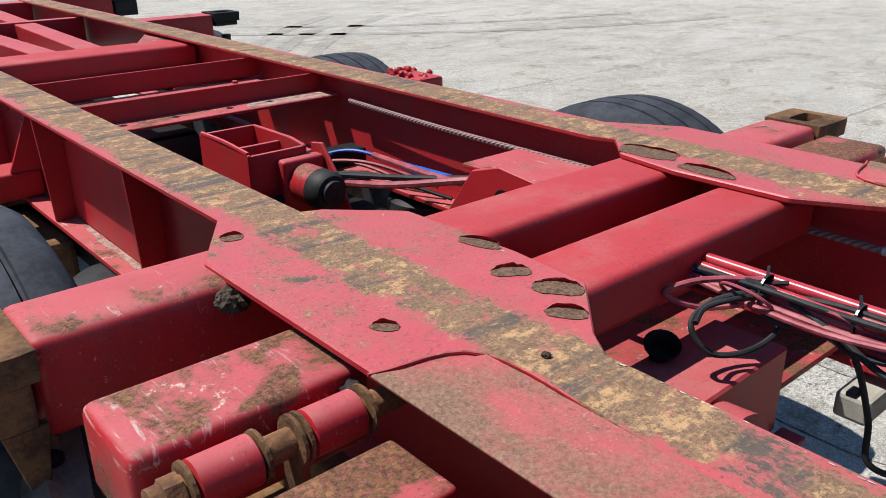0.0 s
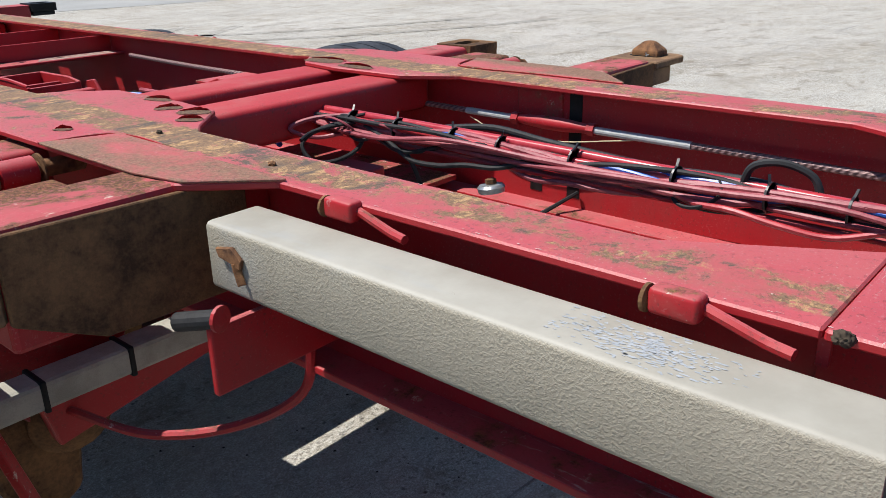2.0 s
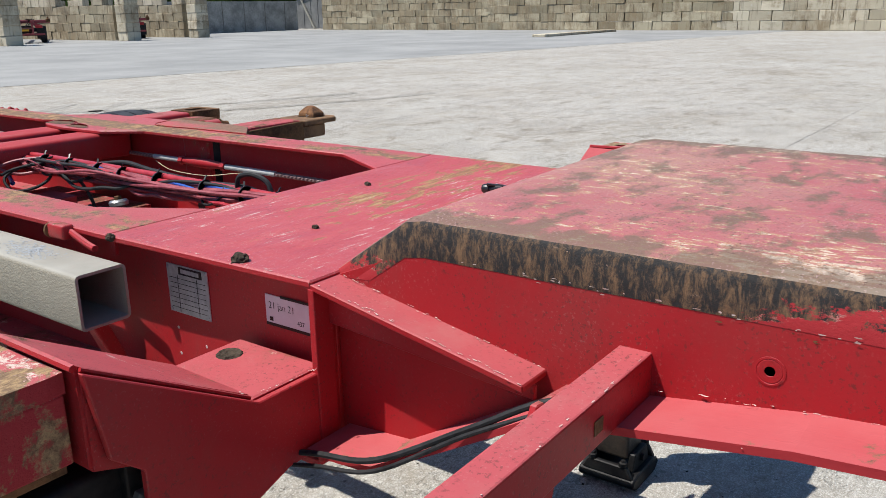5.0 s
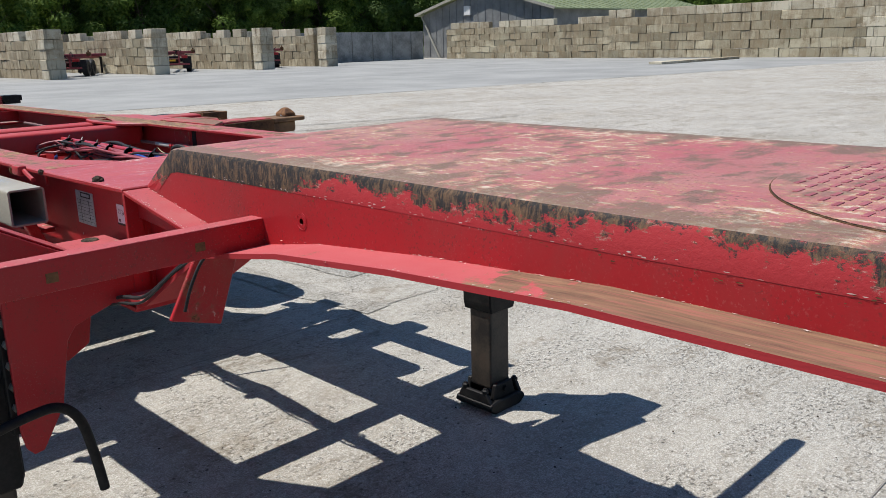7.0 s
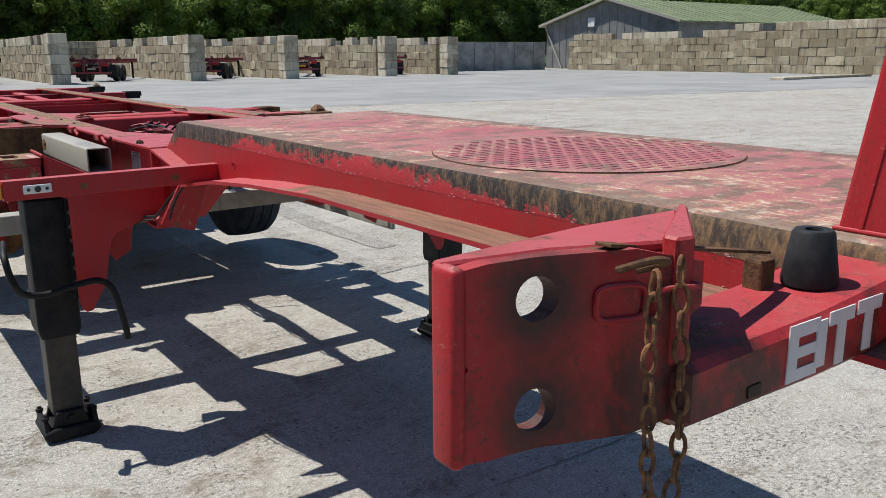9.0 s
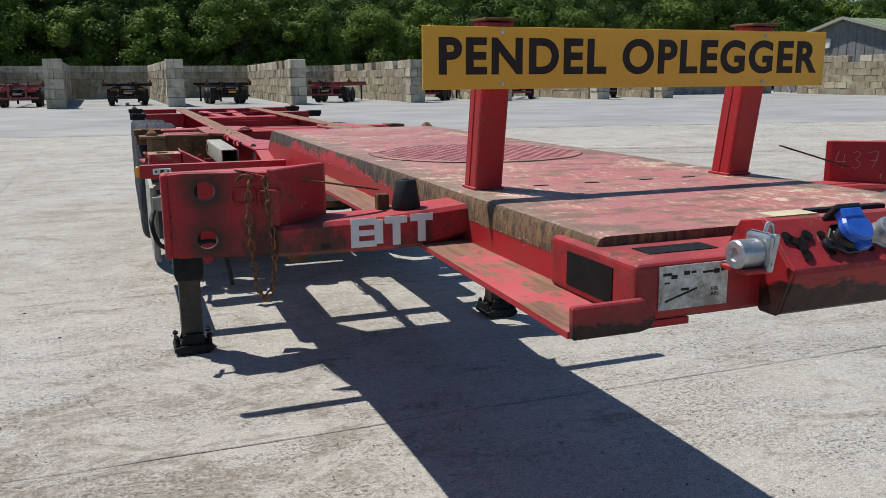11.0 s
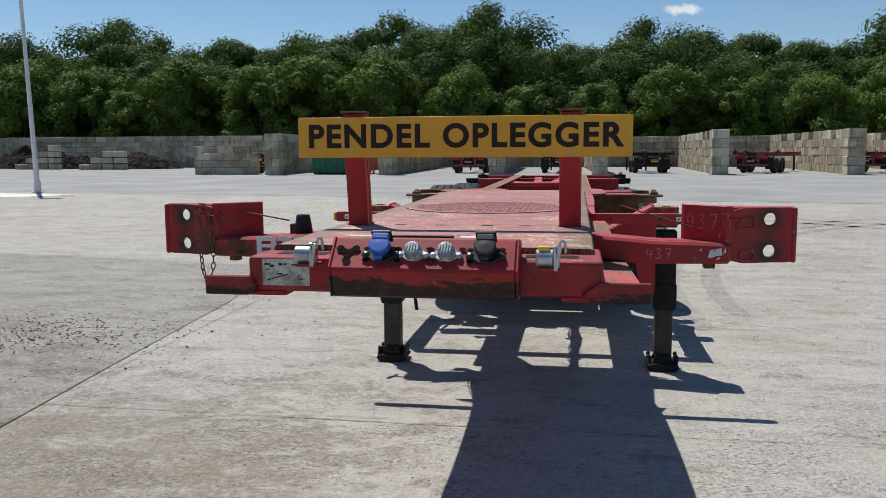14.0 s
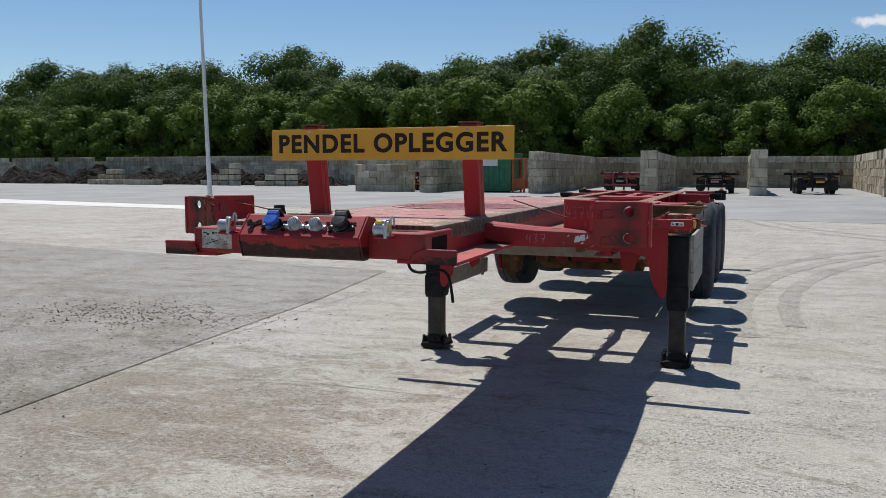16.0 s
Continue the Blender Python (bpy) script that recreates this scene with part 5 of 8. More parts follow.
    # rear cross members: upright webs with lit lower flanges, one of them cut out
    for y0, deep, top in ((7.10, 0.115, 1.228), (7.60, 0.44, 1.228)):
        z0 = 1.150
        cm = part("cross_member", box(-0.505, 0.505, y0, y0 + 0.010, z0, top, 0.001, 1), "red_mid", trailer, "pressed red cross member")
        if deep < 0.2:
            part("member_flange", box(-0.505, 0.505, y0 - deep, y0 - 0.0005, z0, z0 + 0.010, 0.002, 1), "red_worn", cm, "dusty lower flange with bolt holes")
            # near-black discs on the flange paint the shade of bolt holes
            for x in (-0.3, -0.12, 0.08, 0.24):
                part("flange_hole", lathe([(0, 0.013), (0.0008, 0.013), (0.0008, 0.0)], (x, y0 - 0.05, z0 + 0.0102), (0, 0, 1), 14), "hollow_shade", cm)
            part("dust_streak", prism([(0.12, y0 - 0.10), (0.46, y0 - 0.112), (0.47, y0 - 0.02), (0.16, y0 - 0.03)], z0 + 0.0102, z0 + 0.0110, "z", 0.0), "dust", cm)
        else:
            for xa, xb, ya, yb in ((-0.505, 0.505, y0 - deep, y0 - deep + 0.11), (-0.505, 0.505, y0 - 0.10, y0 - 0.0005), (-0.505, -0.40, y0 - deep + 0.1105, y0 - 0.1005), (-0.07, 0.05, y0 - deep + 0.1105, y0 - 0.1005), (0.42, 0.505, y0 - deep + 0.1105, y0 - 0.1005)):
                part("member_flange", box(xa, xb, ya, yb, z0 - 0.02, z0 - 0.010, 0.002, 1), "red_worn", cm)
            part("flange_bolt", lathe([(0, 0.012), (0.010, 0.012), (0.012, 0.0)], (0.36, y0 - 0.05, z0 - 0.010), (0, 0, 1), 8), "red", cm)
    shelf = part("shelf_plate", box(-0.505, 0.505, 7.72, 8.155, 1.122, 1.132, 0.002, 1), "red_worn", trailer, "dusty red shelf plate before the cross tube")
    # dark discs again stand for shaded holes in the plate
    for x in (-0.32, -0.06, 0.12):
        part("flange_hole", lathe([(0, 0.016), (0.0008, 0.016), (0.0008, 0.0)], (x, 7.86, 1.1322), (0, 0, 1), 14), "hollow_shade", shelf)
    part("dust_streak", prism([(-0.46, 7.80), (0.40, 7.78), (0.42, 8.05), (0.1, 8.12), (-0.40, 8.10)], 1.1322, 1.1330, "z", 0.0), "dust", shelf)
    part("cross_tube", box(-0.49, 0.49, 8.16, 8.40, 1.03, 1.225, 0.02, 3), "red_mid", trailer, "heavy red cross tube", True)
    part("cross_tube", box(-0.49, 0.49, 10.72, 10.85, 1.02, 1.24, 0.01, 2), "red", trailer, "red rear cross tube")
    part("cross_member", box(-0.49, 0.49, 9.7, 9.76, 1.05, 1.22, 0.006), "red", trailer)
    # slanting inner beams at the rear
    for s in (-1, 1):
        part("inner_beam", bar((s * 0.10, 8.40, 1.16), (s * 0.20, 10.72, 1.16), 0.12, 0.10, 0.006), "red", trailer, "red inner beam at the rear")
        part("infill_plate", prism([(s * 0.49, 8.40), (s * 0.30, 8.40), (s * 0.49, 8.75)], 1.21, 1.222, "z", 0.001), "red_worn", trailer)
    return neck


neck_plate = build_frame()
for a, b, c, mat in (((0.20, 6.86, 1.02), (0.34, 6.62, 1.05), (0.47, 6.38, 0.99), "pink_hose"), ((0.22, 6.90, 1.00), (0.36, 6.70, 1.07), (0.48, 6.44, 1.00), "blue"), ((0.16, 6.80, 0.98), (0.32, 6.60, 1.02), (0.46, 6.30, 0.97), "rubber"), ((0.24, 6.95, 0.97), (0.38, 6.76, 1.01), (0.48, 6.50, 0.96), "pink_hose")):
    part("brake_hose", hose([(p[0], p[1], p[2] - 0.045) for p in (a, b, c)], 0.0065, 8, 8), mat, trailer, "sagging brake hose beside the bracket", True)


def slotted(x0, x1, y0, y1, slot, z0, z1, n=40, bm=None):
    """A flat plate with a rounded oblong slot through it. slot: x, y, half length, half width."""
    own = bmesh.new()
    cx, cy, rx, ry = slot
    rows = []
    for z in (z0, z1):
        outer, inner = [], []
        for k in range(n):
            a = 2 * math.pi * (k + 0.5) / n
            c, q = math.cos(a), math.sin(a)
            inner.append(own.verts.new((cx + rx * math.copysign(abs(c) ** 0.45, c), cy + ry * math.copysign(abs(q) ** 0.45, q), z)))
            c2, q2 = c * rx, q * ry
            f = min(((x1 - cx) if c > 0 else (x0 - cx)) / c2, ((y1 - cy) if q > 0 else (y0 - cy)) / q2)
            outer.append(own.verts.new((cx + f * c2, cy + f * q2, z)))
        rows.append((outer, inner))
    for k in range(n):
        j = (k + 1) % n
        for o, i in rows:
            own.faces.new((o[k], o[j], i[j], i[k]))
        own.faces.new((rows[0][1][k], rows[0][1][j], rows[1][1][j], rows[1][1][k]))
        own.faces.new((rows[0][0][k], rows[0][0][j], rows[1][0][j], rows[1][0][k]))
    return join(bm, own)


def lock_casting(x0, x1, y0, y1, z0, z1, parent, material="rust", slot=True):
    """A rusty corner casting with an oblong slot in its top."""
    s = 1 if x1 > 0 else -1
    if slot:
        cx, cy = (x0 + x1) / 2, (y0 + y1) / 2
        body = part("lock_casting", slotted(x0, x1, y0, y1, (cx, cy, 0.052, 0.031), z1 - 0.03, z1), material, parent, "rusty slotted lock casting")
        part("casting_body", box(x0 + 0.012, x1 - 0.012, y0 + 0.012, y1 - 0.012, z0, z1 - 0.050, 0.006), material, body)
        for a, b in ((y0 + 0.005, y0 + 0.03), (y1 - 0.03, y1 - 0.005)):
            part("casting_wall", box(x0, x1, a, b, z1 - 0.0498, z1 - 0.0305, 0.002), material, body)
    else:
        xi, xo = (x0, x1) if s > 0 else (x1, x0)
        plan = [(xi, y0), (xo - s * 0.026, y0), (xo, y0 + 0.030), (xo, y1 - 0.024), (xo - s * 0.022, y1), (xi, y1)]
        body = part("lock_casting", prism(plan, z1 - 0.022, z1, "z", 0.004), material, parent, "rusty lock casting with cut corners")
        bm = prism([(x if x == xi else x - s * 0.055, y + (0.016 if y < (y0 + y1) / 2 else -0.016)) for x, y in plan], z0, z1 - 0.0225, "z", 0.006)
        part("casting_body", bm, material, body)
    return body


def twist_lock(x, y, z, parent):
    """A house-shaped lock head with worn edges, standing in its oblong opening, with the spring below it."""
    bm = bmesh.new()
    rows = []
    for dx, dy, dz in ((0.033, 0.047, -0.010), (0.034, 0.048, 0.014), (0.032, 0.046, 0.020), (0.015, 0.020, 0.043), (0.010, 0.012, 0.047)):
        rows.append([bm.verts.new((x + sx * dx, y + sy * dy, z + dz)) for sx, sy in ((-1, -1), (1, -1), (1, 1), (-1, 1))])
    bm.faces.new(rows[0]), bm.faces.new(rows[-1])
    for a, b in zip(rows, rows[1:]):
        for k in range(4):
            bm.faces.new((a[k], a[(k + 1) % 4], b[(k + 1) % 4], b[k]))
    bmesh.ops.bevel(bm, geom=bm.edges[:], offset=0.003, segments=1, affect="EDGES")
    part("twist_lock", bm, "rust_orange", parent, "rusty twist lock head")
    # near-black sheet round the head paints the shade of the opening
    hole = [(x + 0.043 * math.copysign(abs(math.cos(a)) ** 0.4, math.cos(a)), y + 0.056 * math.copysign(abs(math.sin(a)) ** 0.4, math.sin(a))) for a in [2 * math.pi * (k + 0.5) / 28 for k in range(28)]]
    part("lock_gap_shade", prism(hole, z + 0.0005, z + 0.0015, "z", 0.0), "hollow_shade", parent)
    coil = [(x - 0.034 + 0.006 * math.cos(k * 1.05), y - 0.010 + 0.006 * math.sin(k * 1.05), z - 0.010 + 0.0010 * k) for k in range(22)]
    part("lock_spring", hose(coil, 0.0018, 2, 5), "zinc", parent, smooth=True)


def build_outriggers(s):
    def b(xa, xb, *rest, **kw):
        return box(min(s * xa, s * xb), max(s * xa, s * xb), *rest, **kw)

    # rusty bolster with a twist lock
    o = part("outrigger", b(0.50, 1.00, 4.66, 4.815, 1.045, TOP - 0.001, bevel=0.010), "red_rusty", trailer, "rust-eaten red outrigger with a twist lock")
    part("outrigger_cheek", prism([(s * 0.565, TOP - 0.015), (s * 1.0, TOP - 0.006), (s * 1.0, 1.10), (s * 0.86, 1.03), (s * 0.565, 1.03)], 4.646, 4.658, "y", 0.002), "rust", o, "brown rusted cheek plate")
    lock_casting(-1.195 if s < 0 else 1.0, -1.0 if s < 0 else 1.22, 4.640, 4.832, 1.10 if s < 0 else 1.165, TOP - 0.006, o, "casting_rust", slot=False)
    twist_lock(-1.102 if s < 0 else 1.140, 4.738, TOP - 0.006, o)
    part("lock_shank", rod((s * 1.138, 4.71, 1.11), (s * 1.138, 4.71, 0.98), 0.028), "rust", o)
    part("lock_handle", bar((s * 1.138, 4.70, 1.02), (s * 1.10, 4.95, 1.0), 0.03, 0.015), "rust", o)
    # long tube with a slotted casting
    o = part("outrigger", b(0.56, 1.01 if s < 0 else 0.99, 5.535 if s < 0 else 5.385, 5.70 if s < 0 else 5.540, 1.075, TOP - 0.008, bevel=0.022, segs=4), "red_worn", trailer, "red tube outrigger with a rusty slotted casting", True)
    lock_casting(-1.22 if s < 0 else 0.985, -1.005 if s < 0 else 1.150, 5.50 if s < 0 else 5.375, 5.72 if s < 0 else 5.545, 1.12 if s < 0 else 1.165, TOP - 0.006, o)
    part("point_rib", prism([(s * 1.005, 1.12), (s * 1.07, 1.12), (s * 1.03, 0.94)], 5.515, 5.535, "y", 0.002), "rust", o)
    # short boxes carrying a hinge pin
    o = part("hinge_box", b(0.66, 1.00, 5.20, 5.365, 1.095, 1.226, bevel=0.016, segs=3), "hinge", trailer, "short red box with peeling rusty top", True)
    p = part("hinge_box", b(0.715, 1.00, 4.955, 5.085, 1.06, 1.190, bevel=0.010, segs=3), "hinge", trailer, "short red box with chipped paint", True)
    pin = part("hinge_pin", rod((s * 0.62, 5.150, 1.196), (s * 1.0, 5.150, 1.196), 0.019, n=18), "rust_orange", trailer, "rusty hinge pin with red collars", True)
    for xa, xb in ((0.722, 0.800), (0.870, 0.950)):
        part("collar", lathe([(0, 0.028), (0.003, 0.032), ((xb - xa) - 0.003, 0.032), (xb - xa, 0.028)], (s * xa, 5.150, 1.196), (s, 0, 0), 22), "red_worn", pin, "red collar", True)
    for x in (0.708, 0.803, 0.813, 0.861, 0.952):
        part("washer", lathe([(0, 0.028), (0.001, 0.034), (0.006, 0.034), (0.007, 0.028)], (s * x, 5.150, 1.196), (s, 0, 0), 18), "rust", pin)
    part("pin_nut", lathe([(0, 0.024), (0.022, 0.024), (0.024, 0.018), (0.030, 0.015)], (s * 0.962, 5.150, 1.196), (s, 0, 0), 6), "rust_orange", pin)
    for x in (0.815, 0.965):
        part("pin_lug", b(x - 0.007, x + 0.007, 5.128, 5.172, 1.02, 1.196, bevel=0.002), "rust", pin)
    # rear bolsters
    o = part("outrigger", b(0.57, 1.03, 9.08, 9.22, 1.07, TOP - 0.010, bevel=0.010), "red_worn", trailer, "red rear outrigger")
    lock_casting(-1.20 if s < 0 else 1.03, -1.03 if s < 0 else 1.20, 9.07, 9.23, 1.17, TOP - 0.004, o, "black")
    part("lock_shank", rod((s * 1.138, 9.15, 1.11), (s * 1.138, 9.15, 0.98), 0.028), "black", o)
    o = part("outrigger", b(0.57, 1.03, 10.68, 10.82, 1.07, TOP - 0.004, bevel=0.010), "red_worn", trailer, "red rear end outrigger")
    lock_casting(s * 1.22 if s < 0 else 1.03, -1.03 if s < 0 else 1.22, 10.66, 10.84, 1.10, TOP + 0.004, o, "black")
    twist_lock(s * 1.138, 10.75, TOP, o)


build_outriggers(-1)
build_outriggers(1)


def tapered(points, low, bm=None):
    """A block under a sloping top outline, down to a level or to a height for each corner."""
    own = bmesh.new()
    top = [own.verts.new(q) for q in points]
    base = [own.verts.new((x, y, low if not isinstance(low, tuple) else low[i])) for i, (x, y, z) in enumerate(points)]
    own.faces.new(top), own.faces.new(base[::-1])
    n = len(top)
    for i in range(n):
        own.faces.new((top[i], top[(i + 1) % n], base[(i + 1) % n], base[i]))
    bmesh.ops.recalc_face_normals(own, faces=own.faces)
    bmesh.ops.bevel(own, geom=own.edges[:], offset=0.005, segments=2, affect="EDGES")
    return join(bm, own)


def build_leg_bracket(s):
    """Outrigger ahead of the frame: a low box, a wing rising outwards, a slotted casting and the gusset beside the leg."""
    shift = 0.048
    low = part("leg_outrigger", box(min(s * 0.532, s * 0.702), max(s * 0.532, s * 0.702), 3.066, 3.292, 0.93, 1.080, 0.007, 2), "red_worn", trailer, "red welded outrigger above the landing leg")
    wing = tapered([(s * 0.696, 3.072, 1.083), (s * 0.988, 3.068, 1.246), (s * 0.988, 3.296, 1.246), (s * 0.690, 3.288, 1.083)], (0.985, 1.085, 1.085, 0.985))
    part("wing", wing, "red_wing", low, "faded red wing plate rising to a lock casting", True)
    part("wing_lip", hose([(s * 0.991, 3.07, 1.243), (s * 0.995, 3.16, 1.247), (s * 0.993, 3.292, 1.246)], 0.006, 5, 6), "red_worn", low, smooth=True)
    part("wing_weld", hose([(s * 0.702, 3.070, 1.082), (s * 0.80, 3.066, 1.138), (s * 0.985, 3.064, 1.242)], 0.0035, 6, 6), "red_worn", low, smooth=True)
    x0, x1 = min(s * 0.996, s * 1.178), max(s * 0.996, s * 1.178)
    c = part("slotted_casting", slotted(x0, x1, 3.085, 3.290, (s * 1.095, 3.196, 0.031, 0.055), 1.205, 1.236), "casting", low, "scraped casting with an oblong slot")
    part("casting_wall", box(x0 + 0.003, x1 - 0.003, 3.087, 3.110, 1.10, 1.2046, 0.004), "casting", c)
    part("casting_wall", box(x0 + 0.003, x1 - 0.003, 3.265, 3.288, 1.10, 1.2046, 0.004), "casting", c)
    for xa in (x0 + 0.003, x1 - 0.025):
        part("casting_wall", box(xa, xa + 0.022, 3.111, 3.264, 1.10, 1.2046, 0.004), "casting", c)
    part("casting_foot", box(x0 + 0.010, x1 - 0.010, 3.095, 3.280, 1.085, 1.0995, 0.003), "rust", c)
    part("lock_stub", lathe([(0, 0.040), (0.072, 0.038), (0.088, 0.028), (0.096, 0.0)], (s * 1.095, 3.196, 1.0995), (0, 0, 1), 20), "zinc", c, "dull lock stub in the slot", True)
    plate = [(0.530, 1.078), (0.700, 1.078), (0.990, 1.240), (0.990 + s * shift * 0.5, 1.10), (0.966 + s * shift, 1.06), (0.966 + s * shift, 0.64), (0.958 + s * shift, 0.590), (0.940 + s * shift, 0.568), (0.915 + s * shift, 0.572),
             (0.850 + s * shift, 0.680), (0.815 + s * shift, 0.860), (0.790 + s * shift, 0.895), (0.690 + s * shift, 0.930), (0.530, 0.930)]
    part("front_gusset", prism([(s * x, z) for x, z in plate], 3.050, 3.0635, "y", 0.002), "red_mid", low, "red gusset plate beside the leg, tapering to a rounded tip")
    part("rear_gusset", prism([(s * x, z) for x, z in ((0.60, 0.93), (0.80, 0.93), (0.70, 0.72), (0.63, 0.76))], 3.270, 3.282, "y", 0.002), "red_mid", low)
    part("grease_patch", lathe([(0, 0.026), (0.004, 0.022), (0.006, 0.0)], (s * 0.598, 3.245, 1.0798), (0, 0, 1), 14), "dirt", low)


def build_leg(s):
    x, y = s * 1.045 + 0.048, 3.18
    leg = part("landing_leg", box(x - 0.080, x + 0.080, y - 0.075, y + 0.075, 0.47, 1.06, 0.012, 3), "black", trailer, "greasy black landing leg", True)
    part("inner_tube", box(x - 0.064, x + 0.064, y - 0.062, y + 0.062, 0.10, 0.50, 0.010, 3), "leg_tube", leg)
    part("collar", prism([(x - 0.086, 0.66), (x + 0.086, 0.66), (x + 0.086, 0.50), (x + 0.075, 0.462), (x - 0.075, 0.462), (x - 0.086, 0.50)], y - 0.082, y + 0.082, "y", 0.006), "black", leg)
    side = -s
    part("leg_cheek", box(min(x + side * 0.070, x + side * 0.098), max(x + side * 0.070, x + side * 0.098), y - 0.090, y - 0.060, 0.62, 1.07, 0.004), "black", leg)
    for z in (0.70, 0.76, 0.82, 0.88, 0.94, 1.00):
        part("bracket_bolt", lathe([(0, 0.013), (0.012, 0.013), (0.016, 0.008), (0.020, 0.006)], (x + side * 0.088, y - 0.090, z), (0, -1, 0), 6), "inside", leg)
    for k in (-1, 1):
        for j in (-1, 1):
            part("foot_bolt", lathe([(0, 0.016), (0.014, 0.016), (0.018, 0.010), (0.024, 0.008)], (x + k * 0.10, y + j * 0.06, 0.095), (0, 0, 1), 6), "black", leg)
    foot = bmesh.new()
    prism([(x - 0.12, 0.028), (x - 0.085, 0.0), (x + 0.085, 0.0), (x + 0.12, 0.028), (x + 0.11, 0.05), (x + 0.07, 0.06), (x - 0.07, 0.06), (x - 0.11, 0.05)], y - 0.11, y + 0.11, "y", 0.006, bm=foot)
    for k in (-1, 1):
        prism([(x - 0.075, 0.055), (x + 0.075, 0.055), (x + 0.055, 0.125), (x - 0.055, 0.125)], y + k * 0.075 - 0.012, y + k * 0.075 + 0.012, "y", 0.004, bm=foot)
        prism([(y - 0.10, 0.05), (y + 0.10, 0.05), (y + 0.075, 0.095), (y - 0.075, 0.095)], x + k * 0.10 - 0.010, x + k * 0.10 + 0.010, "x", 0.004, bm=foot)
    f = part("foot", foot, "black", leg, "pivoting cast foot on the concrete")
    part("foot_pin", rod((x, y - 0.10, 0.095), (x, y + 0.10, 0.095), 0.014), "black", leg)
    if s < 0:
        part("crank_handle", hose([(-1.17, 3.10, 0.90), (-1.19, 2.97, 0.86), (-1.175, 2.95, 0.77), (-1.14, 2.95, 0.715), (-1.06, 2.95, 0.700), (-0.93, 2.95, 0.722), (-0.85, 2.95, 0.722), (-0.80, 2.95, 0.67), (-0.775, 2.95, 0.56), (-0.76, 2.95, 0.45)], 0.0135, 8, 12), "black", leg, "bent black crank handle", True)


for s in (-1, 1):
    build_leg_bracket(s)
    build_leg(s)


def build_lamp_arm(s):
    x0, x1 = (0.470, 1.235) if s > 0 else (-1.235, -0.470)
    arm = part("marker_arm", box(x0, x1, 2.465, 2.515, 1.165, 1.233, 0.003, 2), "red", trailer, "square red tube arm with marker lamps")
    part("arm_foot", box(min(s * 0.47, s * 0.50), max(s * 0.47, s * 0.50), 2.44, 2.54, 1.155, 1.165, 0.002), "red_worn", arm)
    lamp = part("marker_lamp", box(s * 1.13 - 0.045, s * 1.13 + 0.045, 2.455, 2.465, 1.185, 1.215, 0.004, 2), "white", arm, "white front marker lamp")
    for k in (-1, 0, 1):
        r = 0.011 if k == 0 else 0.006
        part("lamp_dot", lathe([(0, r), (0.002, r * 0.9), (0.002, 0.0)], (s * 1.13 + k * 0.029, 2.455, 1.200), (0, -1, 0), 14), "plastic", lamp)
    lens = part("side_lamp", box(min(s * 1.236, s * 1.258), max(s * 1.236, s * 1.258), 2.466, 2.514, 1.172, 1.228, 0.008, 3), "amber", arm, "amber side lamp", True)
    part("mud_plate", prism([(s * 0.69, 1.0), (s * 0.56, 0.96), (s * 0.49, 1.15), (s * 0.60, 1.162)], 2.585, 2.597, "y", 0.002), "red_worn", arm)
    part("plate_wire", hose([(s * 0.66, 2.57, 1.02), (s * 0.64, 2.565, 1.08), (s * 0.60, 2.565, 1.14), (s * 0.54, 2.56, 1.165), (s * 0.50, 2.54, 1.17)], 0.004, 6, 6), "rubber", arm, smooth=True)
    for x in (0.66, 0.98):
        part("rust_mark", box(s * x - 0.012, s * x + 0.012, 2.4638, 2.4648, 1.185, 1.205, 0.0), "rust", arm)


build_lamp_arm(-1)
build_lamp_arm(1)


def build_wheel(s, y, z):
    x = s * 1.055 + (0.03 if s < 0 else 0.0)
    prof = [(-0.19, 0.30), (-0.192, 0.36), (-0.185, 0.46), (-0.165, 0.505), (-0.14, 0.525), (-0.085, 0.531), (-0.083, 0.520), (-0.073, 0.520), (-0.071, 0.532), (-0.004, 0.533), (-0.004, 0.522), (0.006, 0.522), (0.006, 0.533),
            (0.071, 0.532), (0.073, 0.520), (0.083, 0.520), (0.085, 0.531), (0.14, 0.525), (0.165, 0.505), (0.185, 0.46), (0.192, 0.36), (0.19, 0.30)]
    wheel = part("wheel", lathe([(-0.06, 0.13), (0.11, 0.13), (0.13, 0.09), (0.15, 0.0)], (x - s * 0.02, y, z), (s, 0, 0), 24), "rust", trailer, "wheel with a worn black tyre", True)
    part("tyre", lathe(prof, (x, y, z), (1, 0, 0), 64), "tyre", wheel, "worn black tyre", True)
    part("brake_drum", lathe([(-0.40, 0.10), (-0.36, 0.20), (-0.34, 0.235), (-0.16, 0.245), (-0.14, 0.18)], (x, y, z), (s, 0, 0), 28), "rust", wheel, "rusty brake drum", True)
    part("rim", lathe([(0.15, 0.31), (0.17, 0.30), (0.13, 0.28), (0.09, 0.22), (0.10, 0.16), (0.11, 0.12)], (x, y, z), (s, 0, 0), 40), "galv", wheel, "dull steel rim", True)
    return wheel


for y, z in ((6.06, 0.67), (7.80, 0.62), (9.42, 0.58)):
    for s in (-1, 1):
        build_wheel(s, y, z + (0.075 if s < 0 else 0.0))
    part("axle", rod((-1.0, y, z), (1.0, y, z), 0.06, n=18), "red_old", trailer, "round axle beam")


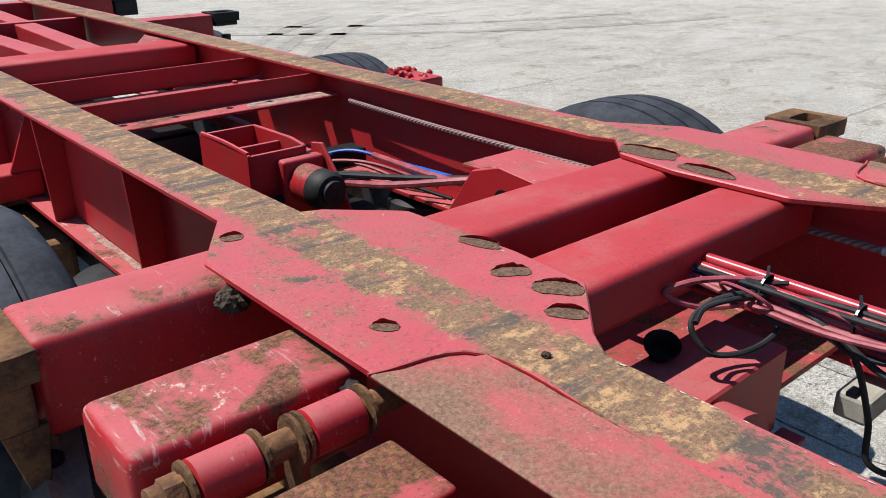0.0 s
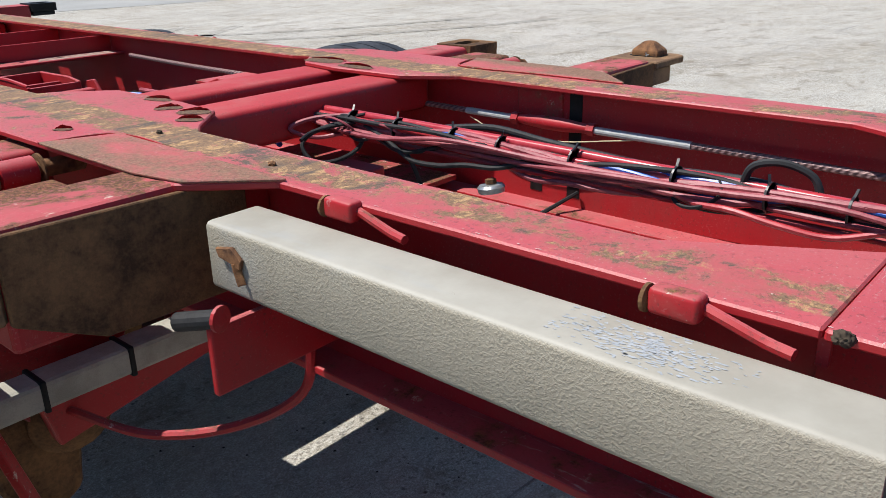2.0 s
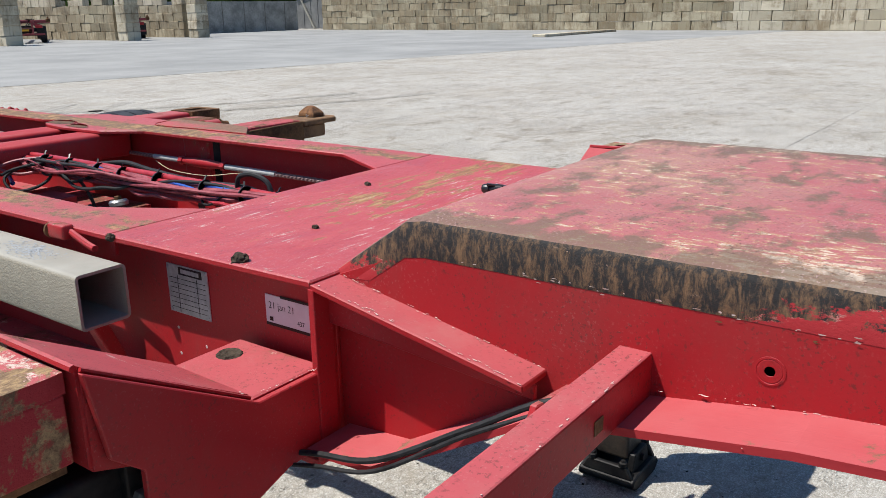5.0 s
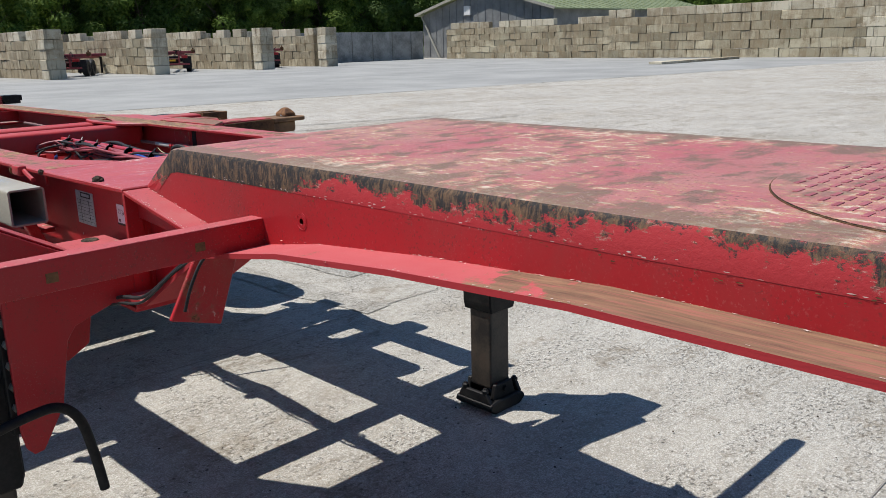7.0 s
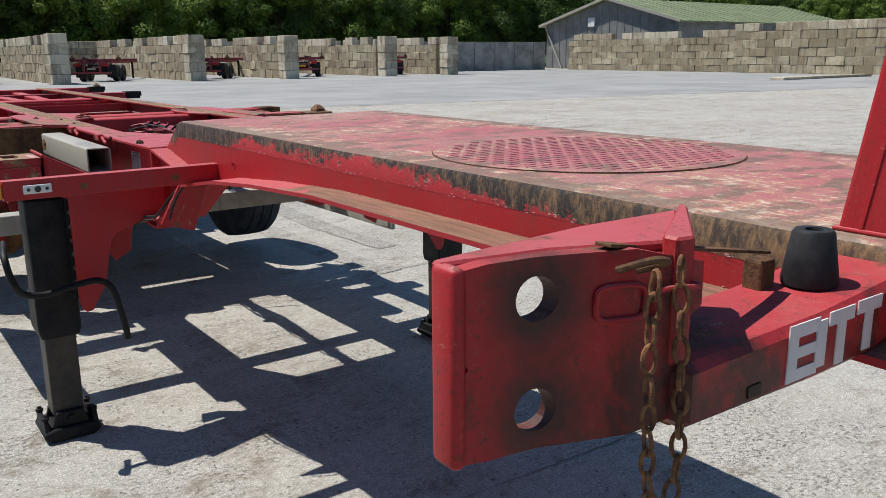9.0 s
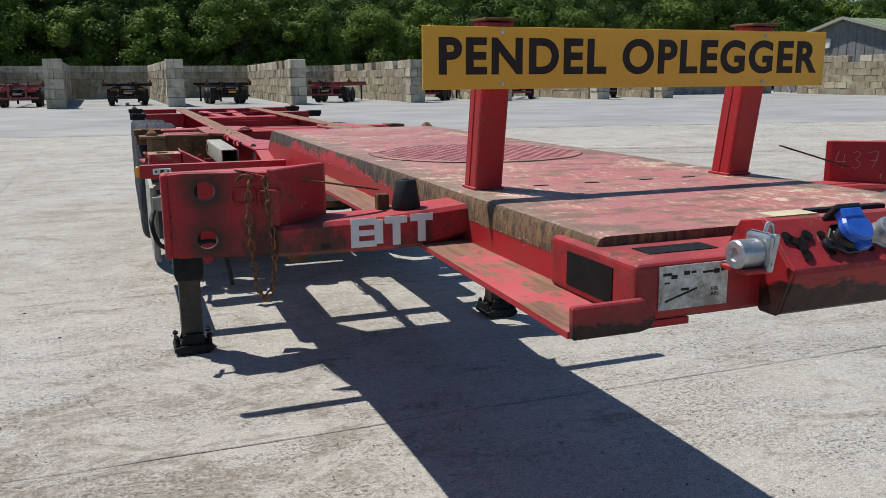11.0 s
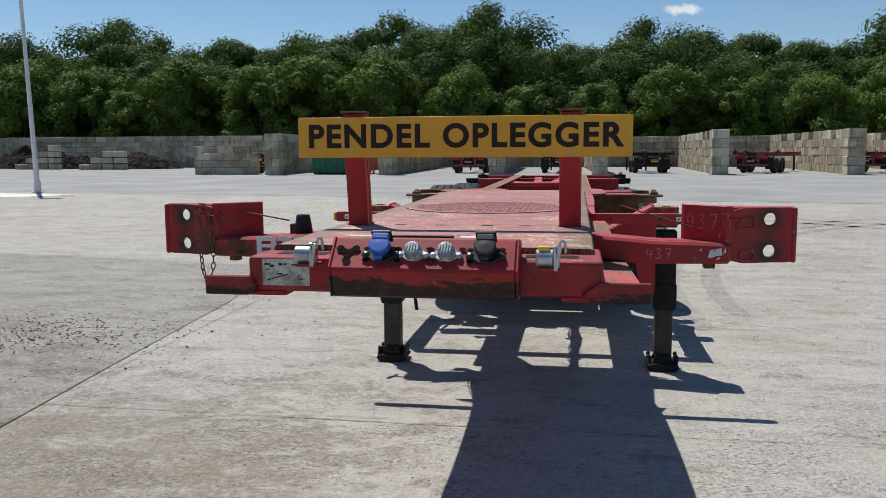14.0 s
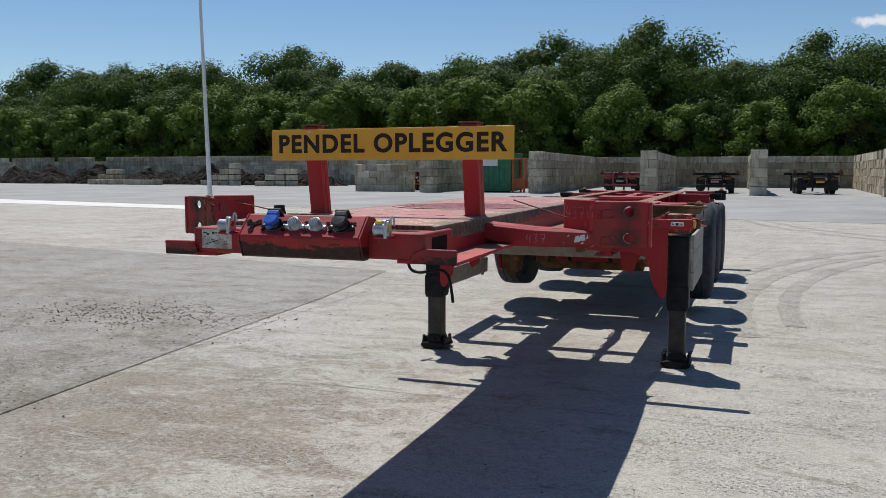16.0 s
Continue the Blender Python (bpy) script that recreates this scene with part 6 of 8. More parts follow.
# ---------------------------------------------------------------- gear on and under the frame
def square_tube(x0, x1, z0, z1, y0, y1, wall, r):
    """A hollow tube along y with rounded corners."""
    def loop(a, b, c, d, rad):
        pts = []
        for cx, cz, a0 in ((b - rad, d - rad, 0), (a + rad, d - rad, 90), (a + rad, c + rad, 180), (b - rad, c + rad, 270)):
            for k in range(4):
                ang = radians(a0 + 30 * k)
                pts.append((cx + rad * math.cos(ang), cz + rad * math.sin(ang)))
        return pts

    o, i = loop(x0, x1, z0, z1, r), loop(x0 + wall, x1 - wall, z0 + wall, z1 - wall, max(r - wall, 0.002))
    bm = bmesh.new()
    rings = [[bm.verts.new((px, y, pz)) for px, pz in pts] for pts, y in ((o, y0), (o, y1), (i, y1), (i, y0))]
    n = len(o)
    for a, b in zip(rings, rings[1:] + rings[:1]):
        for k in range(n):
            bm.faces.new((a[k], a[(k + 1) % n], b[(k + 1) % n], b[k]))
    return bm


def build_side_tube():
    tube = part("side_tube", square_tube(-0.716, -0.606, 1.096, 1.212, 3.538, 4.548, 0.006, 0.010), "tube", trailer, "galvanised square tube carried along the frame", True)
    part("bent_clip", prism([(4.520, 1.176), (4.475, 1.186), (4.452, 1.168), (4.458, 1.150), (4.478, 1.156), (4.512, 1.160)], -0.724, -0.7165, "x", 0.002), "rust_orange", tube, "bent rusty clip on the tube")
    part("clip_tongue", bar((-0.722, 4.470, 1.160), (-0.726, 4.452, 1.128), 0.014, 0.003, 0.001), "rust_orange", tube)
    for y in (4.358, 3.797):
        clip = part("tube_strap", box(-0.604, -0.574, y - 0.032, y + 0.032, 1.222, 1.256, 0.007, 3), "red_worn", trailer, "red strap hooked over the flange", True)
        part("strap_pin", lathe([(0, 0.010), (0.003, 0.018), (0.008, 0.018), (0.010, 0.010)], (-0.590, y + 0.032, 1.236), (0, 1, 0), 16), "rust", clip)
        part("strap_tail", hose([(-0.584, y - 0.028, 1.240), (-0.588, y - 0.065, 1.232), (-0.590, y - 0.105, 1.222), (-0.594, y - 0.136, 1.2190)], 0.0075, 6, 8), "red_worn", clip, smooth=True)
    part("tube_prop", bar((-0.640, 3.635, 1.094), (-0.555, 3.660, 0.904), 0.034, 0.034, 0.005, (0, 1, 0)), "red_mid", trailer)
    plate = part("clamp_plate", box(-0.790, -0.52, 4.455, 4.470, 0.955, 1.075, 0.004), "red", trailer, "red bracket plate with a rubber clamp")
    part("clamp", rod((-0.80, 4.53, 1.070), (-0.775, 4.45, 1.090), 0.016), "rubber", plate)
    part("clamp_pin", lathe([(0, 0.022), (0.006, 0.022), (0.008, 0.010), (0.008, 0)], (-0.775, 4.452, 1.090), (0.3, -1, 0), 16), "red", plate)
    part("hanger_strip", box(-0.60, -0.515, 3.75, 4.55, 1.02, 1.035, 0.002), "red_worn", trailer)
    return tube


build_side_tube()


def build_side_gear(s):
    """Galvanised cross bars and side guard rails."""
    b = part("cross_bar", box(min(0, s * 1.16), max(0, s * 1.16), 3.765, 3.885, 0.80, 0.895, 0.006), "galv", trailer, "galvanised cross bar with bolt holes")
    # black discs paint the shade of the bolt holes
    for x in (0.715, 0.765):
        part("bar_hole", lathe([(0, 0.011), (0.001, 0.011)], (s * x, 3.825, 0.8954), (0, 0, 1), 14), "black", b)
    part("bar_clamp", box(min(s * 0.585, s * 0.690), max(s * 0.585, s * 0.690), 3.762, 3.822, 0.8955, 0.924, 0.006), "inside", b, "weathered grey bar clamp")
    part("clamp_bolt", lathe([(0, 0.016), (0.012, 0.016), (0.02, 0.009), (0.028, 0.008)], (s * 0.615, 3.792, 0.924), (0, 0, 1), 6), "rust", b)
    b = part("cross_bar", box(min(s * 0.36, s * 1.16), max(s * 0.36, s * 1.16), 4.90, 4.975, 0.80, 0.86, 0.010), "galv", trailer, "galvanised cross bar wrapped with tape")
    for x in (0.70, 0.88):
        part("tape", box(min(s * x, s * (x + 0.012)), max(s * x, s * (x + 0.012)), 4.896, 4.979, 0.796, 0.864, 0.004), "black", b)
    for z in (0.455, 0.625, 0.795) if s < 0 else (0.535, 0.700, 0.865):
        part("guard_board", box(s * 1.155 - 0.014, s * 1.155 + 0.014, 3.80, 5.15, z, z + 0.160, 0.006), "galv", trailer, "pale metal side guard board")
    for y in (3.86, 4.94):
        part("guard_post", box(s * 1.135 - 0.008, s * 1.135 + 0.008, y - 0.035, y + 0.035, 0.44 if s < 0 else 0.55, 0.965, 0.003), "galv", trailer)
    # unseen hanger and extra-wide arms, added to keep sun off the ground inboard
    part("hanger", box(s * 0.55 - 0.07, s * 0.55 + 0.07, 5.28, 5.60, 0.56, 0.90, 0.01), "rust", trailer, "rusty suspension hanger added to shade the ground")
    for y in (5.42, 7.16):
        part("wide_hanger_arm", bar((s * 0.60, y, 0.70), (s * 0.60, y + 1.15, 0.64), 0.24, 0.16, 0.020), "rust", trailer, "rusty trailing suspension arm, widened to block sun")
        part("arm_clamp", box(min(s * 0.47, s * 0.74), max(s * 0.47, s * 0.74), y + 0.50, y + 0.80, 0.78, 0.885, 0.012), "rust", trailer)
    part("air_spring", lathe([(0, 0.10), (0.03, 0.14), (0.08, 0.145), (0.10, 0.12), (0.12, 0.145), (0.18, 0.14), (0.21, 0.10)], (s * 0.56, 6.55, 0.67), (0, 0, 1), 24), "rubber", trailer, "black rubber air spring", True)
    part("air_tank", lathe([(0, 0.03), (0.02, 0.09), (0.05, 0.11), (0.65, 0.11), (0.68, 0.09), (0.70, 0.03)], (s * 0.80, 4.05, 0.80), (0, 1, 0), 28), "red_old", trailer, "round red air tank", True) if s > 0 else None
    # winding wheel and cast bracket beside the twist lock
    hub = part("hand_wheel", lathe([(0, 0.034), (0.014, 0.034), (0.019, 0.028), (0.019, 0.006), (0.014, 0.0)], (s * 1.085, 5.11, 1.084), (0, 0, 1), 24), "red", trailer, "red star-shaped hand wheel", True)
    star = []
    for k in range(48):
        a = 2 * math.pi * k / 48
        r = 0.072 + 0.018 * math.cos(5 * a)
        star.append((s * 1.085 + r * math.cos(a), 5.11 + r * math.sin(a), 1.075 + 0.006 * math.cos(5 * a)))
    part("wheel_rim", hose(star + star[:1], 0.008, 2, 8), "red", hub, smooth=True)
    for k in range(5):
        a = 2 * math.pi * (k + 0.0) / 5
        part("spoke", bar((s * 1.085 + 0.02 * math.cos(a), 5.11 + 0.02 * math.sin(a), 1.080), (s * 1.085 + 0.088 * math.cos(a), 5.11 + 0.088 * math.sin(a), 1.076), 0.022, 0.006, 0.002), "rust", hub)
    part("wheel_bracket", prism([(s * 1.0, 4.92), (s * 1.17, 4.95), (s * 1.20, 5.16), (s * 1.12, 5.27), (s * 1.0, 5.22)], 1.015, 1.030, "z", 0.003), "red_rusty", hub, "rusty red plate under the hand wheel")
    part("wheel_shaft", rod((s * 1.085, 5.11, 1.08), (s * 1.085, 5.11, 0.90), 0.02), "rust", hub)
    cast = bmesh.new()
    rows = []
    for y, z, xa, xb in ((5.25, 0.985, 1.095, 1.02), (5.34, 1.000, 1.090, 1.00), (5.44, 1.018, 1.075, 0.985), (5.52, 1.012, 1.065, 0.965), (5.61, 1.030, 1.030, 0.945)):
        rows.append([cast.verts.new((s * x, y, z + dz)) for x, dz in ((xa, 0.0), (xa * 0.6 + xb * 0.4, 0.020), (xa * 0.4 + xb * 0.6, 0.004), (xb, 0.012))])
    for a, b in zip(rows, rows[1:]):
        for k in range(3):
            cast.faces.new((a[k], a[k + 1], b[k + 1], b[k]))
    bmesh.ops.solidify(cast, geom=cast.faces[:], thickness=0.005)
    cast = part("cast_bracket", cast, "zinc", trailer, "dented grey metal bracket above the tyre", True)
    part("bracket_bolt", lathe([(0, 0.018), (0.010, 0.018), (0.016, 0.010), (0.017, 0)], (s * 1.005, 5.555, 1.030), (0, 0, 1), 16), "black", cast)


build_side_gear(-1)
build_side_gear(1)


def build_rope():
    x = 0.480
    tb = part("turnbuckle", lathe([(0, 0.011), (0.02, 0.013), (0.09, 0.0185), (0.16, 0.0185), (0.23, 0.013), (0.25, 0.011)], (x, 4.80, 1.140), (0, -1, 0), 18), "red_worn", trailer, "red turnbuckle on a steel rope", True)
    part("thread", rod((x, 4.98, 1.141), (x, 4.80, 1.140), 0.010), "galv_pale", tb)
    part("thread", rod((x, 4.55, 1.139), (x, 4.27, 1.138), 0.0105), "galv_pale", tb, "bright threaded rod")
    for y in (4.80, 4.552):
        part("lock_nut", lathe([(0, 0.018), (0.022, 0.018)], (x, y + 0.011, 1.14), (0, -1, 0), 6), "red", tb)
    part("steel_rope", hose([(x, 4.28, 1.138), (x, 4.0, 1.136), (x - 0.01, 3.62, 1.134)], 0.0090, 4, 8), "rope", trailer, "twisted steel rope", True)
    part("steel_rope", hose([(x - 0.02, 6.86, 1.16), (x - 0.03, 6.3, 1.155), (x - 0.02, 5.6, 1.152), (x, 4.95, 1.141)], 0.0085, 6, 8), "rope", trailer, "twisted steel rope", True)
    part("tie_wire", hose([(x - 0.01, 4.96, 1.125), (x - 0.02, 4.85, 1.10), (x - 0.02, 4.65, 1.098), (x - 0.01, 4.50, 1.118), (x, 4.42, 1.13)], 0.0016, 6, 6), "cream", trailer, smooth=True)


build_rope()


def build_cables():
    """A drooping bundle of painted-over cables and hoses down the middle of the frame."""
    rnd = random.Random(11)
    part("cable_carrier", box(-0.070, -0.045, 3.50, 5.40, 1.142, 1.150, 0.002), "red", trailer, "red cable carrier strip")
    for k in range(14):
        x0 = rnd.uniform(-0.08, -0.02)
        pts = []
        for i in range(9):
            y = 5.30 - i * 0.215
            pts.append((x0 + rnd.uniform(-0.014, 0.014) + 0.016 * math.sin(i * 0.9 + k), y, 1.172 + rnd.uniform(-0.010, 0.028)))
        mat = ("pink_hose", "pink_hose", "rubber", "pink_hose", "rubber", "blue", "pink_hose")[k % 7]
        part("cable", hose(pts, rnd.uniform(0.0045, 0.0085), 6, 8), mat, trailer, {"pink_hose": "cable with red overspray", "rubber": "black cable", "blue": "blue air hose"}[mat], True)
    part("hose_pipe", hose([(-0.03, 5.30, 1.196), (-0.035, 4.6, 1.198), (-0.03, 4.0, 1.192), (-0.03, 3.55, 1.188)], 0.011, 6, 10), "pipe_red", trailer, "straight red pipe in the bundle", True)
    part("hose_pipe", hose([(-0.052, 5.28, 1.190), (-0.060, 4.6, 1.186), (-0.048, 4.0, 1.184), (-0.052, 3.56, 1.180)], 0.009, 6, 10), "pipe_red", trailer, "straight red pipe in the bundle", True)
    for k, (ya, yb, drop) in enumerate(((4.95, 4.42, 0.10), (4.62, 4.05, 0.085), (4.45, 3.80, 0.075), (4.15, 3.62, 0.06), (5.05, 4.60, 0.07))):
        pts = [(-0.06 + 0.02 * (k % 3) - 0.030 * math.sin(math.pi * i / 6), ya + (yb - ya) * i / 6, 1.180 - 0.55 * drop * math.sin(math.pi * i / 6) + 0.008 * math.sin(i * 2.1 + k)) for i in range(7)]
        part("cable", hose(pts, 0.0062, 7, 8), ("rubber", "pink_hose", "rubber", "pipe_red", "rubber")[k], trailer, "sagging cable under the bundle", True)
    part("cable", hose([(-0.01, 4.72, 1.196), (0.0, 4.58, 1.212), (-0.02, 4.40, 1.205), (-0.03, 4.15, 1.196), (-0.02, 3.95, 1.198), (-0.05, 3.75, 1.180), (-0.03, 3.56, 1.176)], 0.008, 8, 9), "rubber", trailer, "black cable", True)
    part("cable_loop", hose([(-0.03, 3.98, 1.19), (-0.035, 3.96, 1.232), (-0.03, 3.91, 1.244), (-0.02, 3.86, 1.226), (-0.02, 3.84, 1.19)], 0.0075, 8, 8), "rubber", trailer, "stiff black cable loop", True)
    # loose loops
    for k in range(9):
        y = 4.96 - rnd.uniform(0, 1.15) if k > 3 else 4.98 + rnd.uniform(-0.08, 0.05)
        x = rnd.uniform(-0.10, -0.03)
        r = rnd.uniform(0.025, 0.045)
        tilt = rnd.uniform(-0.4, 0.4)
        pts = [(x + r * 0.5 * math.cos(a) + tilt * 0.05, y + r * math.sin(a) * 1.1, 1.175 + 0.9 * r * math.cos(a + tilt) * (0.75 if k % 2 else -0.6)) for a in [0.2 + 0.75 * i for i in range(8)]]
        part("cable_loop", hose(pts, rnd.uniform(0.003, 0.0055), 6, 7), "rubber" if k % 3 else "pink_hose", trailer, smooth=True)
    for y in (5.0, 4.84, 4.66, 4.52, 4.33, 4.10, 3.92, 3.78):
        tie = part("cable_tie", lathe([(-0.0022, 0.0285), (0.0022, 0.0285), (0.0022, 0.0265), (-0.0022, 0.0265)], (-0.05, y, 1.184), (0, 1, 0), 18), "plastic", trailer, "black cable tie")
        part("tie_tail", bar((-0.055, y, 1.206), (-0.045 + rnd.uniform(-0.01, 0.01), y + rnd.uniform(-0.01, 0.01), 1.224), 0.005, 0.003, 0), "plastic", tie)
    for ob in list(trailer.children):
        if ob.name.split(".")[0] in ("cable", "cable_loop", "cable_tie", "hose_pipe", "cable_carrier"):
            ob.location.x += 0.09
    # long drooping lines on to the shaded fittings
    part("hose_line", hose([(0.30, 6.4, 1.06), (0.28, 6.0, 1.08), (0.22, 5.7, 1.06), (0.10, 5.4, 1.05)], 0.009, 8, 8), "blue", trailer, smooth=True)
    part("hose_line", hose([(0.26, 6.45, 1.08), (0.22, 6.05, 1.10), (0.30, 5.75, 1.10), (0.26, 5.5, 1.06)], 0.010, 8, 8), "pink_hose", trailer, smooth=True)
    part("hose_line", hose([(0.02, 6.5, 1.06), (0.18, 6.15, 1.09), (0.34, 5.85, 1.12), (0.36, 5.62, 1.12)], 0.009, 8, 8), "rubber", trailer, smooth=True)
    part("hose_line", hose([(0.06, 6.5, 1.03), (0.12, 6.2, 1.07), (0.24, 5.9, 1.13), (0.40, 5.65, 1.14)], 0.011, 8, 8), "pink_hose", trailer, smooth=True)


build_cables()


def build_mid_gear():
    """The red sliding-lock bracket, its black buffer and the gusset before the cross tubes."""
    b = part("lock_bracket", box(-0.135, 0.055, 6.52, 6.534, 0.86, 1.135, 0.003), "red", trailer, "open red bracket box with a black buffer")
    for xa in (-0.140, 0.048):
        part("bracket_side", prism([(6.52, 0.86), (6.84, 0.86), (6.84, 1.145), (6.60, 1.148), (6.52, 1.138)], xa, xa + 0.012, "x", 0.003), "red", b)
    part("bracket_back", box(-0.128, 0.048, 6.826, 6.84, 0.86, 1.145, 0.003), "red", b)
    part("bracket_rib", box(-0.128, 0.048, 6.66, 6.675, 1.02, 1.125, 0.004), "red_worn", b)
    part("bracket_floor", box(-0.128, 0.048, 6.54, 6.82, 0.98, 0.992, 0.002), "red_old", b)
    part("rim_weld", hose([(-0.134, 6.53, 1.140), (-0.136, 6.68, 1.150), (-0.134, 6.83, 1.147)], 0.007, 4, 6), "red_worn", b, smooth=True)
    part("bracket_cheek", prism([(6.30, 0.86), (6.56, 0.86), (6.56, 1.13), (6.50, 1.14), (6.42, 1.05)], 0.098, 0.110, "x", 0.003), "red", b)
    part("saddle", box(-0.05, 0.098, 6.48, 6.53, 0.90, 1.110, 0.012, 3), "red", b, smooth=True)
    part("round_sleeve", lathe([(0, 0.058), (0.030, 0.060), (0.10, 0.060), (0.105, 0.055)], (0.020, 6.50, 1.035), (0.06, -1, -0.03), 28), "red_old", b, "scorched red sleeve", True)
    part("buffer_nose", lathe([(0, 0.061), (0.045, 0.062), (0.060, 0.052), (0.062, 0.040), (0.074, 0.038), (0.076, 0.012), (0.070, 0.0)], (0.026, 6.405, 1.032), (0.06, -1, -0.03), 26), "rubber", b, "worn black buffer", True)
    part("cross_pin", rod((-0.10, 6.50, 0.99), (0.25, 6.50, 0.99), 0.014), "black", b)
    # box, funnel and round housing under the cable bundle
    vb = part("valve_box", prism([(-0.36, 4.975), (0.13, 4.985), (0.13, 5.14), (-0.36, 5.14)], 0.86, 1.045, "z", 0.005), "red", trailer, "red boxed bracket under the cable bundle")
    part("box_lip", box(-0.36, 0.145, 4.93, 4.978, 0.855, 0.866, 0.002), "red_worn", vb)
    part("funnel", lathe([(0, 0.016), (0.05, 0.022), (0.062, 0.034), (0.058, 0.034), (0.03, 0.018)], (-0.07, 5.13, 1.02), (-0.3, -0.3, 1), 20), "black", vb, smooth=True)
    part("round_housing", lathe([(0, 0.02), (0.004, 0.105), (0.06, 0.108), (0.064, 0.0)], (-0.16, 4.97, 0.945), (0, -1, 0), 36), "red", vb, smooth=True)
    part("drip_cable", hose([(0.055, 4.93, 1.17), (0.09, 4.86, 1.10), (0.11, 4.82, 0.98), (0.10, 4.80, 0.90), (0.16, 4.74, 0.88), (0.34, 4.66, 0.90), (0.50, 4.60, 0.95)], 0.006, 8, 7), "rubber", trailer, "thin black hanging cable", True)
    part("cable_clip", box(0.082, 0.112, 4.835, 4.855, 1.02, 1.03, 0.003), "plastic", trailer)
    part("cable_loop", hose([(0.05, 4.98, 1.19), (-0.03, 5.05, 1.17), (-0.09, 5.06, 1.14), (-0.09, 5.02, 1.10), (-0.04, 4.98, 1.10), (0.02, 4.96, 1.13), (0.05, 4.99, 1.18)], 0.0055, 8, 8), "rubber", trailer, "stiff black cable loop", True)
    part("cable_loop", hose([(0.06, 4.99, 1.20), (-0.02, 5.09, 1.19), (-0.07, 5.13, 1.165), (-0.02, 5.08, 1.14), (0.05, 5.0, 1.16)], 0.006, 8, 8), "pink_hose", trailer, smooth=True)
    part("cable_loop", hose([(0.04, 4.98, 1.185), (-0.03, 5.03, 1.175), (-0.07, 5.05, 1.165), (-0.11, 5.04, 1.155)], 0.005, 8, 8), "rubber", trailer, smooth=True)
    w = part("swivel_washer", lathe([(0, 0.030), (0.012, 0.032), (0.018, 0.027), (0.020, 0.0)], (0.015, 4.53, 1.085), (0, 0.15, 1), 26), "zinc", trailer, "grey washer and nut under the cables", True)
    part("swivel_nut", lathe([(0, 0.013), (0.010, 0.013), (0.012, 0.008), (0.012, 0.0)], (0.015, 4.532, 1.105), (0, 0.15, 1), 6), "rust", w)
    # black upright bands on the far web
    for y0, y1 in ((4.725, 4.765), (4.60, 4.64)):
        part("black_band", box(0.5062, 0.5078, y0, y1, 0.93, 1.232, 0.0), "black", trailer, "black upright band on the web")
    g = part("gusset_plate", prism([(5.60, 1.00), (5.60, 1.18), (5.80, 1.20), (5.90, 1.17), (6.02, 1.0)], 0.175, 0.187, "x", 0.003), "red", trailer, "red gusset ahead of the cross tubes")
    # black disc paints the shade of the hole in the gusset
    part("gusset_ring", lathe([(0, 0.035), (0.002, 0.035), (0.002, 0.0)], (0.174, 5.78, 1.11), (-1, 0, 0), 22), "black", g)
    part("gusset_rod", rod((0.10, 5.74, 1.05), (0.42, 5.74, 1.05), 0.012), "red", g)
    part("gusset_top", box(0.187, 0.40, 5.62, 5.95, 1.165, 1.177, 0.003), "red_worn", g)
    # invented plate that hides bright ground under the frame
    part("added_sub_floor", box(-0.45, 0.45, 5.66, 7.05, 0.66, 0.68, 0.002), "rust", trailer, "added rusty plate that darkens the view below the frame")
    tank = part("air_tank", lathe([(0, 0.03), (0.02, 0.09), (0.05, 0.125), (0.75, 0.125), (0.78, 0.09), (0.80, 0.03)], (-0.40, 5.28, 0.72), (1, 0, 0), 28), "red_old", trailer, "sooty round air tank across the frame", True)
    for x in (-0.22, 0.22):
        part("tank_strap", lathe([(-0.02, 0.128), (0.02, 0.128), (0.02, 0.1245), (-0.02, 0.1245)], (x, 5.28, 0.72), (1, 0, 0), 28), "black", tank)
    part("spring_beam", box(-0.55, 0.55, 5.36, 5.48, 0.50, 0.62, 0.012), "rust", trailer, "rusty cross beam ahead of the axle")
    for x in (-0.30, 0.28):
        part("brake_chamber", lathe([(0, 0.05), (0.02, 0.080), (0.07, 0.082), (0.075, 0.09), (0.085, 0.09), (0.09, 0.080), (0.15, 0.075), (0.17, 0.03)], (x, 5.62, 0.56), (0, 1, 0.1), 22), "black", trailer, "black brake chamber", True)
    part("hanger_box", prism([(-0.72, 0.90), (-0.98, 0.90), (-0.95, 0.55), (-0.88, 0.42), (-0.78, 0.48)], 5.08, 5.30, "y", 0.01), "rust", trailer, "rusty suspension bracket")
    part("brake_pot", lathe([(0, 0.05), (0.02, 0.085), (0.06, 0.085), (0.07, 0.09), (0.08, 0.085), (0.14, 0.08), (0.16, 0.03)], (-0.80, 5.02, 0.68), (0.2, 1, 0.1), 22), "rust", trailer, "rusty brake chamber", True)
    part("hanger_plate", prism([(-0.60, 0.90), (-0.92, 0.90), (-0.90, 0.74), (-0.84, 0.66), (-0.76, 0.70), (-0.66, 0.78)], 5.05, 5.062, "y", 0.003), "red_old", trailer, "ragged red hanger plate")
    part("hanger_beam", bar((-0.50, 4.98, 0.80), (-0.86, 5.0, 0.72), 0.05, 0.11, 0.006), "red_mid", trailer, "red slanting hanger beam")
    part("drop_hose", hose([(-0.56, 4.50, 0.97), (-0.575, 4.52, 0.84), (-0.64, 4.66, 0.74), (-0.75, 4.80, 0.72), (-0.82, 4.98, 0.74)], 0.010, 8, 8), "red_worn", trailer, "red hanging air hose", True)
    part("point_bar", bar((-0.98, 4.99, 0.80), (-0.92, 4.92, 0.52), 0.03, 0.02, 0.004), "red_worn", trailer)
